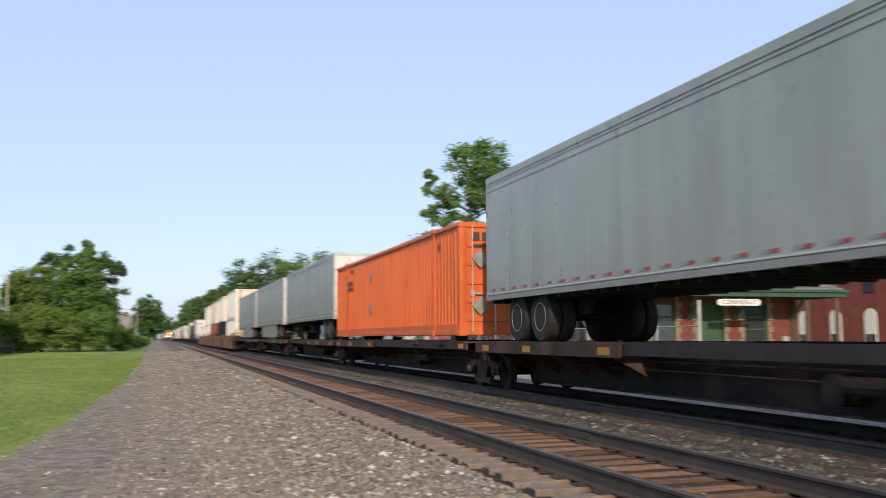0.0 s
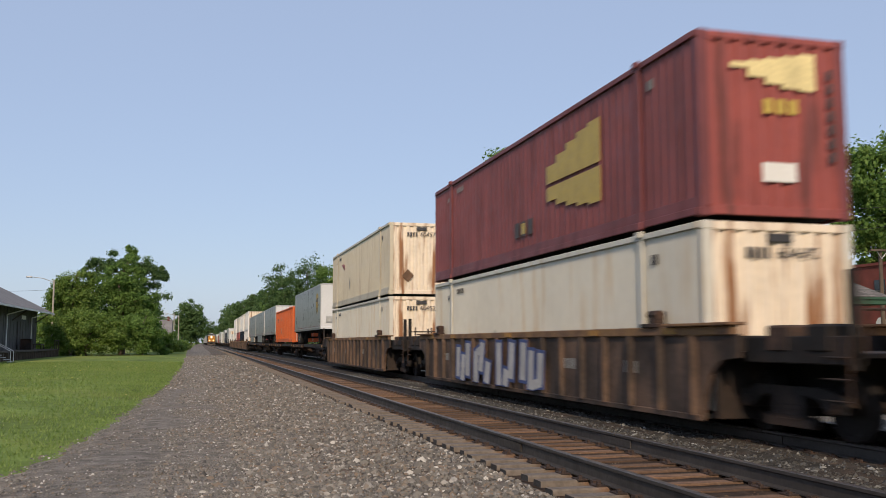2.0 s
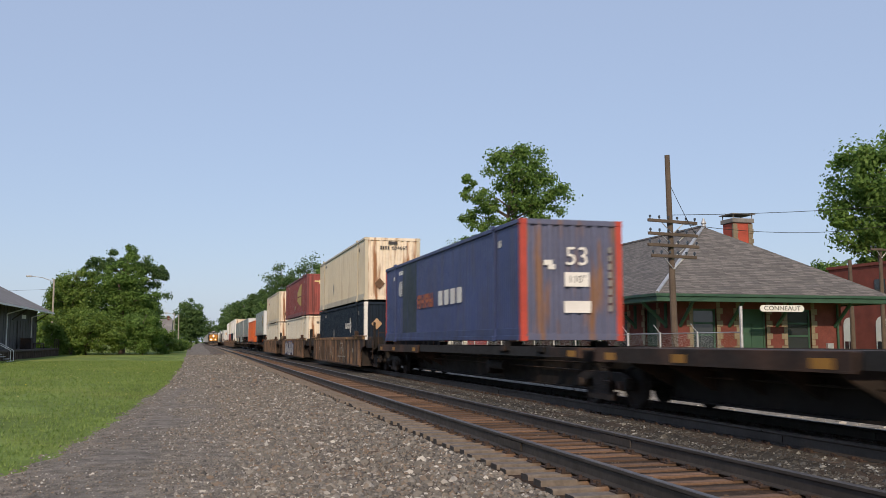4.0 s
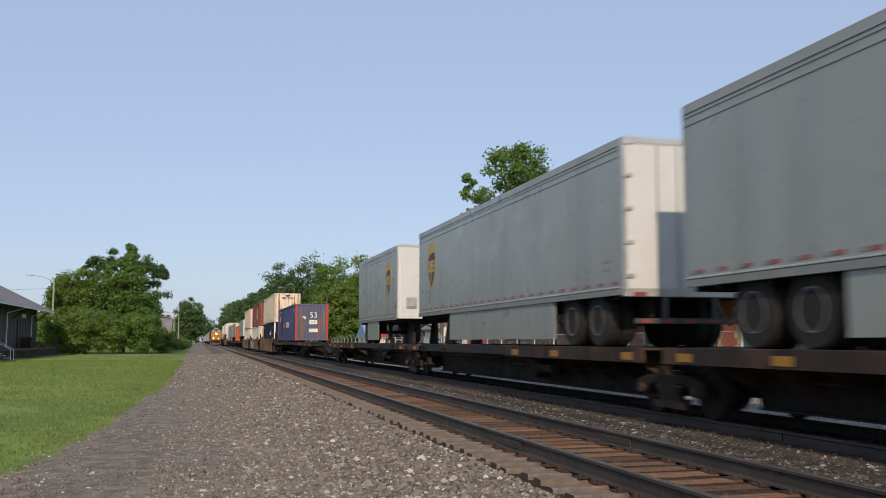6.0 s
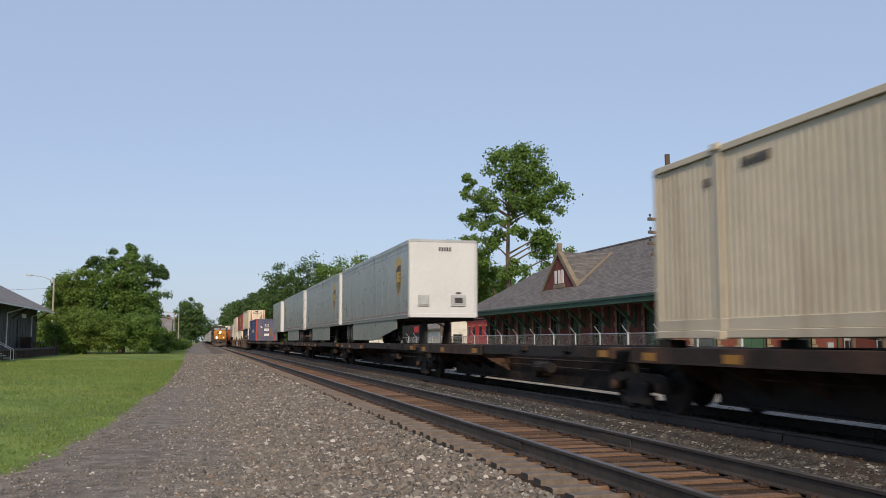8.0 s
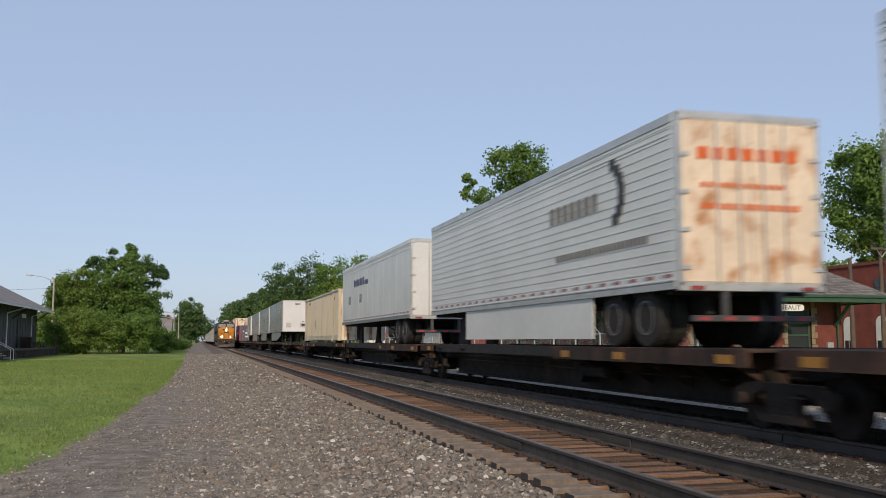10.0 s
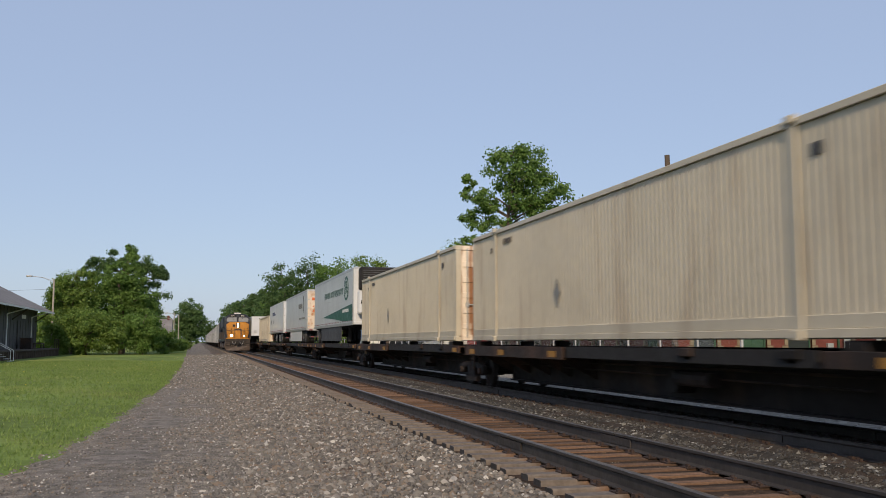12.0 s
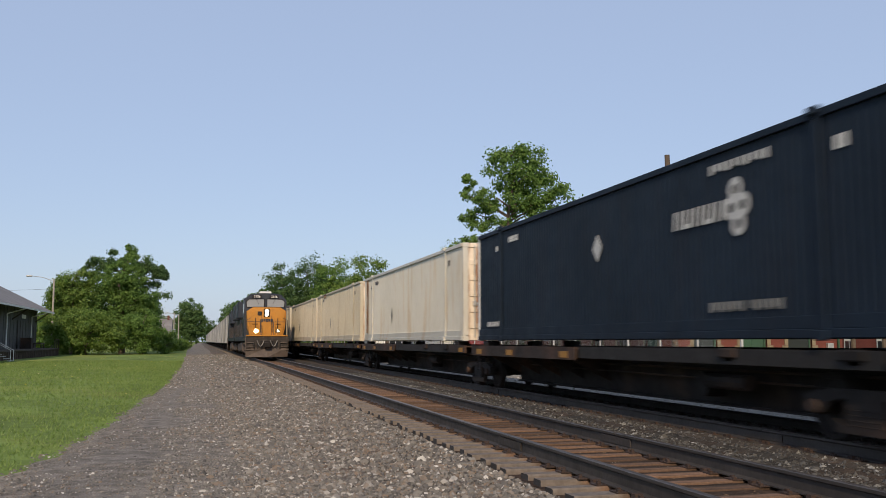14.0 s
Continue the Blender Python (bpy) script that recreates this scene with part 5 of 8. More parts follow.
put_spine(-86.6, -67.4)
ff = go(trailer("white ridged refrigerated trailer with green wave and round emblem", M["trailer_white"], 15.55, emblem=False, ridges=True, skirt=2), -85.3, 1.10)
x = -1.312
bm = bmesh.new()
for k, yc in enumerate([3.55 + i * 0.40 for i in range(7)] + [6.55 + i * 0.40 for i in range(4)] + [8.4 + i * 0.40 for i in range(6)]):
    for u0, u1, v0, v1 in ((0.10, 0.02, 2.58, 2.93), (-0.02, -0.08, 2.58 + 0.17 * (k % 2), 2.93), (0.10, -0.10, 2.86, 2.93), (0.10, -0.08, 2.70, 2.76)):
        sl = lambda v: -0.22 * (v - 2.58)
        prism(bm, [(yc + u0 + sl(v0), v0), (yc + u1 + sl(v0), v0), (yc + u1 + sl(v1), v1), (yc + u0 + sl(v1), v1)], "x", x - 0.006 - 0.0004 * (k % 2), x)
part("side_lettering_blocks", bm, M["green_paint"], ff, "dark green lettering strokes")
bm = bmesh.new()
for k in range(28):
    a0, a1 = k * math.tau / 28, (k + 1) * math.tau / 28
    prism(bm, [(2.15 + 0.72 * math.cos(a0), 2.84 + 0.62 * math.sin(a0)), (2.15 + 0.72 * math.cos(a1), 2.84 + 0.62 * math.sin(a1)), (2.15 + 0.60 * math.cos(a1), 2.84 + 0.5 * math.sin(a1)), (2.15 + 0.60 * math.cos(a0), 2.84 + 0.5 * math.sin(a0))], "x", x - 0.006, x)
for u0, u1, z0, z1 in ((2.28, 2.42, 2.55, 3.2), (1.98, 2.28, 3.08, 3.2), (2.02, 2.28, 2.84, 2.95), (1.94, 2.08, 2.6, 3.06), (1.7, 1.94, 2.6, 2.7), (1.72, 1.94, 2.8, 2.88)):
    bx(bm, x - 0.006, x, u0, u1, z0, z1)
part("round_emblem", bm, M["green_paint"], ff, "dark green ring emblem")
bm = bmesh.new()
n = 24
top = [(0.2 + 10.6 * i / n, 1.98 - 0.42 * i / n) for i in range(n + 1)]
bot = [(u, 1.17 + 0.37 * max(0, (i / n - 0.3) / 0.7) ** 0.8) for i, (u, v) in enumerate(top)]
for i in range(n):
    prism(bm, [bot[i], bot[i + 1], top[i + 1], top[i]], "x", x - 0.005, x)
part("wave_stripe", bm, M["green_paint"], ff, "dark green sweeping wave")
emblem_bars(ff, x - 0.006, [(1.3 + i * 0.26, 1.5 + i * 0.26, 1.62, 1.78) for i in range(8)], M["white"], "wave_lettering_blocks", "white plain lettering blocks")
bm = bx(bmesh.new(), -1.05, 1.05, -0.58, 0.0, 2.62, 3.74, 0.08)
ru = part("refrigeration_unit", bm, M["black"], ff, "black grilled refrigeration unit")
bm = bmesh.new()
for i in range(9):
    bx(bm, -0.9, 0.9, -0.61, -0.57, 2.75 + i * 0.1, 2.79 + i * 0.1, 0.006)
part("grille", bm, M["dark_grey"], ru)
part("fuel_cover", bx(bmesh.new(), -1.1, 1.1, -0.45, -0.02, 1.45, 2.62, 0.08), M["trailer_end"], ff, "white rounded lower cover")
part("gauge_window", bx(bmesh.new(), -0.98, -0.78, -0.465, -0.44, 1.95, 2.12, 0.01), M["black"], ff, "small black gauge window")

# four beige containers, then the navy one
for q0, q1, qn, ob in ((-104.8, -86.6, -104.0, copy_thing(plain_beige, pose(0, 0, 0))),
                       (-122.3, -104.8, -121.9, container("beige 53-foot steel container with smooth rust-streaked end", M["beige"], M["beige_end"], h=LOW)),
                       (-139.5, -122.3, -138.9, container("beige 53-foot steel container with brown-stained end", M["beige"], M["beige_end"], h=LOW)),
                       (-157.0, -139.5, -156.3, container("pale beige 53-foot steel container with ribbed doors", M["beige_pale"], M["beige_end"], doors=True, h=LOW))):
    put_spine(q0, q1, pads=(1.4, q1 - q0 - 1.4))
    go(ob, qn, BEIGE_Z)
    if q0 == -139.5:
        part("rust_patch", bx(bmesh.new(), -1.325, -1.31, 11.9, 13.0, 2.56, 2.77), M["rust"], ob, "rusty patch")
    if q0 == -157.0:
        part("rust_patch", bx(bmesh.new(), -1.304, -1.298, 15.2, 15.65, 0.35, 2.7), M["rust"], ob, "brown rust streak")
last = put_spine(-175.0, -157.0, pads=(1.6, 16.6))
bogie(last, 2.7)
dk = go(container("dark navy 53-foot container with white knot emblem and white edge", M["navy"], M["navy"], marks="white", post=M["white"], emblem="none", h=LOW), -173.9, BEIGE_Z)
chain_emblem(dk, 4.75, 1.85, 0.85)
emblem_bars(dk, WX, [(2.95 + i * 0.15, 3.04 + i * 0.15, 2.40 + 0.02 * (i % 3), 2.54) for i in range(10)], M["faded_white"], "upper_blocks", "white plain lettering blocks")
emblem_bars(dk, WX, [(2.75 + i * 0.13 + (0.1 if i > 5 else 0), 2.83 + i * 0.13 + (0.1 if i > 5 else 0), 0.40 + 0.03 * (i % 2), 0.54) for i in range(13)], M["mark_grey"], "lower_blocks", "faded stencilled marks")
emblem_bars(dk, WX, [(14.2 + i * 0.14, 14.29 + i * 0.14, 0.36, 0.48) for i in range(8)], M["faded_white"], "rear_blocks", "white label plates")
diamond(dk, "s", 8.4, 1.72, 0.2, 0.25, M["faded_white"], WX - 0.004, "white diamond placard")

# ahead of the orange container: trailers, white stacks, and a long mixed tail
put_spine(223.2, 240.0, flip=True)
go(trailer("white-grey box semi-trailer with pale rear doors", M["trailer"], 15.4, rear_near=True, emblem=False), 223.7, 1.10)
put_spine(240.0, 256.6, flip=True)
grey_a = go(trailer("grey box semi-trailer with pale rear doors", M["trailer"], 15.6, rear_near=True, emblem=False, skirt=1), 240.6, 1.10)
tail_spine = put_spine(256.6, 274.6, flip=True)
go(copy_thing(grey_a, pose(0, 0, 0)), 257.2, 1.10)
white_box = container("white 40-foot steel container in a double stack", M["white"], M["beige_end"], 12.19, lift_posts=False, emblem="none")
tan_box = container("tan 40-foot steel container in a double stack", M["beige_pale"], M["beige_end"], 12.19, lift_posts=False, emblem="none")
navy_box = container("dark blue 40-foot steel container in a double stack", M["navy"], M["navy"], 12.19, lift_posts=False, emblem="none")
rust_box = container("rust-red 40-foot steel container in a double stack", M["maroon_end"], M["maroon_end"], 12.19, lift_posts=False, emblem="none")
wc = well_car(16.4, "rust-brown double-stack well car with ribbed sides", ends=1.7)
spare = [white_box, tan_box, navy_box, rust_box, wc]
used = set()


def again(ob):
    """The first use of a thing, or a copy of it."""
    if ob in used:
        return copy_thing(ob, pose(0, 0, 0))
    used.add(ob)
    return ob


for i, (lo_, up_) in enumerate(((white_box, white_box), (navy_box, white_box), (rust_box, tan_box), (white_box, white_box), (white_box, None))):
    q = 274.6 + 16.4 * i
    go(again(wc), q)
    go(again(lo_), q + 2.1, 0.24)
    if up_:
        go(again(up_), q + 2.1, 3.12)
tail_q = 274.6 + 16.4 * 5
tail_loads = [white_box, "t", navy_box, "t", tan_box, white_box, "t", "t", rust_box, white_box, tan_box, "t", white_box, "t", navy_box, white_box, "t"]
for i, ld in enumerate(tail_loads):
    q = tail_q + 18.0 * i
    go(copy_thing(tail_spine, pose(0, 0, 0)), q)
    if ld == "t":
        go(copy_thing(grey_a, pose(0, 0, 0)), q + 1.0, 1.10)
    else:
        go(again(ld), q + 2.4, 1.11)

# ---- the oncoming train on the near track ----
M["loco_blue"] = mat("dark_blue_locomotive_paint", (0.018, 0.025, 0.042), 0.45, var=0.15, scale=1.0, col2=(0.035, 0.038, 0.045), amount=0.3, size=1.2)
M["loco_yellow"] = mat("golden_yellow_locomotive_paint", (0.47, 0.20, 0.022), 0.45, var=0.12, scale=1.0, col2=(0.45, 0.2, 0.03), amount=0.3, size=1.4)
M["loco_dirty"] = mat("brown_dusted_plow_steel", (0.10, 0.078, 0.066), 0.75, var=0.25, scale=1.6)
M["loco_side"] = mat("dark_brown_hood_side_paint", (0.05, 0.045, 0.045), 0.7, var=0.3, scale=1.5, col2=(0.10, 0.07, 0.045), amount=0.3, size=1.0)
M["pilot"] = mat("sooty_brown_pilot_steel", (0.03, 0.025, 0.022), 0.8, var=0.35, scale=2.5, col2=(0.06, 0.048, 0.04), amount=0.4, size=2.0)
# pale base colour stands in for sky reflected in the panes
M["loco_glass"] = mat("cab_glass_with_painted_sky", (0.24, 0.255, 0.27), 0.12, 0.0, var=0.05, scale=1, bump=0.0, spec=0.8)
M["headlight"] = glow("lit_headlight", (1.0, 0.72, 0.40), 60.0)
M["ditch"] = glow("lit_ditch_light", (1.0, 0.66, 0.34), 26.0)


def locomotive():
    """A wide-cab six-axle diesel. y=0 is its leading face, the body runs to +y."""
    t = thing("locomotive", "dark blue and golden yellow diesel locomotive with lit headlights", "locomotive", "cars of the oncoming train")
    # frame, plow, steps
    part("frame", bx(bmesh.new(), -1.5, 1.5, 0.5, 22.0, 1.25, 1.62, 0.02), M["loco_blue"], t)
    bm = bmesh.new()
    prism(bm, [(-1.55, 0.35), (1.55, 0.35), (1.45, 0.62), (0.5, 0.42), (0, 0.36), (-0.5, 0.42), (-1.45, 0.62)], "z", 0.62, 0.66)
    vs = [bm.verts.new(p) for p in ((-1.5, 0.55, 0.12), (0, -0.05, 0.10), (1.5, 0.55, 0.12), (1.5, 0.45, 0.78), (0, 0.3, 0.78), (-1.5, 0.45, 0.78))]
    for f in ((0, 1, 4, 5), (1, 2, 3, 4)):
        bm.faces.new([vs[i] for i in f])
    ret = bmesh.ops.extrude_face_region(bm, geom=[f for f in bm.faces if all(v in vs for v in f.verts)])
    bmesh.ops.translate(bm, vec=(0, 0.06, 0), verts=[v for v in ret["geom"] if isinstance(v, bmesh.types.BMVert)])
    part("snow_plow", bm, M["loco_dirty"], t, "brown-dusted steel plow")
    part("pilot_plate", bx(bmesh.new(), -1.5, 1.5, 0.42, 0.56, 0.7, 1.60, 0.02), M["pilot"], t, "sooty brown pilot plate")
    part("front_sill", bx(bmesh.new(), -1.5, 1.5, 0.36, 0.58, 1.60, 1.70, 0.02), M["loco_yellow"], t, "golden yellow sill edge")
    for sx in (-1, 1):
        for z_ in (0.80, 1.12):
            part("front_step", bx(bmesh.new(), min(sx * 0.95, sx * 1.45), max(sx * 0.95, sx * 1.45), 0.30, 0.43, z_, z_ + 0.06, 0.01), M["loco_dirty"], t)
        bm = bmesh.new()
        pts = [Vector((sx * (0.22 + 0.5 * k / 6), 0.20 - 0.06 * math.sin(k / 6 * math.pi), 1.30 - 0.42 * math.sin(k / 6 * math.pi))) for k in range(7)]
        for p0, p1 in zip(pts, pts[1:]):
            tube(bm, p0, p1, 0.03, n=6)
        part("control_cable", bm, M["rim"], t, "pale looped control cable")
    bm = bx(bmesh.new(), -0.16, 0.16, -0.1, 0.6, 0.85, 1.12, 0.04)
    bx(bm, -0.24, 0.24, -0.25, -0.02, 0.78, 1.18, 0.06)
    bx(bm, -0.42, 0.42, 0.28, 0.44, 0.72, 1.28, 0.03)
    part("coupler", bm, M["steel_dark"], t)
    bm = bmesh.new()
    for x_ in (-0.95, -0.7, -0.45, 0.45, 0.7, 0.95):
        tube(bm, (x_, 0.4, 1.25), (x_ * 0.95, 0.22, 0.72), 0.035, n=6)
    part("air_hoses", bm, M["black"], t)
    bm = bmesh.new()
    for sx in (-1, 1):
        for i in range(4):
            z = 0.45 + i * 0.3
            bx(bm, sx * 1.5 - 0.18, sx * 1.5 + 0.02 if sx < 0 else sx * 1.5 + 0.02, 0.5 + 0.08 * i, 0.95 + 0.05 * i, z, z + 0.04)
        bx(bm, sx * 1.52 - 0.02, sx * 1.52 + 0.02, 0.48, 1.2, 0.4, 1.6)
    part("steps", bm, M["loco_dirty"], t)
    # nose, cab
    bm = bmesh.new()
    prism(bm, [(-1.18, 1.62), (1.18, 1.62), (1.35, 2.2), (1.42, 3.45), (1.0, 3.72), (-1.0, 3.72), (-1.42, 3.45), (-1.35, 2.2)], "y", 1.15, 3.2)
    bmesh.ops.bevel(bm, geom=[e_ for e_ in bm.edges if all(abs(v.co.y - 1.15) < 1e-4 for v in e_.verts)], offset=0.12, segments=2, affect="EDGES")
    nose = part("nose", bm, M["loco_yellow"], t, "golden yellow short nose")
    bm = bx(bmesh.new(), -0.34, 0.34, 1.10, 1.16, 1.70, 3.05, 0.02)
    part("nose_door", bm, M["loco_yellow"], nose)
    part("nose_hatch", bx(bmesh.new(), -0.66, -0.34, 1.11, 1.16, 3.12, 3.42, 0.02), M["black"], nose)
    for sx in (-1, 1):
        bm = bmesh.new()
        tube(bm, (sx * 0.45, 1.08, 1.9), (sx * 0.45, 1.08, 2.85), 0.02, n=6)
        tube(bm, (sx * 0.62, 1.08, 2.5), (sx * 1.05, 1.08, 2.5), 0.02, n=6)
        tube(bm, (sx * 0.80, 1.08, 2.05), (sx * 0.80, 1.08, 2.95), 0.02, n=6)
        part("grab_iron", bm, M["black"], nose)
        part("nose_seam", bx(bmesh.new(), sx * 0.36 - 0.012, sx * 0.36 + 0.012, 1.135, 1.155, 1.7, 3.06), M["loco_side"], nose)
    bm = bmesh.new()
    for a_ in range(5):
        bx(bm, -0.40 + a_ * 0.17, -0.26 + a_ * 0.17, 1.085, 1.105, 2.64 + 0.04 * (a_ % 2), 2.88)
    part("nose_emblem", bm, M["loco_blue"], nose, "dark blue emblem bars")
    bm = bmesh.new()
    prism(bm, [(-1.55, 1.62), (1.55, 1.62), (1.55, 4.30), (1.15, 4.72), (0.6, 4.82), (-0.6, 4.82), (-1.15, 4.72), (-1.55, 4.30)], "y", 2.6, 5.0)
    cab = part("cab", bm, M["loco_blue"], t, "dark blue cab with roof")
    for sx in (-1, 1):
        bm = bmesh.new()
        prism(bm, [(sx * 0.12, 3.82), (sx * 1.36, 3.80), (sx * 1.40, 4.16), (sx * 1.2, 4.36), (sx * 0.12, 4.38)], "y", 2.57, 2.61)
        w_ = part("windshield", bm, M["loco_glass"], cab)
        bm = bmesh.new()
        for (x0, z0, x1, z1) in ((0.1, 3.79, 1.38, 3.77), (0.1, 4.40, 1.22, 4.38), (0.1, 3.79, 0.1, 4.40), (1.38, 3.77, 1.42, 4.18), (1.42, 4.18, 1.22, 4.38)):
            tube(bm, (sx * x0, 2.56, z0), (sx * x1, 2.56, z1), 0.025, n=6)
        tube(bm, (sx * 0.7, 2.54, 4.38), (sx * 0.5, 2.54, 4.0), 0.012, n=5)
        part("window_frame", bm, M["black"], w_)
        part("number_board", bx(bmesh.new(), min(sx * 0.28, sx * 0.98), max(sx * 0.28, sx * 0.98), 2.52, 2.62, 4.46, 4.68, 0.01), M["black"], cab, "black number board")
        lettering("3156", 0.24, M["white"], cab, on_end(sx * 0.63, 2.515, 4.565), name="road_number")
        part("side_window", bx(bmesh.new(), sx * 1.55 - 0.015, sx * 1.55 + 0.015, 3.0, 4.5, 3.35, 4.05, 0.01), M["loco_glass"], cab)
        # handrails
        bm = bmesh.new()
        tube(bm, (sx * 1.48, 0.55, 1.6), (sx * 1.48, 0.55, 2.75), 0.022, n=6)
        tube(bm, (sx * 1.48, 0.55, 2.75), (sx * 1.15, 0.95, 2.95), 0.022, n=6)
        tube(bm, (sx * 0.45, 0.55, 1.6), (sx * 0.45, 0.55, 2.65), 0.022, n=6)
        tube(bm, (sx * 0.45, 0.55, 2.65), (sx * 1.48, 0.55, 2.65), 0.022, n=6)
        part("front_handrail", bm, M["loco_side"], t)
        bm = bmesh.new()
        for i in range(10):
            tube(bm, (sx * 1.52, 6 + i * 1.65, 1.6), (sx * 1.52, 6 + i * 1.65, 2.65), 0.02, n=5)
        tube(bm, (sx * 1.52, 5.2, 2.65), (sx * 1.52, 21.6, 2.65), 0.02, n=5)
        part("side_handrail", bm, M["loco_side"], t)
        bm = bmesh.new()
        lathe(bm, [(0.06, 0.50), (0.15, 0.47), (0.17, 0.44), (0.17, 0.60)], "y", (sx * 0.78, 0, 1.98), 16)
        dl = part("ditch_light", bm, M["black"], t)
        bm = lathe(bmesh.new(), [(0.15 if sx < 0 else 0.07, 0.43), (0.15 if sx < 0 else 0.07, 0.465)], "y", (sx * 0.78, 0, 1.98), 16)
        part("lens", bm, M["ditch"], dl, "glowing ditch light lens")
        part("step_light_bar", bx(bmesh.new(), sx * 0.78 - 0.35, sx * 0.78 + 0.35, 0.42, 0.6, 1.62, 1.72, 0.01), M["loco_yellow"], t)
    bm = bx(bmesh.new(), -0.22, 0.22, 1.02, 1.2, 3.0, 3.62, 0.05)
    hl = part("headlight", bm, M["black"], t)
    bm = bmesh.new()
    for z_ in (3.18, 3.44):
        lathe(bm, [(0.11, 0.99), (0.11, 1.015)], "y", (0, 0, z_), 16)
    part("lens", bm, M["headlight"], hl, "pair of glowing headlight lenses")
    # long hood, radiator, exhaust, horns
    bm = bx(bmesh.new(), -0.98, 0.98, 5.0, 16.2, 1.62, 4.45, 0.06)
    hood = part("long_hood", bm, M["loco_blue"], t)
    bm = bmesh.new()
    for sx in (-1, 1):
        bx(bm, sx * 0.985 - 0.01, sx * 0.985 + 0.01, 5.4, 16.0, 2.1, 3.3)
    part("hood_panel", bm, M["loco_side"], hood, "dark brownish hood side panel")
    part("roof_unit", bx(bmesh.new(), -0.45, 0.45, 2.9, 4.3, 4.8, 4.98, 0.06), M["white"], cab, "pale roof air unit")
    bm = bmesh.new()
    for x_ in (-0.2, 0.0, 0.2):
        tube(bm, (x_, 5.2, 4.95), (x_, 4.7 - abs(x_), 4.95), 0.03, 0.07, n=8)
    bx(bm, -0.25, 0.25, 5.15, 5.25, 4.6, 4.92)
    part("horn", bm, M["black"], t)
    part("radiator", bx(bmesh.new(), -1.5, 1.5, 16.2, 21.0, 3.3, 4.75, 0.05), M["loco_blue"], t)
    part("rear_hood", bx(bmesh.new(), -1.0, 1.0, 16.2, 21.4, 1.62, 3.3, 0.04), M["loco_blue"], t)
    bm = bx(bmesh.new(), -0.6, 0.6, 9.5, 12.5, 4.45, 4.75, 0.05)
    tube(bm, (0, 8.5, 4.4), (0, 8.5, 4.85), 0.3, n=14)
    part("exhaust_stack", bm, M["black"], t)
    part("equipment_cab", bx(bmesh.new(), -1.45, 1.45, 5.0, 7.6, 3.2, 4.6, 0.05), M["loco_blue"], t)
    part("fuel_tank", bx(bmesh.new(), -1.4, 1.4, 8.6, 13.4, 0.35, 1.2, 0.15), M["loco_dirty"], t)
    for yb_ in (3.9, 17.8):
        bm = bmesh.new()
        for sx in (-1, 1):
            prism(bm, [(yb_ - 2.6, 0.45), (yb_ - 2.6, 0.8), (yb_ - 1.9, 1.0), (yb_ + 1.9, 1.0), (yb_ + 2.6, 0.8), (yb_ + 2.6, 0.45), (yb_ + 1.0, 0.35), (yb_ - 1.0, 0.35)], "x", sx * 1.15 - 0.1, sx * 1.15 + 0.1)
        tk = part("truck", bm, M["loco_dirty"], t)
        for dy in (-1.85, 0, 1.85):
            bm = bmesh.new()
            for sx in (-1, 1):
                lathe(bm, [(0.15, sx * 0.70), (0.56, sx * 0.70), (0.55, sx * 0.73), (0.53, sx * 0.83), (0.16, sx * 0.83)], "x", (0, yb_ + dy, 0.53), 20)
            tube(bm, (-0.9, yb_ + dy, 0.53), (0.9, yb_ + dy, 0.53), 0.1)
            part("wheelset", bm, M["steel_dark"], tk)
    return t


first = locomotive()
go(first, 0.0, 0.0, 2)
go(copy_thing(first, pose(0, 0, 0)), 45.0, 0.0, 2, 180.0)


def covered_car():
    """A grey box car: body with ribs, roof, door, trucks."""
    t = thing("box_car", "light grey covered box car with ribbed sides", "rail car", "cars of the oncoming train")
    bm = bx(bmesh.new(), -1.5, 1.5, 0.5, 17.0, 1.0, 4.35, 0.03)
    body = part("body", bm, M["grey_car"], t)
    bm = bmesh.new()
    prism(bm, [(-1.55, 4.33), (1.55, 4.33), (1.2, 4.55), (0, 4.68), (-1.2, 4.55)], "y", 0.45, 17.05)
    part("roof", bm, M["grey_car"], t)
    for sx in (-1, 1):
        for i in range(14):
            part("side_rib", bx(bmesh.new(), sx * 1.5 - 0.04, sx * 1.5 + 0.04, 0.7 + i * 1.22, 0.8 + i * 1.22, 1.05, 4.3), M["grey_car"], body)
        part("door", bx(bmesh.new(), sx * 1.53 - 0.03, sx * 1.53 + 0.03, 7.2, 10.2, 1.15, 4.2, 0.01), M["grey_car"], t)
    part("underframe", bx(bmesh.new(), -0.5, 0.5, 0.3, 17.2, 0.6, 1.0), M["black"], t)
    bogie(t, 2.4)
    bogie(t, 15.1)
    return t


cov = covered_car()
for i in range(20):
    q = 46.0 + 17.6 * i
    go(cov if i == 0 else copy_thing(cov, pose(0, 0, 0)), q, 0.0, 2)


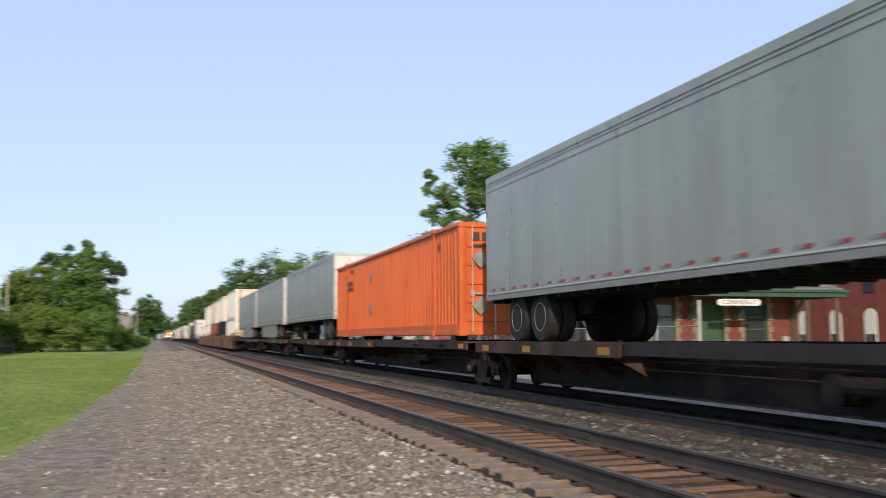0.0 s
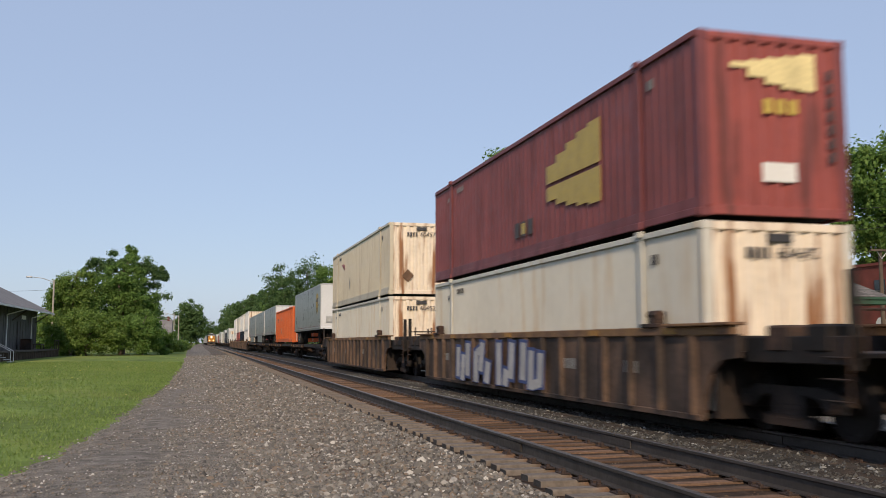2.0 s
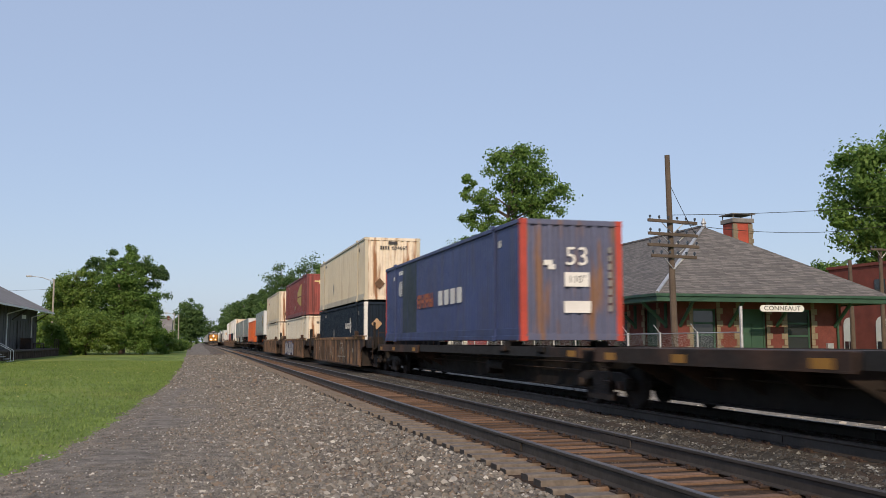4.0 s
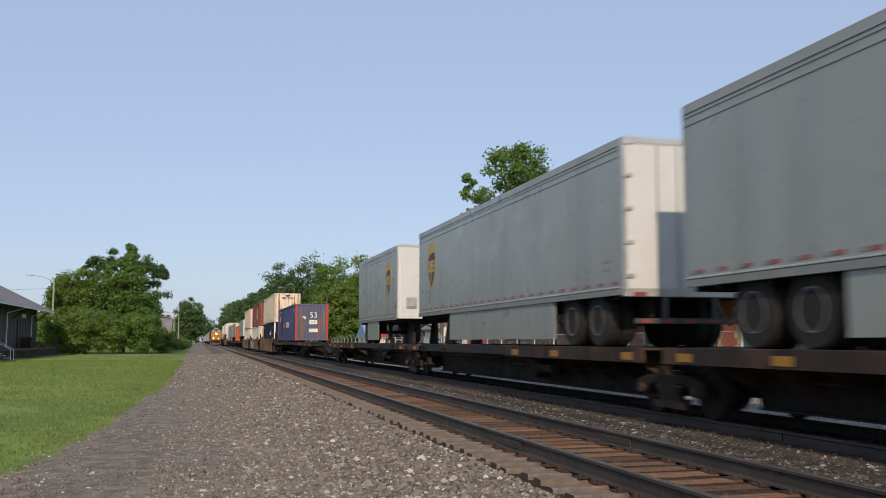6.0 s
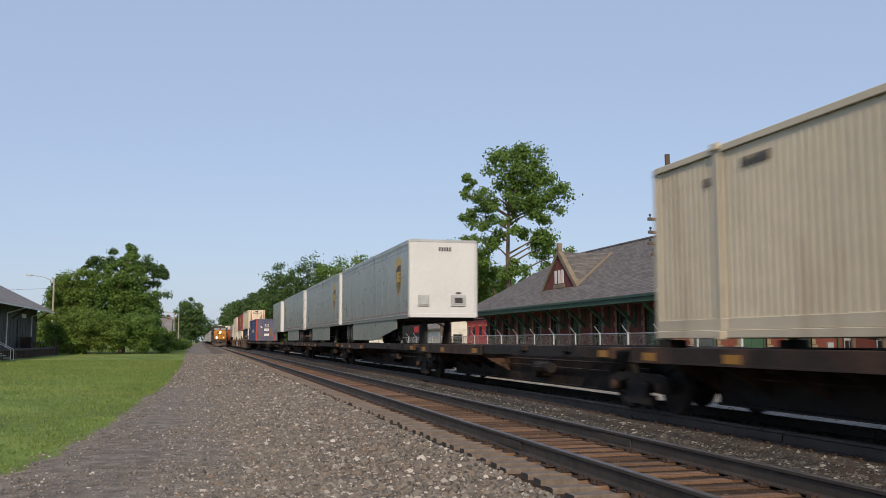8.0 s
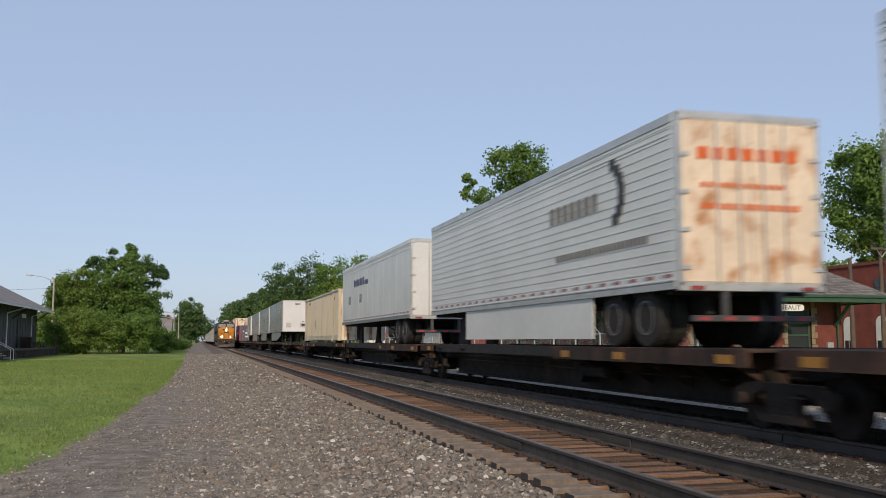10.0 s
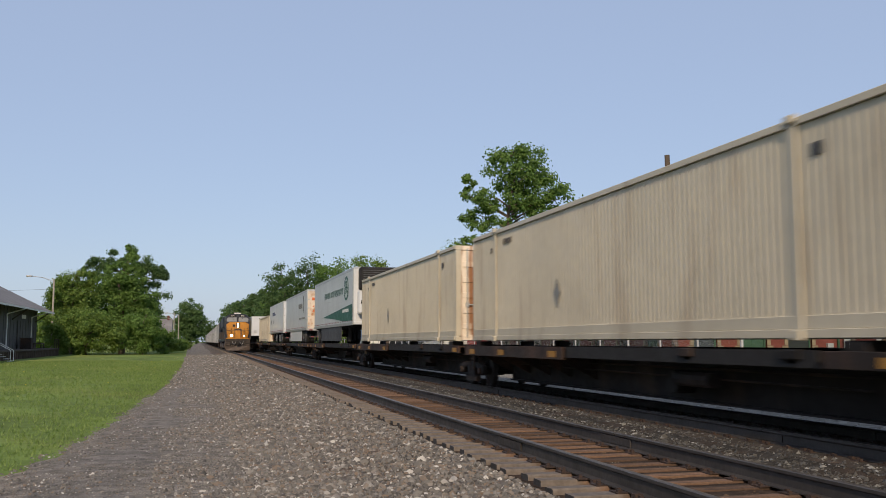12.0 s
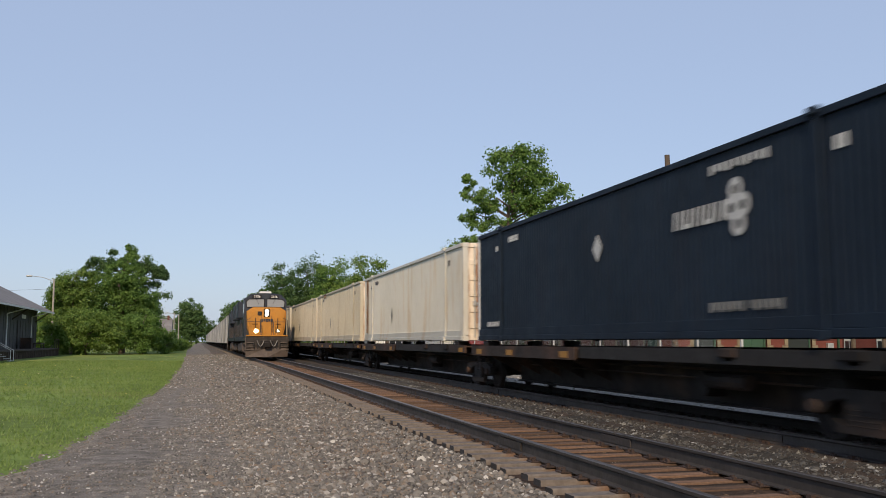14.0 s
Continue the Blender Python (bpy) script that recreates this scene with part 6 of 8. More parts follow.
# ---- ties and fastenings ----
def tie_mesh(seed, material):
    r_ = random.Random(seed)
    bm = bmesh.new()
    prism(bm, [(-0.105, -0.36), (0.105, -0.36), (0.105, -0.20), (0.095, -0.188), (-0.095, -0.188), (-0.105, -0.20)], "x", -1.38, 1.38)
    skew = {-1: r_.uniform(-0.03, 0.03), 1: r_.uniform(-0.03, 0.03)}
    for v in bm.verts:
        v.co += Vector((skew[1 if v.co.x > 0 else -1] + r_.uniform(-0.006, 0.006), r_.uniform(-0.008, 0.008), r_.uniform(-0.006, 0.003)))
    bm.normal_update()
    for f in bm.faces:
        f.material_index = 1 if abs(f.normal.x) > 0.8 else 0
    me = bpy.data.meshes.new("tie")
    bm.to_mesh(me)
    bm.free()
    me.materials.append(material)
    me.materials.append(M["tie_end"])
    return me


tie_sets = [[tie_mesh(i, m_) for i in range(5)] for m_ in (M["tie"], M["tie_dark"])]
r_ = random.Random(3)
for k, (tx, count) in enumerate(zip(TRACK_X, (295, 130))):
    for i in range(count):
        ob = new("tie", tie_sets[k][r_.randrange(5)])
        ob.parent = tracks[k]
        ob.matrix_basis = pose(tx + r_.uniform(-0.04, 0.04), 4.0 + i * TIE_STEP + r_.uniform(-0.03, 0.03), r_.uniform(-0.006, 0.0), 0, 0, r_.uniform(-1.2, 1.2))
    y0 = 4.0 + count * TIE_STEP
    bm = bmesh.new()
    for i in range(700):
        bx(bm, tx - 1.38, tx + 1.38, y0 + i * TIE_STEP - 0.11, y0 + i * TIE_STEP + 0.11, -0.34, -0.19)
    tagged(part("far_ties", bm, M["tie"] if k == 0 else M["tie_dark"], tracks[k]), kind="stuff")
    bm = bmesh.new()
    for i in range(110):
        y = 4.0 + i * TIE_STEP
        for sx in (-0.7525, 0.7525):
            bx(bm, tx + sx - 0.18, tx + sx + 0.18, y - 0.09, y + 0.09, -0.19, -0.178)
            for dx, dy in ((-0.10, 0.05), (0.10, -0.05), (0.145, 0.05), (-0.145, -0.05)):
                bx(bm, tx + sx + dx - 0.018, tx + sx + dx + 0.018, y + dy - 0.018, y + dy + 0.018, -0.18, -0.155)
        for sx in (-0.7525, 0.7525):
            if (i + (sx > 0)) % 2 == 0:
                bx(bm, tx + sx - 0.13, tx + sx - 0.05, y + 0.11, y + 0.19, -0.21, -0.155)
    tagged(part("tie_plates", bm, M["plate"], tracks[k], "rusty tie plates, spikes and anchors"), kind="stuff")


# ---- trees and green ----
def leaf_cloud(r, centres, sizes, n_each, leaf):
    """Leaf blades gathered in clumps round the given centres."""
    C = np.repeat(np.asarray(centres), n_each, 0)
    S = np.repeat(np.asarray(sizes), n_each)
    n = len(C)
    d = r.normal(0, 1, (n, 3))
    d /= np.linalg.norm(d, axis=1, keepdims=True)
    rad = S * r.uniform(0.02, 1.0, n) ** 0.55 * (1.08 + 0.17 * r.normal(0, 1, n))
    P = C + d * rad[:, None] * np.array([1, 1, 0.75])
    nrm = d * 1.0 + r.normal(0, 0.5, (n, 3)) + np.array([0, 0, 0.3])
    nrm /= np.linalg.norm(nrm, axis=1, keepdims=True)
    u = np.cross(nrm, r.normal(0, 1, (n, 3)))
    u /= np.linalg.norm(u, axis=1, keepdims=True)
    v = np.cross(nrm, u)
    L = 1.1 * leaf * r.uniform(0.6, 1.3, n)[:, None]
    q = np.stack([P - u * L * 0.5, P + v * L * 0.42, P + u * L * 0.6, P - v * L * 0.42], 1).reshape(-1, 3)
    f = np.arange(4 * n).reshape(-1, 4)
    return q, f


def leaf_mat(name, a_, b_, c_):
    return island_mat(name, [a_, b_, c_], 0.6, 0.2, through_light=0.42)


M["leaf"] = leaf_mat("broad_green_leaves", (0.08, 0.155, 0.034), (0.135, 0.235, 0.052), (0.20, 0.305, 0.08))
M["leaf_light"] = leaf_mat("light_green_leaves", (0.10, 0.175, 0.032), (0.155, 0.24, 0.05), (0.225, 0.31, 0.08))
M["leaf_dark"] = leaf_mat("dark_green_leaves", (0.056, 0.108, 0.038), (0.092, 0.162, 0.055), (0.14, 0.22, 0.078))
M["bark"] = mat("grey_brown_bark", (0.11, 0.085, 0.065), 0.9, var=0.3, scale=2, bump=0.6, bscale=14)


def tree(x, y, crowns, label, leaf=0.3, clumps=60, each=80, leafmat="leaf", trunk=0.25, name="tree", seed=1, base=None, group="trees"):
    """Tapered trunk, limbs into each clump of leaves; crowns are ellipsoids (dx, dy, z, rx, rz)."""
    r = np.random.default_rng(seed)
    t = thing(name, label, "tree" if name == "tree" else "shrub", group)
    z0 = GROUND_Z if base is None else base
    cen, siz = [], []
    vol = sum(c_[3] ** 2 * c_[4] for c_ in crowns)
    for dx, dy, z, rx, rz in crowns:
        n = max(8, int(2.0 * clumps * rx * rx * rz / vol))
        for _ in range(n):
            d = r.normal(0, 1, 3)
            d /= np.linalg.norm(d)
            k = r.uniform(0.08, 1.0) ** 0.45
            cen.append((dx + d[0] * rx * k, dy + d[1] * rx * k, z + d[2] * rz * k))
            siz.append(r.uniform(0.16, 0.38) * (rx * rx * rz) ** (1 / 3) + 0.15)
    q, f = leaf_cloud(r, cen, siz, int(each * (1.35 if y < 135 else 1.15 if y < 210 else 0.8)), leaf * (0.76 if y < 210 else 0.92))
    me = bpy.data.meshes.new("crown")
    me.from_pydata(q.tolist(), [], f.tolist())
    part("crown", me, M[leafmat], t, "uneven crown of many small green leaves")
    bm = bmesh.new()
    top = max(c_[2] + c_[4] * 0.3 for c_ in crowns)
    wob = [Vector((r.normal(0, 0.12), r.normal(0, 0.12), 0)) * i for i in range(5)]
    pts = [Vector((0, 0, z0 - 0.1)) + wob[i] + Vector((0, 0, (top - z0) * i / 4)) for i in range(5)]
    for i in range(4):
        tube(bm, pts[i], pts[i + 1], trunk * (1 - 0.2 * i), trunk * (0.8 - 0.2 * i), n=8)
    for i in range(0, len(cen), max(1, len(cen) // 26)):
        c_ = Vector(cen[i])
        zz = min(max(c_.z - 0.45 * Vector((c_.x, c_.y)).length, z0 + 0.8), top)
        s_ = Vector((0, 0, zz))
        mid = (s_ + c_) * 0.5 + Vector((0, 0, 0.25))
        tube(bm, s_, mid, trunk * 0.32, trunk * 0.2, n=5)
        tube(bm, mid, c_, trunk * 0.2, trunk * 0.06, n=5)
    part("trunk", bm, M["bark"], t)
    t.location = (x, y, 0)
    return t


TALL = "tall broadleaf tree with a dense green crown"
# beside the freight house
tree(-9.6, 124, [(0.1, 0, 11.4, 1.6, 2.1), (-0.6, 0, 8.4, 2.8, 2.8), (1.9, 0, 6.6, 2.4, 2.8), (-2.4, -1, 5.0, 2.6, 2.8), (0.5, -1, 3.0, 3.2, 2.6), (2.7, -1, 2.7, 2.2, 2.2), (1.2, 0, 10.0, 1.4, 1.4)], "large green broadleaf tree with a ragged crown on the lawn", 0.30, 110, 120, "leaf", 0.35, seed=2)
tree(-9.9, 131, [(-4.0, 0, 10.6, 1.9, 2.0), (-1.6, 0, 12.2, 1.8, 1.7), (3.3, 0, 10.2, 2.1, 2.3), (1.4, 0, 12.0, 1.8, 1.5), (3.8, 0, 6.6, 1.8, 2.4), (0, 0, 7.5, 3.0, 3.0), (4.6, 0, 10.6, 1.0, 1.0)], "dark green broadleaf tree with an open crown behind another", 0.30, 80, 110, "leaf_dark", 0.32, seed=16)
tree(-15.2, 121, [(0, 0, 6.6, 3.0, 3.4), (-1.5, 0, 3.5, 2.6, 2.8), (1.4, 0, 8.6, 1.6, 1.6)], "green broadleaf tree beside the freight house", 0.3, 60, 120, "leaf_light", 0.25, seed=3)
tree(-12.6, 114.5, [(0, 0, 2.3, 3.0, 2.5), (-2.4, 1, 2.6, 2.4, 2.6), (2.5, 0, 2.0, 2.0, 2.2)], "bushy light green shrub with leaves down to the lawn", 0.26, 60, 120, "leaf_light", 0.12, "shrub", seed=4)
tree(-6.6, 117, [(0, 0, 2.6, 2.4, 2.8), (2.2, 3, 1.6, 1.8, 1.8)], "bushy green shrub on the edge of the lawn", 0.26, 40, 110, "leaf", 0.12, "shrub", seed=5)
for i, (x, y, h) in enumerate(((-4.6, 132, 1.7), (-3.8, 146, 1.6), (-3.6, 160, 1.5), (-4.8, 170, 2.2), (-3.4, 185, 1.6), (-6.2, 150, 2.4), (-7.5, 175, 3.0), (-3.6, 215, 2.0))):
    tree(x, y, [(0, 0, h * 0.45, 1.9, h * 0.55), (0.8, 2.5, h * 0.35, 1.4, h * 0.5)], "low weedy green shrub beside the path", 0.22, 18, 90, "leaf_light", 0.06, "shrub", seed=20 + i, group="shrubs beside the path")
tree(-17.8, 128, [(0, 0, 1.6, 2.4, 2.2), (-2.6, 2, 1.4, 2.2, 1.9), (2.4, 3, 1.4, 2.4, 1.8)], "dense low green shrub behind the freight house", 0.3, 40, 100, "leaf", 0.08, "shrub", seed=14)
tree(-22.5, 140, [(0, 0, 2.2, 3.2, 2.8), (-4, 2, 2.0, 3, 2.4)], "dense low green shrub behind the freight house", 0.35, 40, 100, "leaf_dark", 0.08, "shrub", seed=15)
tree(-24.5, 182, [(0, 0, 8.0, 3.4, 4.2), (1.5, 0, 5.5, 2.8, 3)], TALL, 0.45, 40, 80, "leaf_dark", 0.3, seed=6)
tree(-3.5, 400, [(0, 0, 12, 5.4, 7.0), (2.4, 0, 9.0, 4.0, 5.0), (-3, 0, 8.0, 4.0, 5.0), (0.6, 0, 5.0, 5.0, 4.4)], "tall dark green tree beside the line", 0.7, 80, 90, "leaf_dark", 0.5, seed=7)
for i, (x, y, h) in enumerate(((-14, 300, 12), (-24, 290, 11), (-36, 280, 12), (-48, 270, 13), (-20, 340, 14), (-9, 480, 17))):
    tree(x, y, [(0, 0, h * 0.6, h * 0.3, h * 0.42), (h * 0.2, 0, h * 0.4, h * 0.25, h * 0.3)], TALL, 0.7, 40, 70, "leaf_dark", 0.3, seed=40 + i, group="trees behind the lawn")
# woods along the far track
for i, (x, y, h, lm) in enumerate(((15.5, 182, 16.5, "leaf_dark"), (19.5, 174, 17.8, "leaf_dark"), (23.5, 168, 17.2, "leaf"), (21, 148, 12.0, "leaf_light"), (27.0, 152, 16.6, "leaf_light"), (30.5, 160, 15.0, "leaf_dark"),
                                    (34, 150, 13.0, "leaf"), (18.0, 205, 16.5, "leaf"), (26.5, 190, 17.5, "leaf_dark"), (38, 140, 13.5, "leaf_dark"), (43, 132, 13.0, "leaf"), (33, 132, 10.0, "leaf_light"), (48, 122, 12.5, "leaf_dark"), (16, 225, 15, "leaf_dark"))):
    tree(x, y, [(0, 0, h * 0.62, h * 0.22, h * 0.36), (h * 0.16, -1, h * 0.42, h * 0.2, h * 0.3), (-h * 0.13, 0, h * 0.40, h * 0.2, h * 0.34), (0.5, -1, h * 0.2, h * 0.2, h * 0.22)], "tall green woodland tree beside the railway", 0.42, 70, 90, lm, 0.3, seed=60 + i, group="woods beside the railway")
for i, (x, y, h) in enumerate(((14.5, 330, 18), (19, 320, 19), (25, 310, 18), (15, 280, 16.5), (22, 260, 17), (14.5, 430, 20), (20, 440, 21), (15, 560, 24), (22, 600, 24), (-1, 980, 26), (10, 990, 27))):
    tree(x, y, [(0, 0, h * 0.6, h * 0.22, h * 0.38), (h * 0.15, 0, h * 0.4, h * 0.2, h * 0.32), (-h * 0.1, 0, h * 0.36, h * 0.18, h * 0.34)], "tall dark green woodland tree beside the railway", 0.75, 45, 70, "leaf_dark", 0.35, seed=90 + i, group="woods beside the railway")
# behind and beside the depot
tree(29.3, 86, [(1.0, 0, 18.4, 3.2, 2.6), (3.6, 0, 15.8, 2.8, 2.4), (0.6, 0, 15.0, 2.4, 1.8), (-2.9, 0, 14.2, 2.2, 2.2), (3.6, 0, 12.4, 2.6, 1.9), (-3.6, 0, 16.2, 1.3, 1.7), (4.4, 0, 9.8, 2.2, 1.5), (-1.0, 0, 12.2, 2.2, 1.6), (1.6, 0, 8.0, 2.2, 1.6), (-3.4, 0, 10.2, 2.0, 1.6)], "tall open-crowned tree with bare limbs showing between leaf clumps", 0.3, 95, 95, "leaf", 0.34, seed=8)
tree(27.5, 95, [(0, 0, 9.2, 3.4, 2.8), (-2.2, 0, 7.0, 2.4, 2.2), (2.4, 0, 6.6, 2.6, 2.6)], "round green tree behind the depot", 0.3, 70, 90, "leaf_light", 0.25, seed=9)
tree(49.5, 57, [(0, 0, 13.0, 4.4, 3.8), (-2.5, 0, 10.2, 2.8, 2.4), (2, 0, 9.0, 4, 3.4), (-2.6, 0, 14.2, 1.6, 1.5), (-0.6, 0, 7.2, 3.0, 1.8)], "large spreading green tree behind the brick building", 0.3, 90, 110, "leaf", 0.35, seed=10)
tree(58, 75, [(0, 0, 6.6, 3.0, 2.4), (2, 0, 5, 2.6, 2.2)], "small green tree behind the brick building", 0.3, 40, 80, "leaf", 0.2, seed=11)


def far_woods(name, spots, label, seed):
    r = np.random.default_rng(seed)
    qs, fs, n0 = [], [], 0
    for x, y, h in spots:
        cen = [(x + r.normal(0, h * 0.25), y + r.normal(0, h * 0.25), h * r.uniform(0.1, 0.9)) for _ in range(16)]
        q, f = leaf_cloud(r, cen, [h * r.uniform(0.14, 0.26) for _ in cen], 26, 1.75)
        qs.append(q)
        fs.append(f + n0)
        n0 += len(q)
    me = bpy.data.meshes.new(name)
    me.from_pydata(np.concatenate(qs).tolist(), [], np.concatenate(fs).tolist())
    me.materials.append(M["leaf_dark"])
    return tagged(new(name, me), label, "woods", kind="stuff")


r_ = random.Random(12)
far_woods("far_woods", [(x + r_.uniform(-4, 4), 1040 + r_.uniform(-30, 30), r_.uniform(18, 26)) for x in range(-420, 420, 12)], "dark green line of distant woods", 31)
far_woods("far_woods", [(95 + r_.uniform(-8, 8), y, r_.uniform(9, 14)) for y in range(-60, 330, 8)] + [(60 + 0.1 * k + r_.uniform(-6, 6), 150 + k, r_.uniform(10, 14)) for k in range(0, 150, 9)], "dark green woods beyond the depot", 32)
far_woods("far_woods", [(-70 + r_.uniform(-8, 8), y, r_.uniform(9, 14)) for y in range(-60, 270, 9)] + [(-66 + k, 330 + r_.uniform(-8, 8), r_.uniform(9, 13)) for k in range(0, 60, 9)], "dark green woods beyond the lawn", 33)

# grass blades on the near lawn
r = np.random.default_rng(9)
n = 90000
gx = -0.9 - 19 * r.uniform(0, 1, n) ** 1.25
gy = 8 + 70 * r.uniform(0, 1, n) ** 2.0
keep = np.array([gx_ < path_edge(gy_) + 0.16 * noise.noise((gx_ * 9, gy_ * 9, 0)) for gx_, gy_ in zip(gx, gy)])
gx, gy = gx[keep], gy[keep]
n = len(gx)
gz = np.array([ground_z(a_, b_) for a_, b_ in zip(gx, gy)]) - 0.004
hh = r.uniform(0.02, 0.055, n) * (1 + gy / 70)
an = r.uniform(0, math.tau, n)
wd = 0.007 * (1 + gy / 18)
lean = r.normal(0, 0.03, (n, 2))
v = np.stack([np.stack([gx - np.cos(an) * wd, gy - np.sin(an) * wd, gz], 1), np.stack([gx + np.cos(an) * wd, gy + np.sin(an) * wd, gz], 1), np.stack([gx + lean[:, 0], gy + lean[:, 1], gz + hh], 1)], 1).reshape(-1, 3)
me = bpy.data.meshes.new("grass_blades")
me.from_pydata(v.tolist(), [], np.arange(3 * n).reshape(-1, 3).tolist())
me.materials.append(M["blade"])
tagged(new("grass_blades", me), "short green grass blades of the mown lawn", "grass", kind="stuff")
n = 80
gx, gy = -1.9 - 7 * r.uniform(0, 1, n) ** 1.5, 14 + 90 * r.uniform(0, 1, n)
v, f = [], []
for i in range(n):
    z = ground_z(gx[i], gy[i]) + 0.07
    s_ = 0.014 + 0.0005 * gy[i]
    b_ = len(v)
    v += [(gx[i] - s_, gy[i], z), (gx[i], gy[i] - s_, z + 0.01), (gx[i] + s_, gy[i], z), (gx[i], gy[i] + s_, z + 0.01), (gx[i], gy[i], z + 0.03)]
    f += [(b_, b_ + 1, b_ + 4), (b_ + 1, b_ + 2, b_ + 4), (b_ + 2, b_ + 3, b_ + 4), (b_ + 3, b_, b_ + 4)]
me = raw_mesh("wild_flowers", v, f)
me.materials.append(M["flower"])
tagged(new("wild_flowers", me), "small yellow and white flowers in the grass", "flowers", kind="stuff")


# ---- buildings ----
M["siding_grey"] = mat("grey_board_siding", (0.08, 0.08, 0.077), 0.75, var=0.15, scale=1, bump=0.3, bscale=8)
M["shingle_grey"] = mat("weathered_grey_shingles", (0.20, 0.19, 0.185), 0.9, var=0.25, scale=0.8, bump=0.5, bscale=10)
M["wood_dark"] = mat("dark_weathered_timber", (0.07, 0.055, 0.045), 0.9, var=0.3, scale=2, bump=0.4)
M["pole"] = mat("weathered_pole_wood", (0.105, 0.08, 0.062), 0.9, var=0.25, scale=2, bump=0.5, bscale=20)
M["post_pale"] = mat("pale_weathered_post", (0.36, 0.33, 0.28), 0.85, var=0.2, scale=2, bump=0.3)
# brick and stone hold some of the eaves' shade in their colour
M["brick"] = mat("red_brick", (0.145, 0.042, 0.034), 0.85, var=0.2, scale=1.5, bump=0.4, bscale=14)
M["stone"] = mat("tan_stone_trim", (0.22, 0.18, 0.125), 0.85, var=0.2, scale=2, bump=0.3)
M["trim_green"] = mat("dark_green_trim", (0.035, 0.085, 0.055), 0.6, var=0.15, scale=1.5)
M["glass"] = mat("dark_window_glass", (0.03, 0.035, 0.04), 0.1, var=0.05, bump=0.0, spec=0.8)
M["galv"] = mat("galvanised_steel", (0.50, 0.51, 0.52), 0.45, 0.6, var=0.15, scale=4)
M["caboose"] = mat("red_caboose_paint", (0.52, 0.03, 0.03), 0.5, var=0.12, scale=1)
M["tarp"] = mat("pale_blue_roof_sheet", (0.22, 0.34, 0.55), 0.6, var=0.1, scale=1)


def shingle_mat(name, dark, light):
    """Rows of slate-like shingles, laid by the world's own scale."""
    m = mat(name, dark, 0.9, var=0.18, scale=0.9, bump=0.0)
    nt = m.node_tree
    b = nt.nodes["Principled BSDF"]
    co = nt.nodes.new("ShaderNodeTexCoord")
    sep = nt.nodes.new("ShaderNodeSeparateXYZ")
    nt.links.new(co.outputs["Object"], sep.inputs[0])
    add = nt.nodes.new("ShaderNodeMath")
    nt.links.new(sep.outputs["X"], add.inputs[0])
    nt.links.new(sep.outputs["Y"], add.inputs[1])
    com = nt.nodes.new("ShaderNodeCombineXYZ")
    nt.links.new(add.outputs[0], com.inputs["X"])
    nt.links.new(sep.outputs["Z"], com.inputs["Y"])
    br = nt.nodes.new("ShaderNodeTexBrick")
    br.inputs["Scale"].default_value = 1.0
    br.inputs["Brick Width"].default_value, br.inputs["Row Height"].default_value = 0.42, 0.095
    br.inputs["Mortar Size"].default_value = 0.008
    br.inputs["Color1"].default_value, br.inputs["Color2"].default_value = (*dark, 1), (*light, 1)
    br.inputs["Mortar"].default_value = (dark[0] * 0.55, dark[1] * 0.55, dark[2] * 0.55, 1)
    nt.links.new(com.outputs[0], br.inputs["Vector"])
    nt.links.new(br.outputs["Color"], b.inputs["Base Color"])
    bp = nt.nodes.new("ShaderNodeBump")
    bp.inputs["Strength"].default_value, bp.inputs["Distance"].default_value = 0.5, 0.03
    nt.links.new(br.outputs["Fac"], bp.inputs["Height"])
    bp.invert = True
    nt.links.new(bp.outputs["Normal"], b.inputs["Normal"])
    return m


M["slate"] = shingle_mat("grey_roof_shingles", (0.10, 0.095, 0.092), (0.19, 0.175, 0.165))


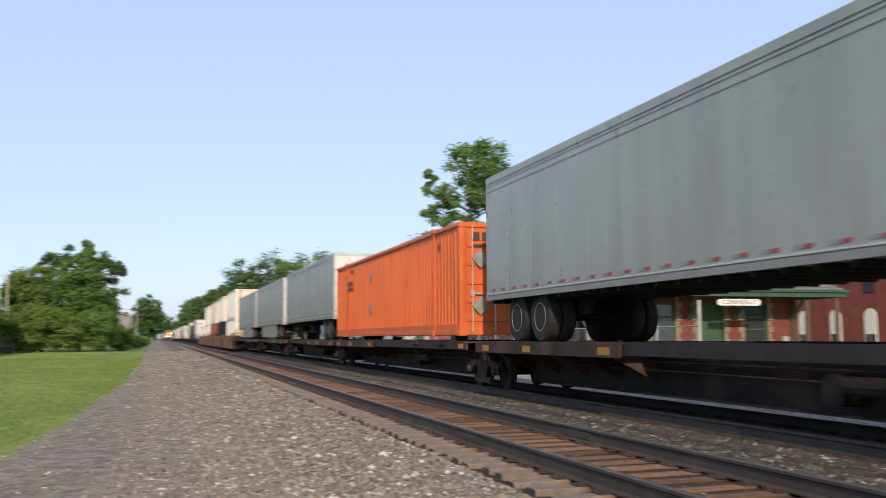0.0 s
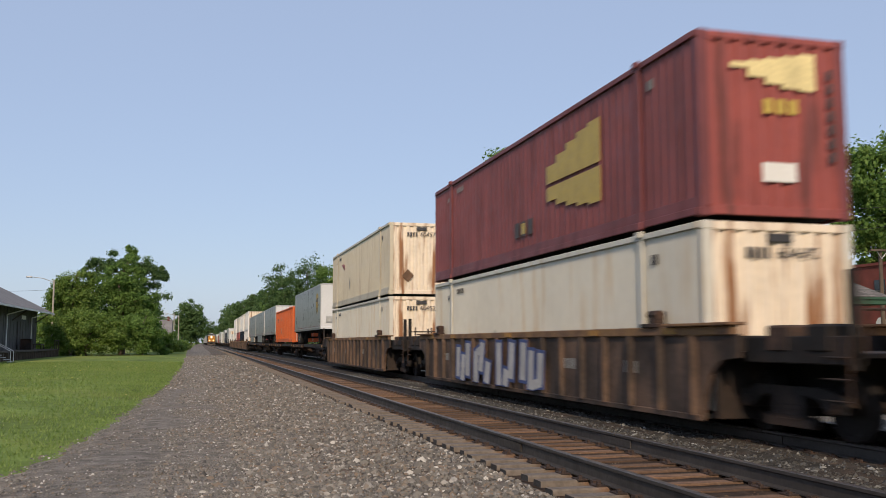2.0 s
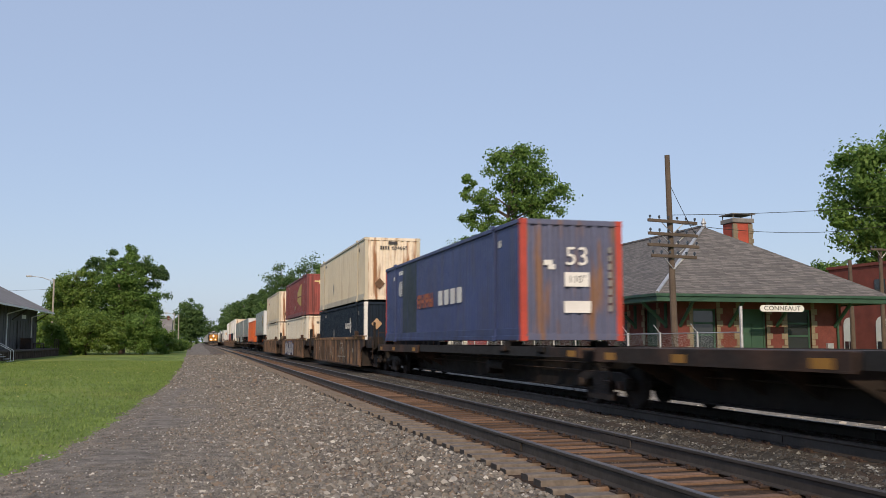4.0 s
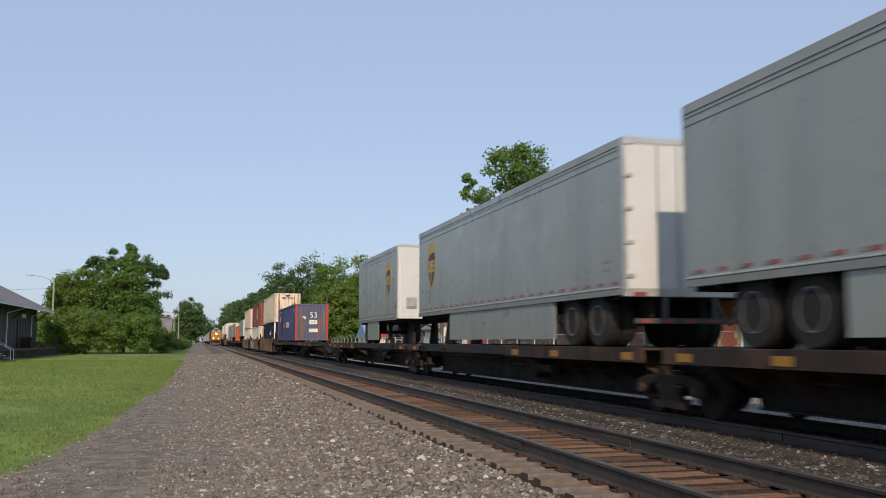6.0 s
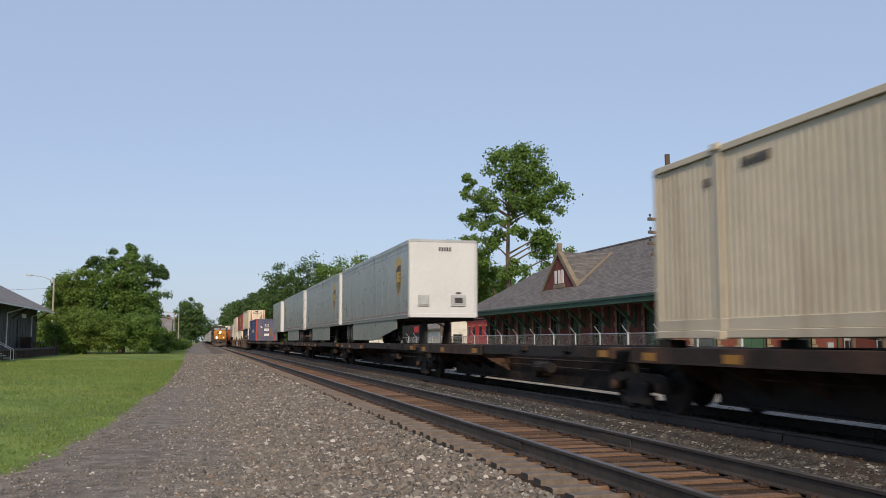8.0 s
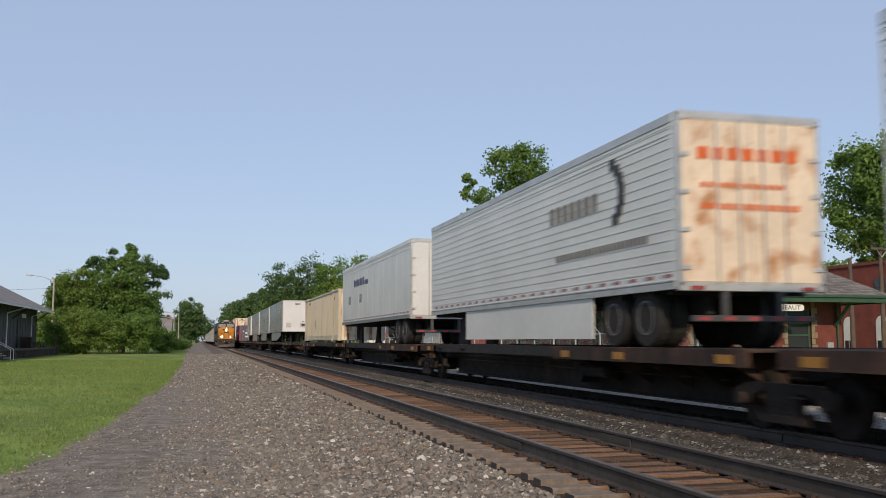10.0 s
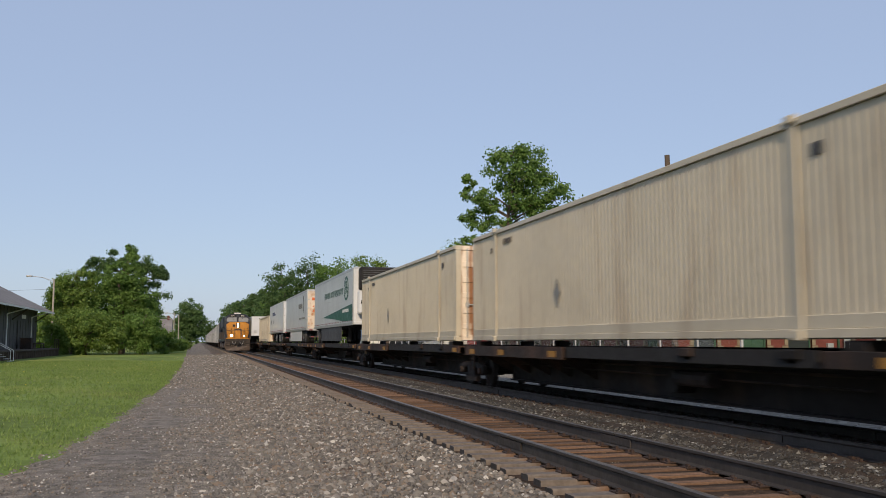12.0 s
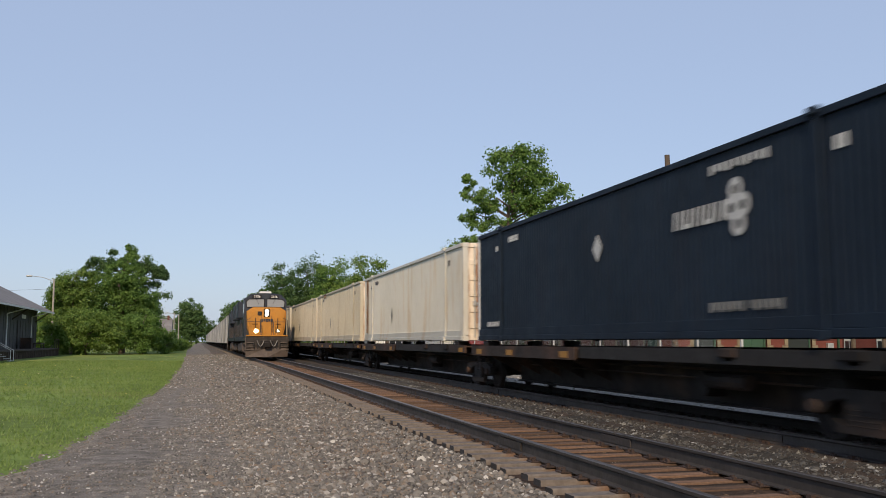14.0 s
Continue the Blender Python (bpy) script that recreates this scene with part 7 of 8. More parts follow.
def freight_house():
    t = thing("freight_house", "long grey wooden freight house with loading platform", "building")
    X0, X1, Y0, Y1, ze = -29.0, -17.4, 56.0, 110.0, 4.35
    bm = bx(bmesh.new(), X0, X1, Y0, Y1, GROUND_Z - 0.1, ze + 0.25)
    prism(bm, [(X0, ze + 0.24), (X1, ze + 0.24), (-23.2, ze + 3.0)], "y", Y0, Y1)
    wall = part("wall", bm, M["siding_grey"], t)
    for i in range(34):
        y = Y0 + 0.8 + i * 1.6
        part("batten", bx(bmesh.new(), X1, X1 + 0.03, y, y + 0.08, 0.5, ze + 0.2), M["siding_grey"], wall)
    bm = bmesh.new()
    prism(bm, [(-15.85, ze - 0.02), (-15.85, ze + 0.12), (-23.2, ze + 3.85), (-30.6, ze + 0.12), (-30.6, ze - 0.02), (-23.2, ze + 3.7)], "y", Y0 - 1, Y1 + 1.3)
    part("roof", bm, M["shingle_grey"], t)
    bm = bx(bmesh.new(), -15.84, -15.78, Y0 - 1, Y1 + 1.3, ze - 0.06, ze + 0.10)
    part("gutter", bm, M["white"], t, "white gutter")
    for y in (66, 80, 94, 107):
        bm = bmesh.new()
        tube(bm, (-15.8, y, ze), (-17.25, y - 1.2, ze - 0.55), 0.06, n=6)
        tube(bm, (-17.25, y - 1.2, ze - 0.55), (-17.25, y - 1.2, 0.6), 0.06, n=6)
        part("downspout", bm, M["white"], t, "white downspout")
        bm = bmesh.new()
        tube(bm, (-17.4, y + 2, ze - 1.0), (-16.1, y + 2, ze - 0.05), 0.07, n=6)
        part("eave_bracket", bm, M["wood_dark"], t)
    for y in (70, 85, 100):
        d = part("freight_door", bx(bmesh.new(), X1, X1 + 0.05, y - 1.4, y + 1.4, 0.5, 3.3, 0.01), M["siding_grey"], t)
        bm = bmesh.new()
        for dy in (-1.4, 0, 1.35):
            bx(bm, X1 + 0.05, X1 + 0.08, y + dy, y + dy + 0.08, 0.5, 3.3)
        part("door_board", bm, M["wood_dark"], d)
    part("sign_board", bx(bmesh.new(), X1 + 0.02, X1 + 0.06, 100.8, 103.0, 3.55, 3.95), M["white"], t, "small white sign board")
    deck = part("platform", bx(bmesh.new(), X1, -15.2, 78.5, 111.5, 0.36, 0.52, 0.02), M["wood_dark"], t, "dark timber loading platform")
    for i in range(33):
        y = 79 + i * 1.0
        part("post", bx(bmesh.new(), -15.35, -15.2, y, y + 0.16, GROUND_Z - 0.1, 0.38), M["pole"], deck)
    bm = bmesh.new()
    for y in (108.5, 110, 111.4):
        bx(bm, -15.3, -15.22, y, y + 0.08, 0.5, 1.5)
    bx(bm, -15.3, -15.22, 108.5, 111.4, 1.42, 1.5)
    part("platform_railing", bm, M["wood_dark"], t)
    st = part("stairs", bx(bmesh.new(), -15.9, -15.2, 77.2, 78.5, 0.3, 0.4), M["galv"], t, "grey steps with handrail")
    for i in range(4):
        part("step", bx(bmesh.new(), -15.1 + i * 0.28, -14.8 + i * 0.28, 77.3, 78.4, 0.22 - i * 0.17, 0.27 - i * 0.17), M["galv"], st)
    bm = bmesh.new()
    for y in (77.25, 78.45):
        tube(bm, (-15.4, y, 1.35), (-14.0, y, 0.55), 0.03, n=6)
        tube(bm, (-14.0, y, 0.55), (-14.0, y, -0.36), 0.03, n=6)
        tube(bm, (-15.4, y, 1.35), (-15.4, y, 0.4), 0.03, n=6)
        tube(bm, (-15.4, y, 1.35), (-17.2, y, 1.35), 0.03, n=6)
    part("stair_rail", bm, M["white"], st)
    return t


freight_house()
c = thing("baggage_cart", "brown wooden baggage cart on the loading platform", "cart")
part("bed", bx(bmesh.new(), -0.55, 0.55, -1.1, 1.1, 0.45, 0.55, 0.01), M["wood_dark"], c)
for y in (-0.8, 0.8):
    for x in (-0.5, 0.5):
        part("wheel", lathe(bmesh.new(), [(0.05, x - 0.03), (0.24, x - 0.03), (0.24, x + 0.03), (0.05, x + 0.03)], "x", (0, y, 0.24), 14), M["steel_rust"], c)
part("handle", tube(bmesh.new(), (0, 1.1, 0.5), (0, 1.6, 1.0), 0.03, n=6), M["wood_dark"], c)
c.location = (-16.4, 104.5, 0.52)
c = thing("wooden_crate", "rust-red wooden crate on the loading platform", "crate")
part("box", bx(bmesh.new(), -0.5, 0.5, -0.6, 0.6, 0, 1.0, 0.02), M["steel_rust"], c)
part("lid", bx(bmesh.new(), -0.54, 0.54, -0.64, 0.64, 1.0, 1.06, 0.01), M["steel_rust"], c)
c.location = (-16.5, 99.0, 0.52)


def depot():
    """Brick passenger depot with a wide hipped roof."""
    t = thing("depot", "red brick railway depot with grey hipped roof and green eaves", "building")
    X0, X1, Y0, Y1 = 20.6, 33.6, 39.0, 72.5
    zb, zt = 3.12, 3.50
    g = -0.2
    a_ = 1.7
    wx0, wx1, wy0, wy1 = X0 + a_, X1 - a_, Y0 + a_, Y1 - a_
    XR = (X0 + X1) / 2
    # roof
    bm = bmesh.new()
    h = 7.62
    W = (X1 - X0) / 2
    vs = [bm.verts.new(p) for p in ((X0, Y0, zt), (X1, Y0, zt), (X1, Y1, zt), (X0, Y1, zt), (XR, Y0 + W + 0.2, h), (XR, Y1 - W, h), (X0, Y0, zt - 0.05), (X1, Y0, zt - 0.05), (X1, Y1, zt - 0.05), (X0, Y1, zt - 0.05))]
    for f in ((0, 1, 4), (1, 2, 5, 4), (2, 3, 5), (3, 0, 4, 5), (9, 8, 7, 6), (0, 6, 7, 1), (1, 7, 8, 2), (2, 8, 9, 3), (3, 9, 6, 0)):
        bm.faces.new([vs[i] for i in f])
    roof = part("roof", bm, M["slate"], t, "grey shingled hipped roof")
    part("ridge_cap", tube(bmesh.new(), (XR, Y0 + W + 0.1, h + 0.02), (XR, Y1 - W, h + 0.02), 0.09, n=8), M["slate"], roof)
    for (x_, y_) in ((X0, Y0),):
        part("hip_flashing", tube(bmesh.new(), (x_, y_, zt + 0.02), (XR, Y0 + W + 0.2, h + 0.02), 0.085, n=8), M["galv"], roof, "pale metal hip flashing")
    bm = lathe(bmesh.new(), [(0.16, h), (0.10, h + 0.12), (0.16, h + 0.2), (0.03, h + 0.5)], "z", (XR, Y0 + W + 0.2, 0), 10)
    part("finial", bm, M["galv"], roof)
    for n_, b_ in (("fascia", (X0 - 0.05, X1 + 0.05, Y0 - 0.05, Y0 + 0.03)), ("fascia", (X0 - 0.05, X1 + 0.05, Y1 - 0.03, Y1 + 0.05)), ("fascia", (X0 - 0.05, X0 + 0.03, Y0 + 0.03, Y1 - 0.03)), ("fascia", (X1 - 0.03, X1 + 0.05, Y0 + 0.03, Y1 - 0.03))):
        part(n_, bx(bmesh.new(), *b_, zb, zt - 0.02), M["trim_green"], t, "green eave fascia")
    for n_, b_ in (("gutter", (X0 - 0.13, X1 + 0.13, Y0 - 0.13, Y0 - 0.05)), ("gutter", (X0 - 0.13, X0 - 0.05, Y0 - 0.05, Y1 + 0.05))):
        part(n_, bx(bmesh.new(), *b_, zt - 0.14, zt - 0.02), M["trim_green"], t)
    part("soffit", bx(bmesh.new(), X0 + 0.03, X1 - 0.03, Y0 + 0.03, Y1 - 0.03, zb + 0.06, zb + 0.12), M["wood_dark"], t)

    # walls with openings: two faces that show are cut into piers round doors and windows
    def pier_wall(face, base, u0, u1, openings, inward):
        bm_ = bmesh.new()
        cur = u0

        def slab(ua, ub, za, zb_):
            lo_, hi_ = min(base, base + inward * 0.35), max(base, base + inward * 0.35)
            if face == "y":
                bx(bm_, ua, ub, lo_, hi_, za, zb_)
            else:
                bx(bm_, lo_, hi_, ua, ub, za, zb_)
        for ua, ub, za, zb_ in openings:
            slab(cur, ua, g, zb + 0.1)
            if za > g + 0.05:
                slab(ua, ub, g, za)
            slab(ua, ub, zb_, zb + 0.1)
            cur = ub
        slab(cur, u1, g, zb + 0.1)
        wall = part("wall", bm_, M["brick"], t, "red brick wall")
        for ua, ub, za, zb_ in openings:
            door = za < g + 0.1
            bm_ = bmesh.new()
            m0, m1 = base + inward * 0.12, base + inward * 0.2

            def fr(a0, a1, c0, c1, bm2, d0=m0, d1=m1):
                if face == "y":
                    bx(bm2, a0, a1, min(d0, d1), max(d0, d1), c0, c1)
                else:
                    bx(bm2, min(d0, d1), max(d0, d1), a0, a1, c0, c1)
            fr(ua, ua + 0.1, za, zb_, bm_)
            fr(ub - 0.1, ub, za, zb_, bm_)
            fr(ua + 0.1, ub - 0.1, zb_ - 0.1, zb_, bm_)
            fr(ua + 0.1, ub - 0.1, zb_ - 0.75, zb_ - 0.66, bm_)
            if door:
                fr((ua + ub) / 2 - 0.02, (ua + ub) / 2 + 0.02, za, zb_ - 0.75, bm_)
            else:
                fr(ua + 0.1, ub - 0.1, (za + zb_) / 2 - 0.2, (za + zb_) / 2 - 0.12, bm_)
                fr(ua + 0.1, ub - 0.1, za, za + 0.1, bm_)
            w_ = part("door" if door else "window", bm_, M["trim_green"], t, "dark green frame")
            bm_ = bmesh.new()
            fr(ua + 0.1, ub - 0.1, za, zb_ - 0.1, bm_, base + inward * 0.16, base + inward * 0.18)
            part("pane" if not door else "door_leaf", bm_, M["glass"] if not door else M["trim_green"], w_)
            # quoins of tan stone beside each opening
            k = 0
            z = g
            while z < zb - 0.2:
                wd_ = 0.34 if k % 2 else 0.20
                for s_, edge in ((-1, ua), (1, ub)):
                    bm_ = bmesh.new()
                    a0, a1 = (edge - wd_, edge) if s_ < 0 else (edge, edge + wd_)
                    fr(a0, a1, z + 0.01, z + 0.30, bm_, base - inward * 0.03, base + inward * 0.05)
                    part("quoin", bm_, M["stone"], wall)
                z += 0.31
                k += 1
        return wall
    pier_wall("y", wy0, wx0, wx1, [(23.4, 24.7, 0.6, 2.85), (26.0, 27.5, g, 2.85), (28.7, 30.1, 0.5, 2.85)], 1)
    ops = []
    for i in range(9):
        y = wy0 + 1.6 + i * 3.3
        ops.append((y, y + 1.3, 0.6 if i % 3 else g, 2.85))
    pier_wall("x", wx0, wy0 + 0.351, wy1, ops, 1)
    part("wall", bx(bmesh.new(), wx1 - 0.3, wx1, wy0 + 0.351, wy1, g, zb + 0.1), M["brick"], t)
    part("wall", bx(bmesh.new(), wx0 + 0.351, wx1 - 0.301, wy1 - 0.3, wy1, g, zb + 0.1), M["brick"], t)
    part("interior_floor", bx(bmesh.new(), wx0 + 0.36, wx1 - 0.31, wy0 + 0.36, wy1 - 0.31, g, g + 0.05), M["wood_dark"], t)
    for y in np.arange(wy0 + 0.6, wy1, 3.3):
        bm = bmesh.new()
        tube(bm, (wx0, y, 2.0), (X0 + 0.4, y, zb + 0.05), 0.09, n=6)
        tube(bm, (wx0 - 0.05, y, 1.9), (wx0 - 0.05, y, zb), 0.09, n=6)
        part("eave_bracket", bm, M["trim_green"], t)
    for x_ in (wx0 + 0.4, 25.4, 28.1, wx1 - 0.4):
        bm = bmesh.new()
        tube(bm, (x_, wy0, 2.0), (x_, Y0 + 0.4, zb + 0.05), 0.09, n=6)
        part("eave_bracket", bm, M["trim_green"], t)
    bm = bmesh.new()
    tube(bm, (31.6, wy0 - 0.1, zb), (31.6, wy0 - 0.1, g), 0.06, n=8)
    part("downspout", bm, M["trim_green"], t)
    part("meter_box", bx(bmesh.new(), 30.9, 31.25, wy0 - 0.2, wy0, 0.6, 1.15, 0.02), M["galv"], t)
    # name board
    sgn = bmesh.new()
    zc, xc, hw, hh_ = 2.83, 27.28, 1.22, 0.16
    n_ = 8
    pts = [(xc + hw - hh_ + hh_ * math.cos(a2), zc + hh_ * math.sin(a2)) for a2 in [(-math.pi / 2 + math.pi * i / n_) for i in range(n_ + 1)]]
    pts += [(xc - hw + hh_ + hh_ * math.cos(a2), zc + hh_ * math.sin(a2)) for a2 in [(math.pi / 2 + math.pi * i / n_) for i in range(n_ + 1)]]
    prism(sgn, pts, "y", Y0 + 0.02, Y0 + 0.07)
    sb = part("name_board", sgn, M["white"], t, "white name board with black letters")
    lettering("CONNEAUT", 0.30, M["mark"], sb, on_end(xc, Y0 + 0.016, zc) @ Matrix.Diagonal((1.22, 1, 1, 1)), name="name_lettering")
    # chimney
    bm = bx(bmesh.new(), 29.3, 30.5, 46.2, 47.3, 4.5, 8.0, 0.02)
    part("chimney", bm, mat("bright_red_chimney_brick", (0.36, 0.07, 0.045), 0.85, var=0.2, scale=2, bump=0.4), roof, "red brick chimney with pale stone corners")
    for x_ in (29.28, 30.27):
        for i in range(7):
            part("chimney_quoin", bx(bmesh.new(), x_ - 0.02, x_ + 0.25 + 0.05 * (i % 2), 46.16, 46.3, 6.0 + i * 0.28, 6.26 + i * 0.28), M["stone"], roof)
    bm = bx(bmesh.new(), 29.2, 30.6, 46.1, 47.4, 8.0, 8.25, 0.02)
    for x_ in (29.3, 30.5):
        for y_ in (46.2, 47.3):
            tube(bm, (x_, y_, 8.2), (x_, y_, 8.5), 0.03, n=5)
    bx(bm, 29.15, 30.65, 46.05, 47.45, 8.48, 8.53)
    part("chimney_cap", bm, M["shingle_grey"], roof)
    # gabled dormer over the platform side
    yd, hd = 55.3, 2.7
    bm = bmesh.new()
    prism(bm, [(yd - hd, 4.45), (yd + hd, 4.45), (yd, 6.75)], "x", 22.3, 26.2)
    dm = part("dormer", bm, M["brick"], t, "brick gable dormer with stone coping")
    for s_ in (-1, 1):
        bm = prism(bmesh.new(), [(yd + s_ * (hd + 0.25), 4.35), (yd, 6.78), (yd, 6.92), (yd + s_ * (hd + 0.25), 4.5)], "x", 22.5, 26.6)
        part("dormer_roof", bm, M["slate"], dm)
        bm = prism(bmesh.new(), [(yd + s_ * (hd + 0.3), 4.3), (yd, 6.75), (yd, 7.12), (yd + s_ * (hd + 0.35), 4.58)], "x", 22.18, 22.48)
        part("coping", bm, M["stone"], dm)
    for s_ in (-1, 1):
        part("valley_flashing", tube(bmesh.new(), (22.25, yd + s_ * 2.95, 4.56), (26.0, yd, 6.94), 0.10, n=6), M["stone"], dm, "pale valley flashing")
    part("finial", bx(bmesh.new(), 22.18, 22.48, yd - 0.14, yd + 0.14, 7.0, 7.5, 0.02), M["stone"], dm)
    part("dormer_panel", bx(bmesh.new(), 22.26, 22.31, yd - 0.95, yd + 0.95, 4.6, 4.85), M["stone"], dm)
    for dy in (-0.75, -0.2, 0.4):
        part("dormer_window", bx(bmesh.new(), 22.27, 22.31, yd + dy, yd + dy + 0.36, 4.9, 5.75), M["white"], dm)
    return t


depot()
tagged(part("platform", bx(bmesh.new(), 19.6, 36, 36, 76, -0.5, -0.2), mat("grey_concrete", (0.33, 0.32, 0.30), 0.9, var=0.15, scale=0.6, bump=0.3), None), "pale concrete platform round the depot", "platform", kind="structure")


def brick_building():
    t = thing("brick_building", "dark red brick commercial building with white arched windows", "building")
    X, Y0, Y1, top = 45.0, 28.0, 58.6, 6.5
    darker = mat("dark_red_brick", (0.19, 0.05, 0.038), 0.85, var=0.2, scale=1.2, bump=0.4, bscale=12)
    part("wall", bx(bmesh.new(), X, X + 12, Y0, Y1, -0.3, top), darker, t)
    bm = bx(bmesh.new(), X - 0.1, X + 12.1, Y0 - 0.1, Y1 + 0.1, top, top + 0.2)
    bx(bm, X - 0.1, X + 12.1, Y0 - 0.1, Y0 + 22, top + 0.2, top + 0.75)
    part("parapet", bm, darker, t)
    for i in range(7):
        y = 56.6 - i * 3.3
        bm = bmesh.new()
        n_ = 8
        pts = [(y - 0.55, 0.5), (y + 0.55, 0.5), (y + 0.55, 2.4)] + [(y + 0.55 * math.cos(math.pi * k / n_), 2.4 + 0.55 * math.sin(math.pi * k / n_)) for k in range(1, n_)] + [(y - 0.55, 2.4)]
        prism(bm, pts, "x", X - 0.05, X + 0.02)
        w_ = part("window", bm, M["white"], t, "white arched window")
        for dy in (-0.42, 0.04):
            part("pane", bx(bmesh.new(), X - 0.07, X - 0.045, y + dy, y + dy + 0.38, 0.65, 1.25), M["glass"], w_)
        part("sill", bx(bmesh.new(), X - 0.12, X, y - 0.65, y + 0.65, 0.36, 0.48), M["stone"], w_)
        bm = bx(bmesh.new(), X - 0.05, X + 0.02, y - 0.5, y + 0.5, 4.0, 5.5)
        w_ = part("upper_window", bm, M["glass"], t)
        part("upper_frame", bx(bmesh.new(), X - 0.07, X - 0.05, y - 0.5, y + 0.5, 4.7, 4.8), M["siding_grey"], w_)
    return t


brick_building()


def utility_pole(x, y, top, arms, label, lean=0.0, group="utility poles", turn=0.0):
    t = thing("utility_pole", label, "pole", group)
    part("shaft", tube(bmesh.new(), (0, 0, GROUND_Z - 0.1), (lean, 0, top), 0.15, 0.105, n=10), M["pole"], t)
    for z, half in arms:
        k = lean * (z / top)
        arm = part("crossarm", bx(bmesh.new(), k - half, k + half, -0.22, -0.12, z - 0.06, z + 0.06, 0.008), M["pole"], t)
        bm = bmesh.new()
        tube(bm, (k - half * 0.5, -0.17, z), (k, -0.12, z - 0.5), 0.02, n=5)
        tube(bm, (k + half * 0.5, -0.17, z), (k, -0.12, z - 0.5), 0.02, n=5)
        part("brace", bm, M["galv"], arm)
        for i in range(6):
            u = k - half * 0.92 + i * half * 1.84 / 5
            if abs(u - k) > 0.15:
                part("insulator", lathe(bmesh.new(), [(0.02, z + 0.06), (0.02, z + 0.11), (0.05, z + 0.12), (0.045, z + 0.2), (0.01, z + 0.22)], "z", (u, -0.17, 0), 8), M["glass"], arm)
    t.matrix_basis = pose(x, y, 0, 0, 0, turn)
    return t


ARMS = [(6.02, 1.25), (5.5, 1.25), (5.05, 1.3), (4.62, 1.15)]
utility_pole(18.35, 33.3, 8.75, ARMS, "weathered wooden utility pole with four crossarms", -0.2, turn=12)
utility_pole(18.6, 71, 7.6, ARMS, "weathered wooden utility pole with four crossarms", turn=12)
utility_pole(18.6, 93, 7.2, [(6.4, 1.6), (5.6, 1.5), (4.8, 1.5)], "weathered wooden utility pole with three crossarms", turn=12)
utility_pole(26.5, 118, 8.0, [(7.6, 0.9)], "thin wooden utility pole with one crossarm")
utility_pole(36.0, 45.0, 5.9, [], "thin wooden pole beside the depot")
utility_pole(38.6, 45.6, 6.7, [(6.6, 0.8)], "thin wooden pole with a short crossarm beside the depot")
for i in range(5):
    utility_pole(18.6, 140 + 40 * i, 8.0, ARMS[:2], "weathered wooden utility pole with crossarms", turn=12)


def wire(a_, b_, sag, name="wire"):
    a_, b_ = Vector(a_), Vector(b_)
    bm = bmesh.new()
    n_ = 14
    pts = [a_.lerp(b_, i / n_) - Vector((0, 0, sag * 4 * (i / n_) * (1 - i / n_))) for i in range(n_ + 1)]
    for p0, p1 in zip(pts, pts[1:]):
        tube(bm, p0, p1, 0.012, n=4, caps=False)
    me = bpy.data.meshes.new(name)
    bm.to_mesh(me)
    bm.free()
    me.materials.append(M["black"])
    return tagged(new("overhead_wire", me), "thin black overhead wire between poles", "wire", "overhead wires")


wire((18.2, 33.2, 6.3), (48, 38, 10.2), 0.5)
wire((18.2, 33.2, 6.0), (40, 44, 8.3), 0.6)
wire((18.3, 33.3, 7.5), (19.2, 33.1, 5.6), 0.05)


def street_lamp(x, y, h, arm, label, lamps=1):
    t = thing("street_lamp", label, "lamp")
    part("pole", tube(bmesh.new(), (0, 0, GROUND_Z - 0.1), (0, 0, h), 0.14, 0.09, n=8), M["post_pale"], t)
    for i in range(lamps):
        z = h - 0.3 - 0.55 * i
        bm = bmesh.new()
        tube(bm, (0, 0, z), (arm * 0.5, 0, z + 0.45), 0.05, n=6)
        tube(bm, (arm * 0.5, 0, z + 0.45), (arm, 0, z + 0.6), 0.045, n=6)
        a_ = part("arm", bm, M["galv"], t)
        part("lamp_head", bx(bmesh.new(), arm - 0.45, arm + 0.2, -0.18, 0.18, z + 0.48, z + 0.68, 0.05), M["galv"], a_, "grey lamp head")
    t.location = (x, y, 0)
    return t


street_lamp(-16.75, 116.5, 8.6, -2.6, "street lamp on a tall pale pole before the shrubs")
street_lamp(-5.2, 200, 7.2, -3.6, "street lamp arms on a wooden pole beside the path", 3)
street_lamp(-4.4, 206, 7.0, -2.5, "wooden lamp pole beside the path", 1)
wire((-16.75, 116.5, 7.4), (-48, 96, 6.2), 0.5)

# small house beyond the shrubs
h = thing("house", "small house with a grey roof beyond the shrubs", "house")
bm = bx(bmesh.new(), -13.0, -7.0, 228, 238, -0.4, 3.4)
part("wall", bm, M["siding_grey"], h)
bm = bmesh.new()
prism(bm, [(227.3, 3.2), (233, 6.7), (238.7, 3.2), (238.7, 3.0), (227.3, 3.0)], "x", -13.6, -6.4)
part("roof", bm, M["shingle_grey"], h)
part("chimney", bx(bmesh.new(), -7.6, -7.1, 232.5, 233.1, 6.0, 7.5), M["brick"], h)

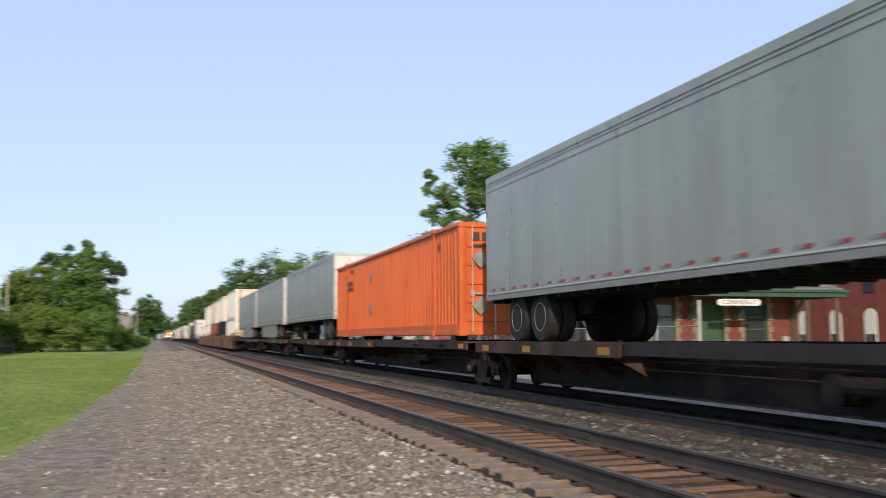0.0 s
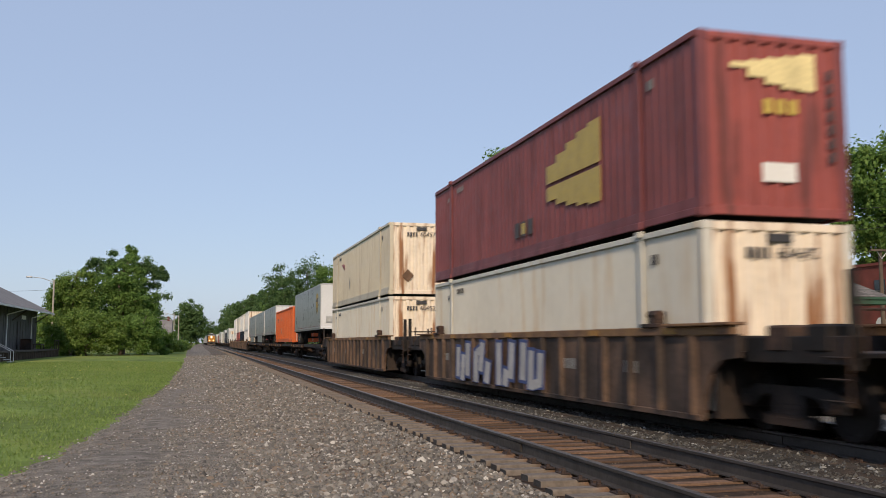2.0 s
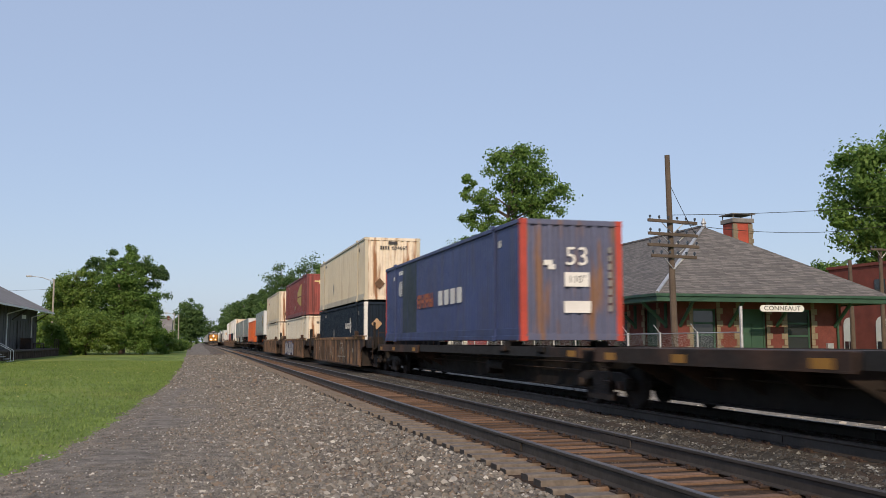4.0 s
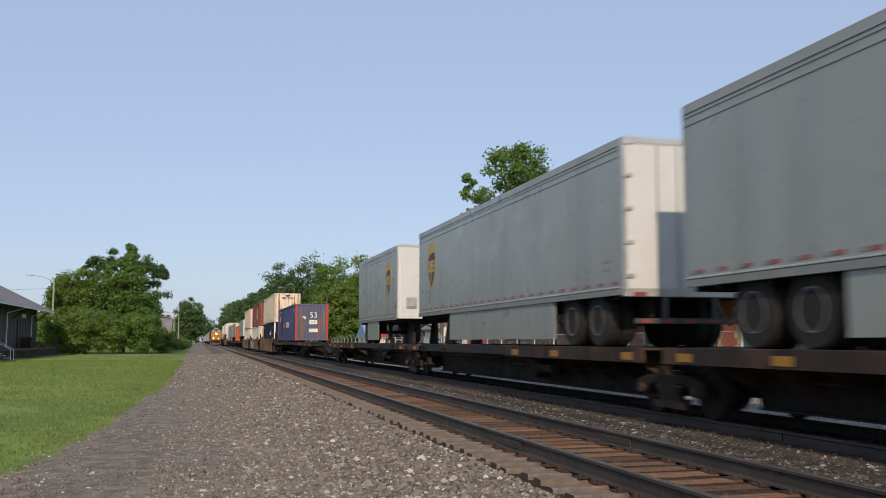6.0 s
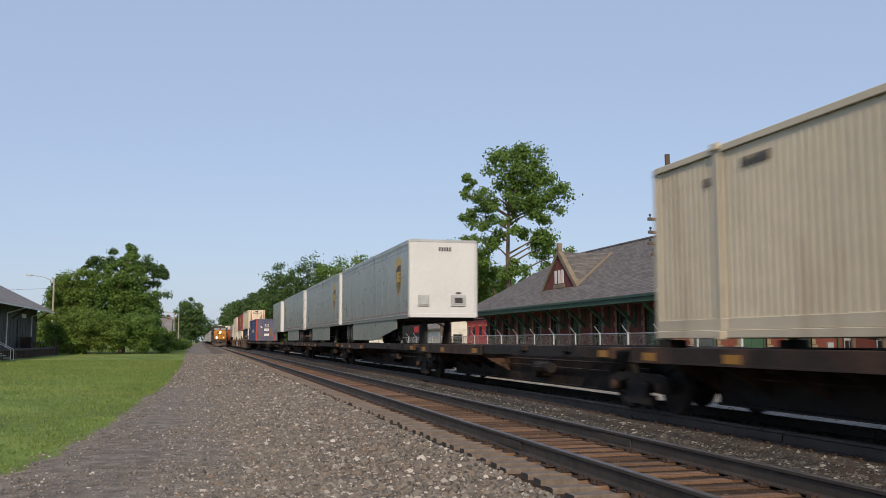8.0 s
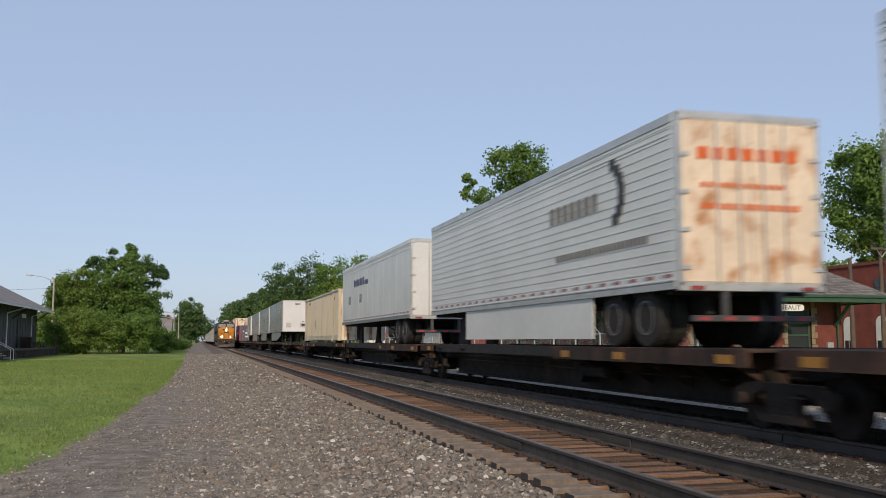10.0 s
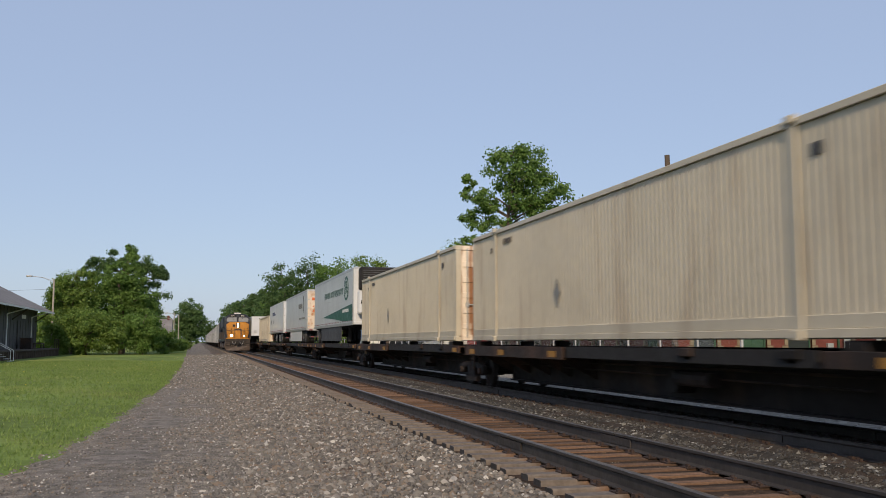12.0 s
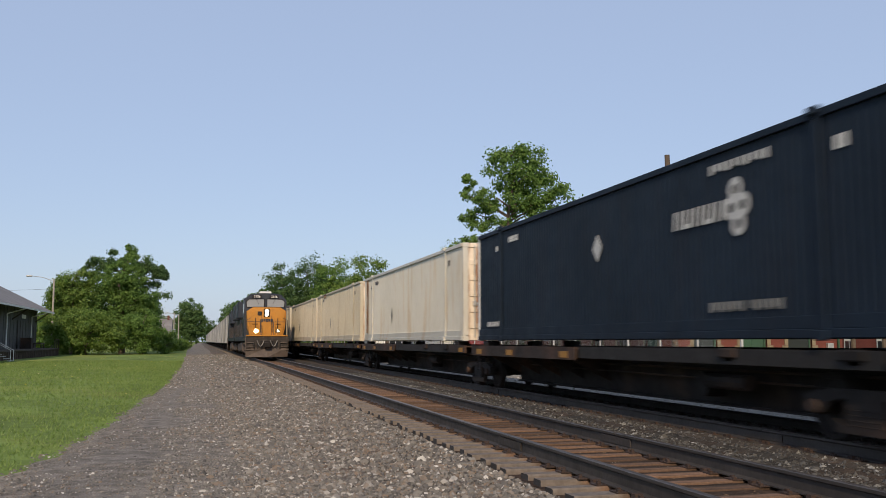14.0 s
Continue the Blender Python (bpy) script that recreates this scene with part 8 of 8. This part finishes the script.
# chain-link fence along the museum yard
fence = thing("chain_link_fence", "galvanised chain-link fence with barbed-wire arms", "fence")
FX, FZ = 18.0, 1.55
fy = list(np.arange(28.1, 131, 2.9))
for i, y in enumerate(fy):
    bm = tube(bmesh.new(), (FX, y, -0.5), (FX, y, FZ + (0.9 if i == 0 else 0.05)), 0.045 if i % 3 else 0.06, n=8)
    if i:
        tube(bm, (FX, y, FZ), (FX - 0.28, y, FZ + 0.34), 0.02, n=5)
    part("post", bm, M["galv"], fence)
for z in (FZ, 0.0):
    part("rail", tube(bmesh.new(), (FX, fy[0], z), (FX, fy[-1], z), 0.022, n=6), M["galv"], fence)
vv, ff_ = [], []
hgt = FZ + 0.15
step = 0.09
for s_ in (-1, 1):
    y = fy[0]
    while y < 80:
        y0, y1 = y, y + s_ * hgt
        b_ = len(vv)
        vv += [(FX - 0.004, y0 - 0.004, -0.15), (FX + 0.004, y0 + 0.004, -0.15), (FX + 0.004, y1 + 0.004, FZ), (FX - 0.004, y1 - 0.004, FZ)]
        ff_.append((b_, b_ + 1, b_ + 2, b_ + 3))
        y += step
mesh_ = raw_mesh("wire_mesh", vv, ff_)
tagged(part("wire_mesh", mesh_, M["galv"], fence, "diamond wire mesh"), kind="stuff")

# museum yard: white hut, red caboose, black steam engine, blue-roofed shed
hut = thing("white_hut", "small white clapboard hut with a grey gable roof", "hut")
bm = bx(bmesh.new(), 24.0, 27.6, 92, 99, -0.4, 2.6)
prism(bm, [(24.0, 2.6), (27.6, 2.6), (25.8, 3.85)], "y", 92, 99)
part("wall", bm, M["white"], hut)
for i in range(16):
    part("clapboard", bx(bmesh.new(), 23.98, 27.62, 91.97, 92.0, -0.3 + i * 0.18, -0.17 + i * 0.18), M["white"], hut)
bm = bmesh.new()
prism(bm, [(23.6, 2.38), (25.8, 3.95), (28.0, 2.38), (28.0, 2.52), (25.8, 4.1), (23.6, 2.52)], "y", 91.6, 99.3)
part("roof", bm, M["shingle_grey"], hut)
part("window", bx(bmesh.new(), 25.3, 26.3, 91.94, 91.97, 0.7, 1.9), M["glass"], hut)

cb = thing("caboose", "bright red wooden caboose with cupola and end steps", "caboose")
bm = bx(bmesh.new(), 25.5, 28.4, 79.6, 87.5, 0.9, 3.2, 0.03)
part("body", bm, M["caboose"], cb)
part("roof", bx(bmesh.new(), 25.3, 28.6, 79.0, 88.2, 3.2, 3.32, 0.04), M["black"], cb)
part("cupola", bx(bmesh.new(), 25.8, 28.1, 82.5, 84.8, 3.32, 4.2, 0.04), M["caboose"], cb)
part("underframe", bx(bmesh.new(), 25.7, 28.2, 79.0, 88.2, 0.5, 0.9), M["black"], cb)
for y in (80.6, 82.6, 84.8, 86.4):
    w_ = part("window", bx(bmesh.new(), 25.47, 25.5, y, y + 0.7, 1.8, 2.6), M["glass"], cb)
    part("window_frame", bx(bmesh.new(), 25.455, 25.47, y - 0.06, y + 0.76, 2.6, 2.68), M["gold"], w_)
for y in (81, 86):
    bm = bmesh.new()
    for x in (25.9, 28.0):
        for dy in (-0.6, 0.6):
            lathe(bm, [(0.08, x - 0.06), (0.4, x - 0.06), (0.4, x + 0.06), (0.08, x + 0.06)], "x", (0, y + dy, 0.2), 14)
    part("wheels", bm, M["black"], cb)
bm = bmesh.new()
for x in (25.6, 28.3):
    tube(bm, (x, 79.0, 0.9), (x, 79.0, 3.2), 0.03, n=6)
tube(bm, (25.6, 79.0, 1.8), (28.3, 79.0, 1.8), 0.03, n=6)
part("end_railing", bm, M["white"], cb)

se = thing("steam_locomotive", "black steam locomotive with tender on display", "locomotive")
part("boiler", lathe(bmesh.new(), [(0.3, 126.4), (0.95, 126.2), (1.0, 125.6), (1.0, 113.0), (0.9, 112.8)], "y", (26.0, 0, 2.5), 22), M["black"], se, smooth=False)
part("cab", bx(bmesh.new(), 24.5, 27.5, 109.8, 112.8, 1.2, 4.3, 0.05), M["black"], se)
part("tender", bx(bmesh.new(), 24.5, 27.5, 101.5, 109.2, 1.2, 3.9, 0.08), M["black"], se)
part("frame", bx(bmesh.new(), 25.0, 27.0, 101.5, 126.5, 0.6, 1.3), M["black"], se)
bm = tube(bmesh.new(), (26, 124.8, 3.4), (26, 124.8, 4.3), 0.28, 0.33, n=14)
tube(bm, (26, 120.5, 3.4), (26, 120.5, 4.0), 0.4, 0.3, n=14)
tube(bm, (26, 117, 3.4), (26, 117, 3.95), 0.4, 0.3, n=14)
part("stack_and_domes", bm, M["black"], se)
for i, y in enumerate((122.5, 120.3, 118.1, 115.9, 107.5, 105.5, 103.3)):
    r0 = 0.8 if i < 4 else 0.42
    bm = bmesh.new()
    for x in (25.1, 26.9):
        lathe(bm, [(0.15, x - 0.06), (r0, x - 0.06), (r0, x + 0.06), (0.15, x + 0.06)], "x", (0, y, r0 - 0.2), 18)
    part("wheel", bm, M["black"], se)
part("number_plate", bx(bmesh.new(), 24.46, 24.5, 104.2, 106.4, 2.2, 2.9), M["caboose"], se, "red panel")
sg = thing("crossing_signal", "round red disc signal on a white post in the yard", "signal")
part("post", tube(bmesh.new(), (21.0, 108, -0.4), (21.0, 108, 1.7), 0.06, n=8), M["white"], sg)
part("disc", lathe(bmesh.new(), [(0.03, 107.86), (0.42, 107.88), (0.42, 107.94), (0.03, 107.96)], "y", (21.0, 0, 2.0), 20), M["caboose"], sg, "red disc")

sd = thing("shed", "low shed with a pale blue metal roof", "shed")
part("wall", bx(bmesh.new(), 23.5, 29.5, 132, 140, -0.4, 1.9), M["white"], sd)
bm = bmesh.new()
prism(bm, [(131.5, 1.8), (136, 3.9), (140.5, 1.8), (140.5, 1.7), (131.5, 1.7)], "x", 23.2, 29.8)
part("roof", bm, M["tarp"], sd)



# ---- what moves ----
def along(train, t):
    """How far each train has come at t seconds."""
    if train == 1:
        return 26.12 * (t - 7) - 0.02887 * (t - 7) ** 2
    return 67.6 + 26.3 * (14 - t)


def motions():
    for ob, train, q, z, turn in MOVERS:
        x = CAR_X if train == 1 else TRACK_X[0]
        walk(ob, [(t, pose(x, q + along(train, t), z, 0, 0, turn)) for t in (0.0, 2.0, 4.0, 6.0, 8.0, 10.0, 12.0, 14.0)])


motions()
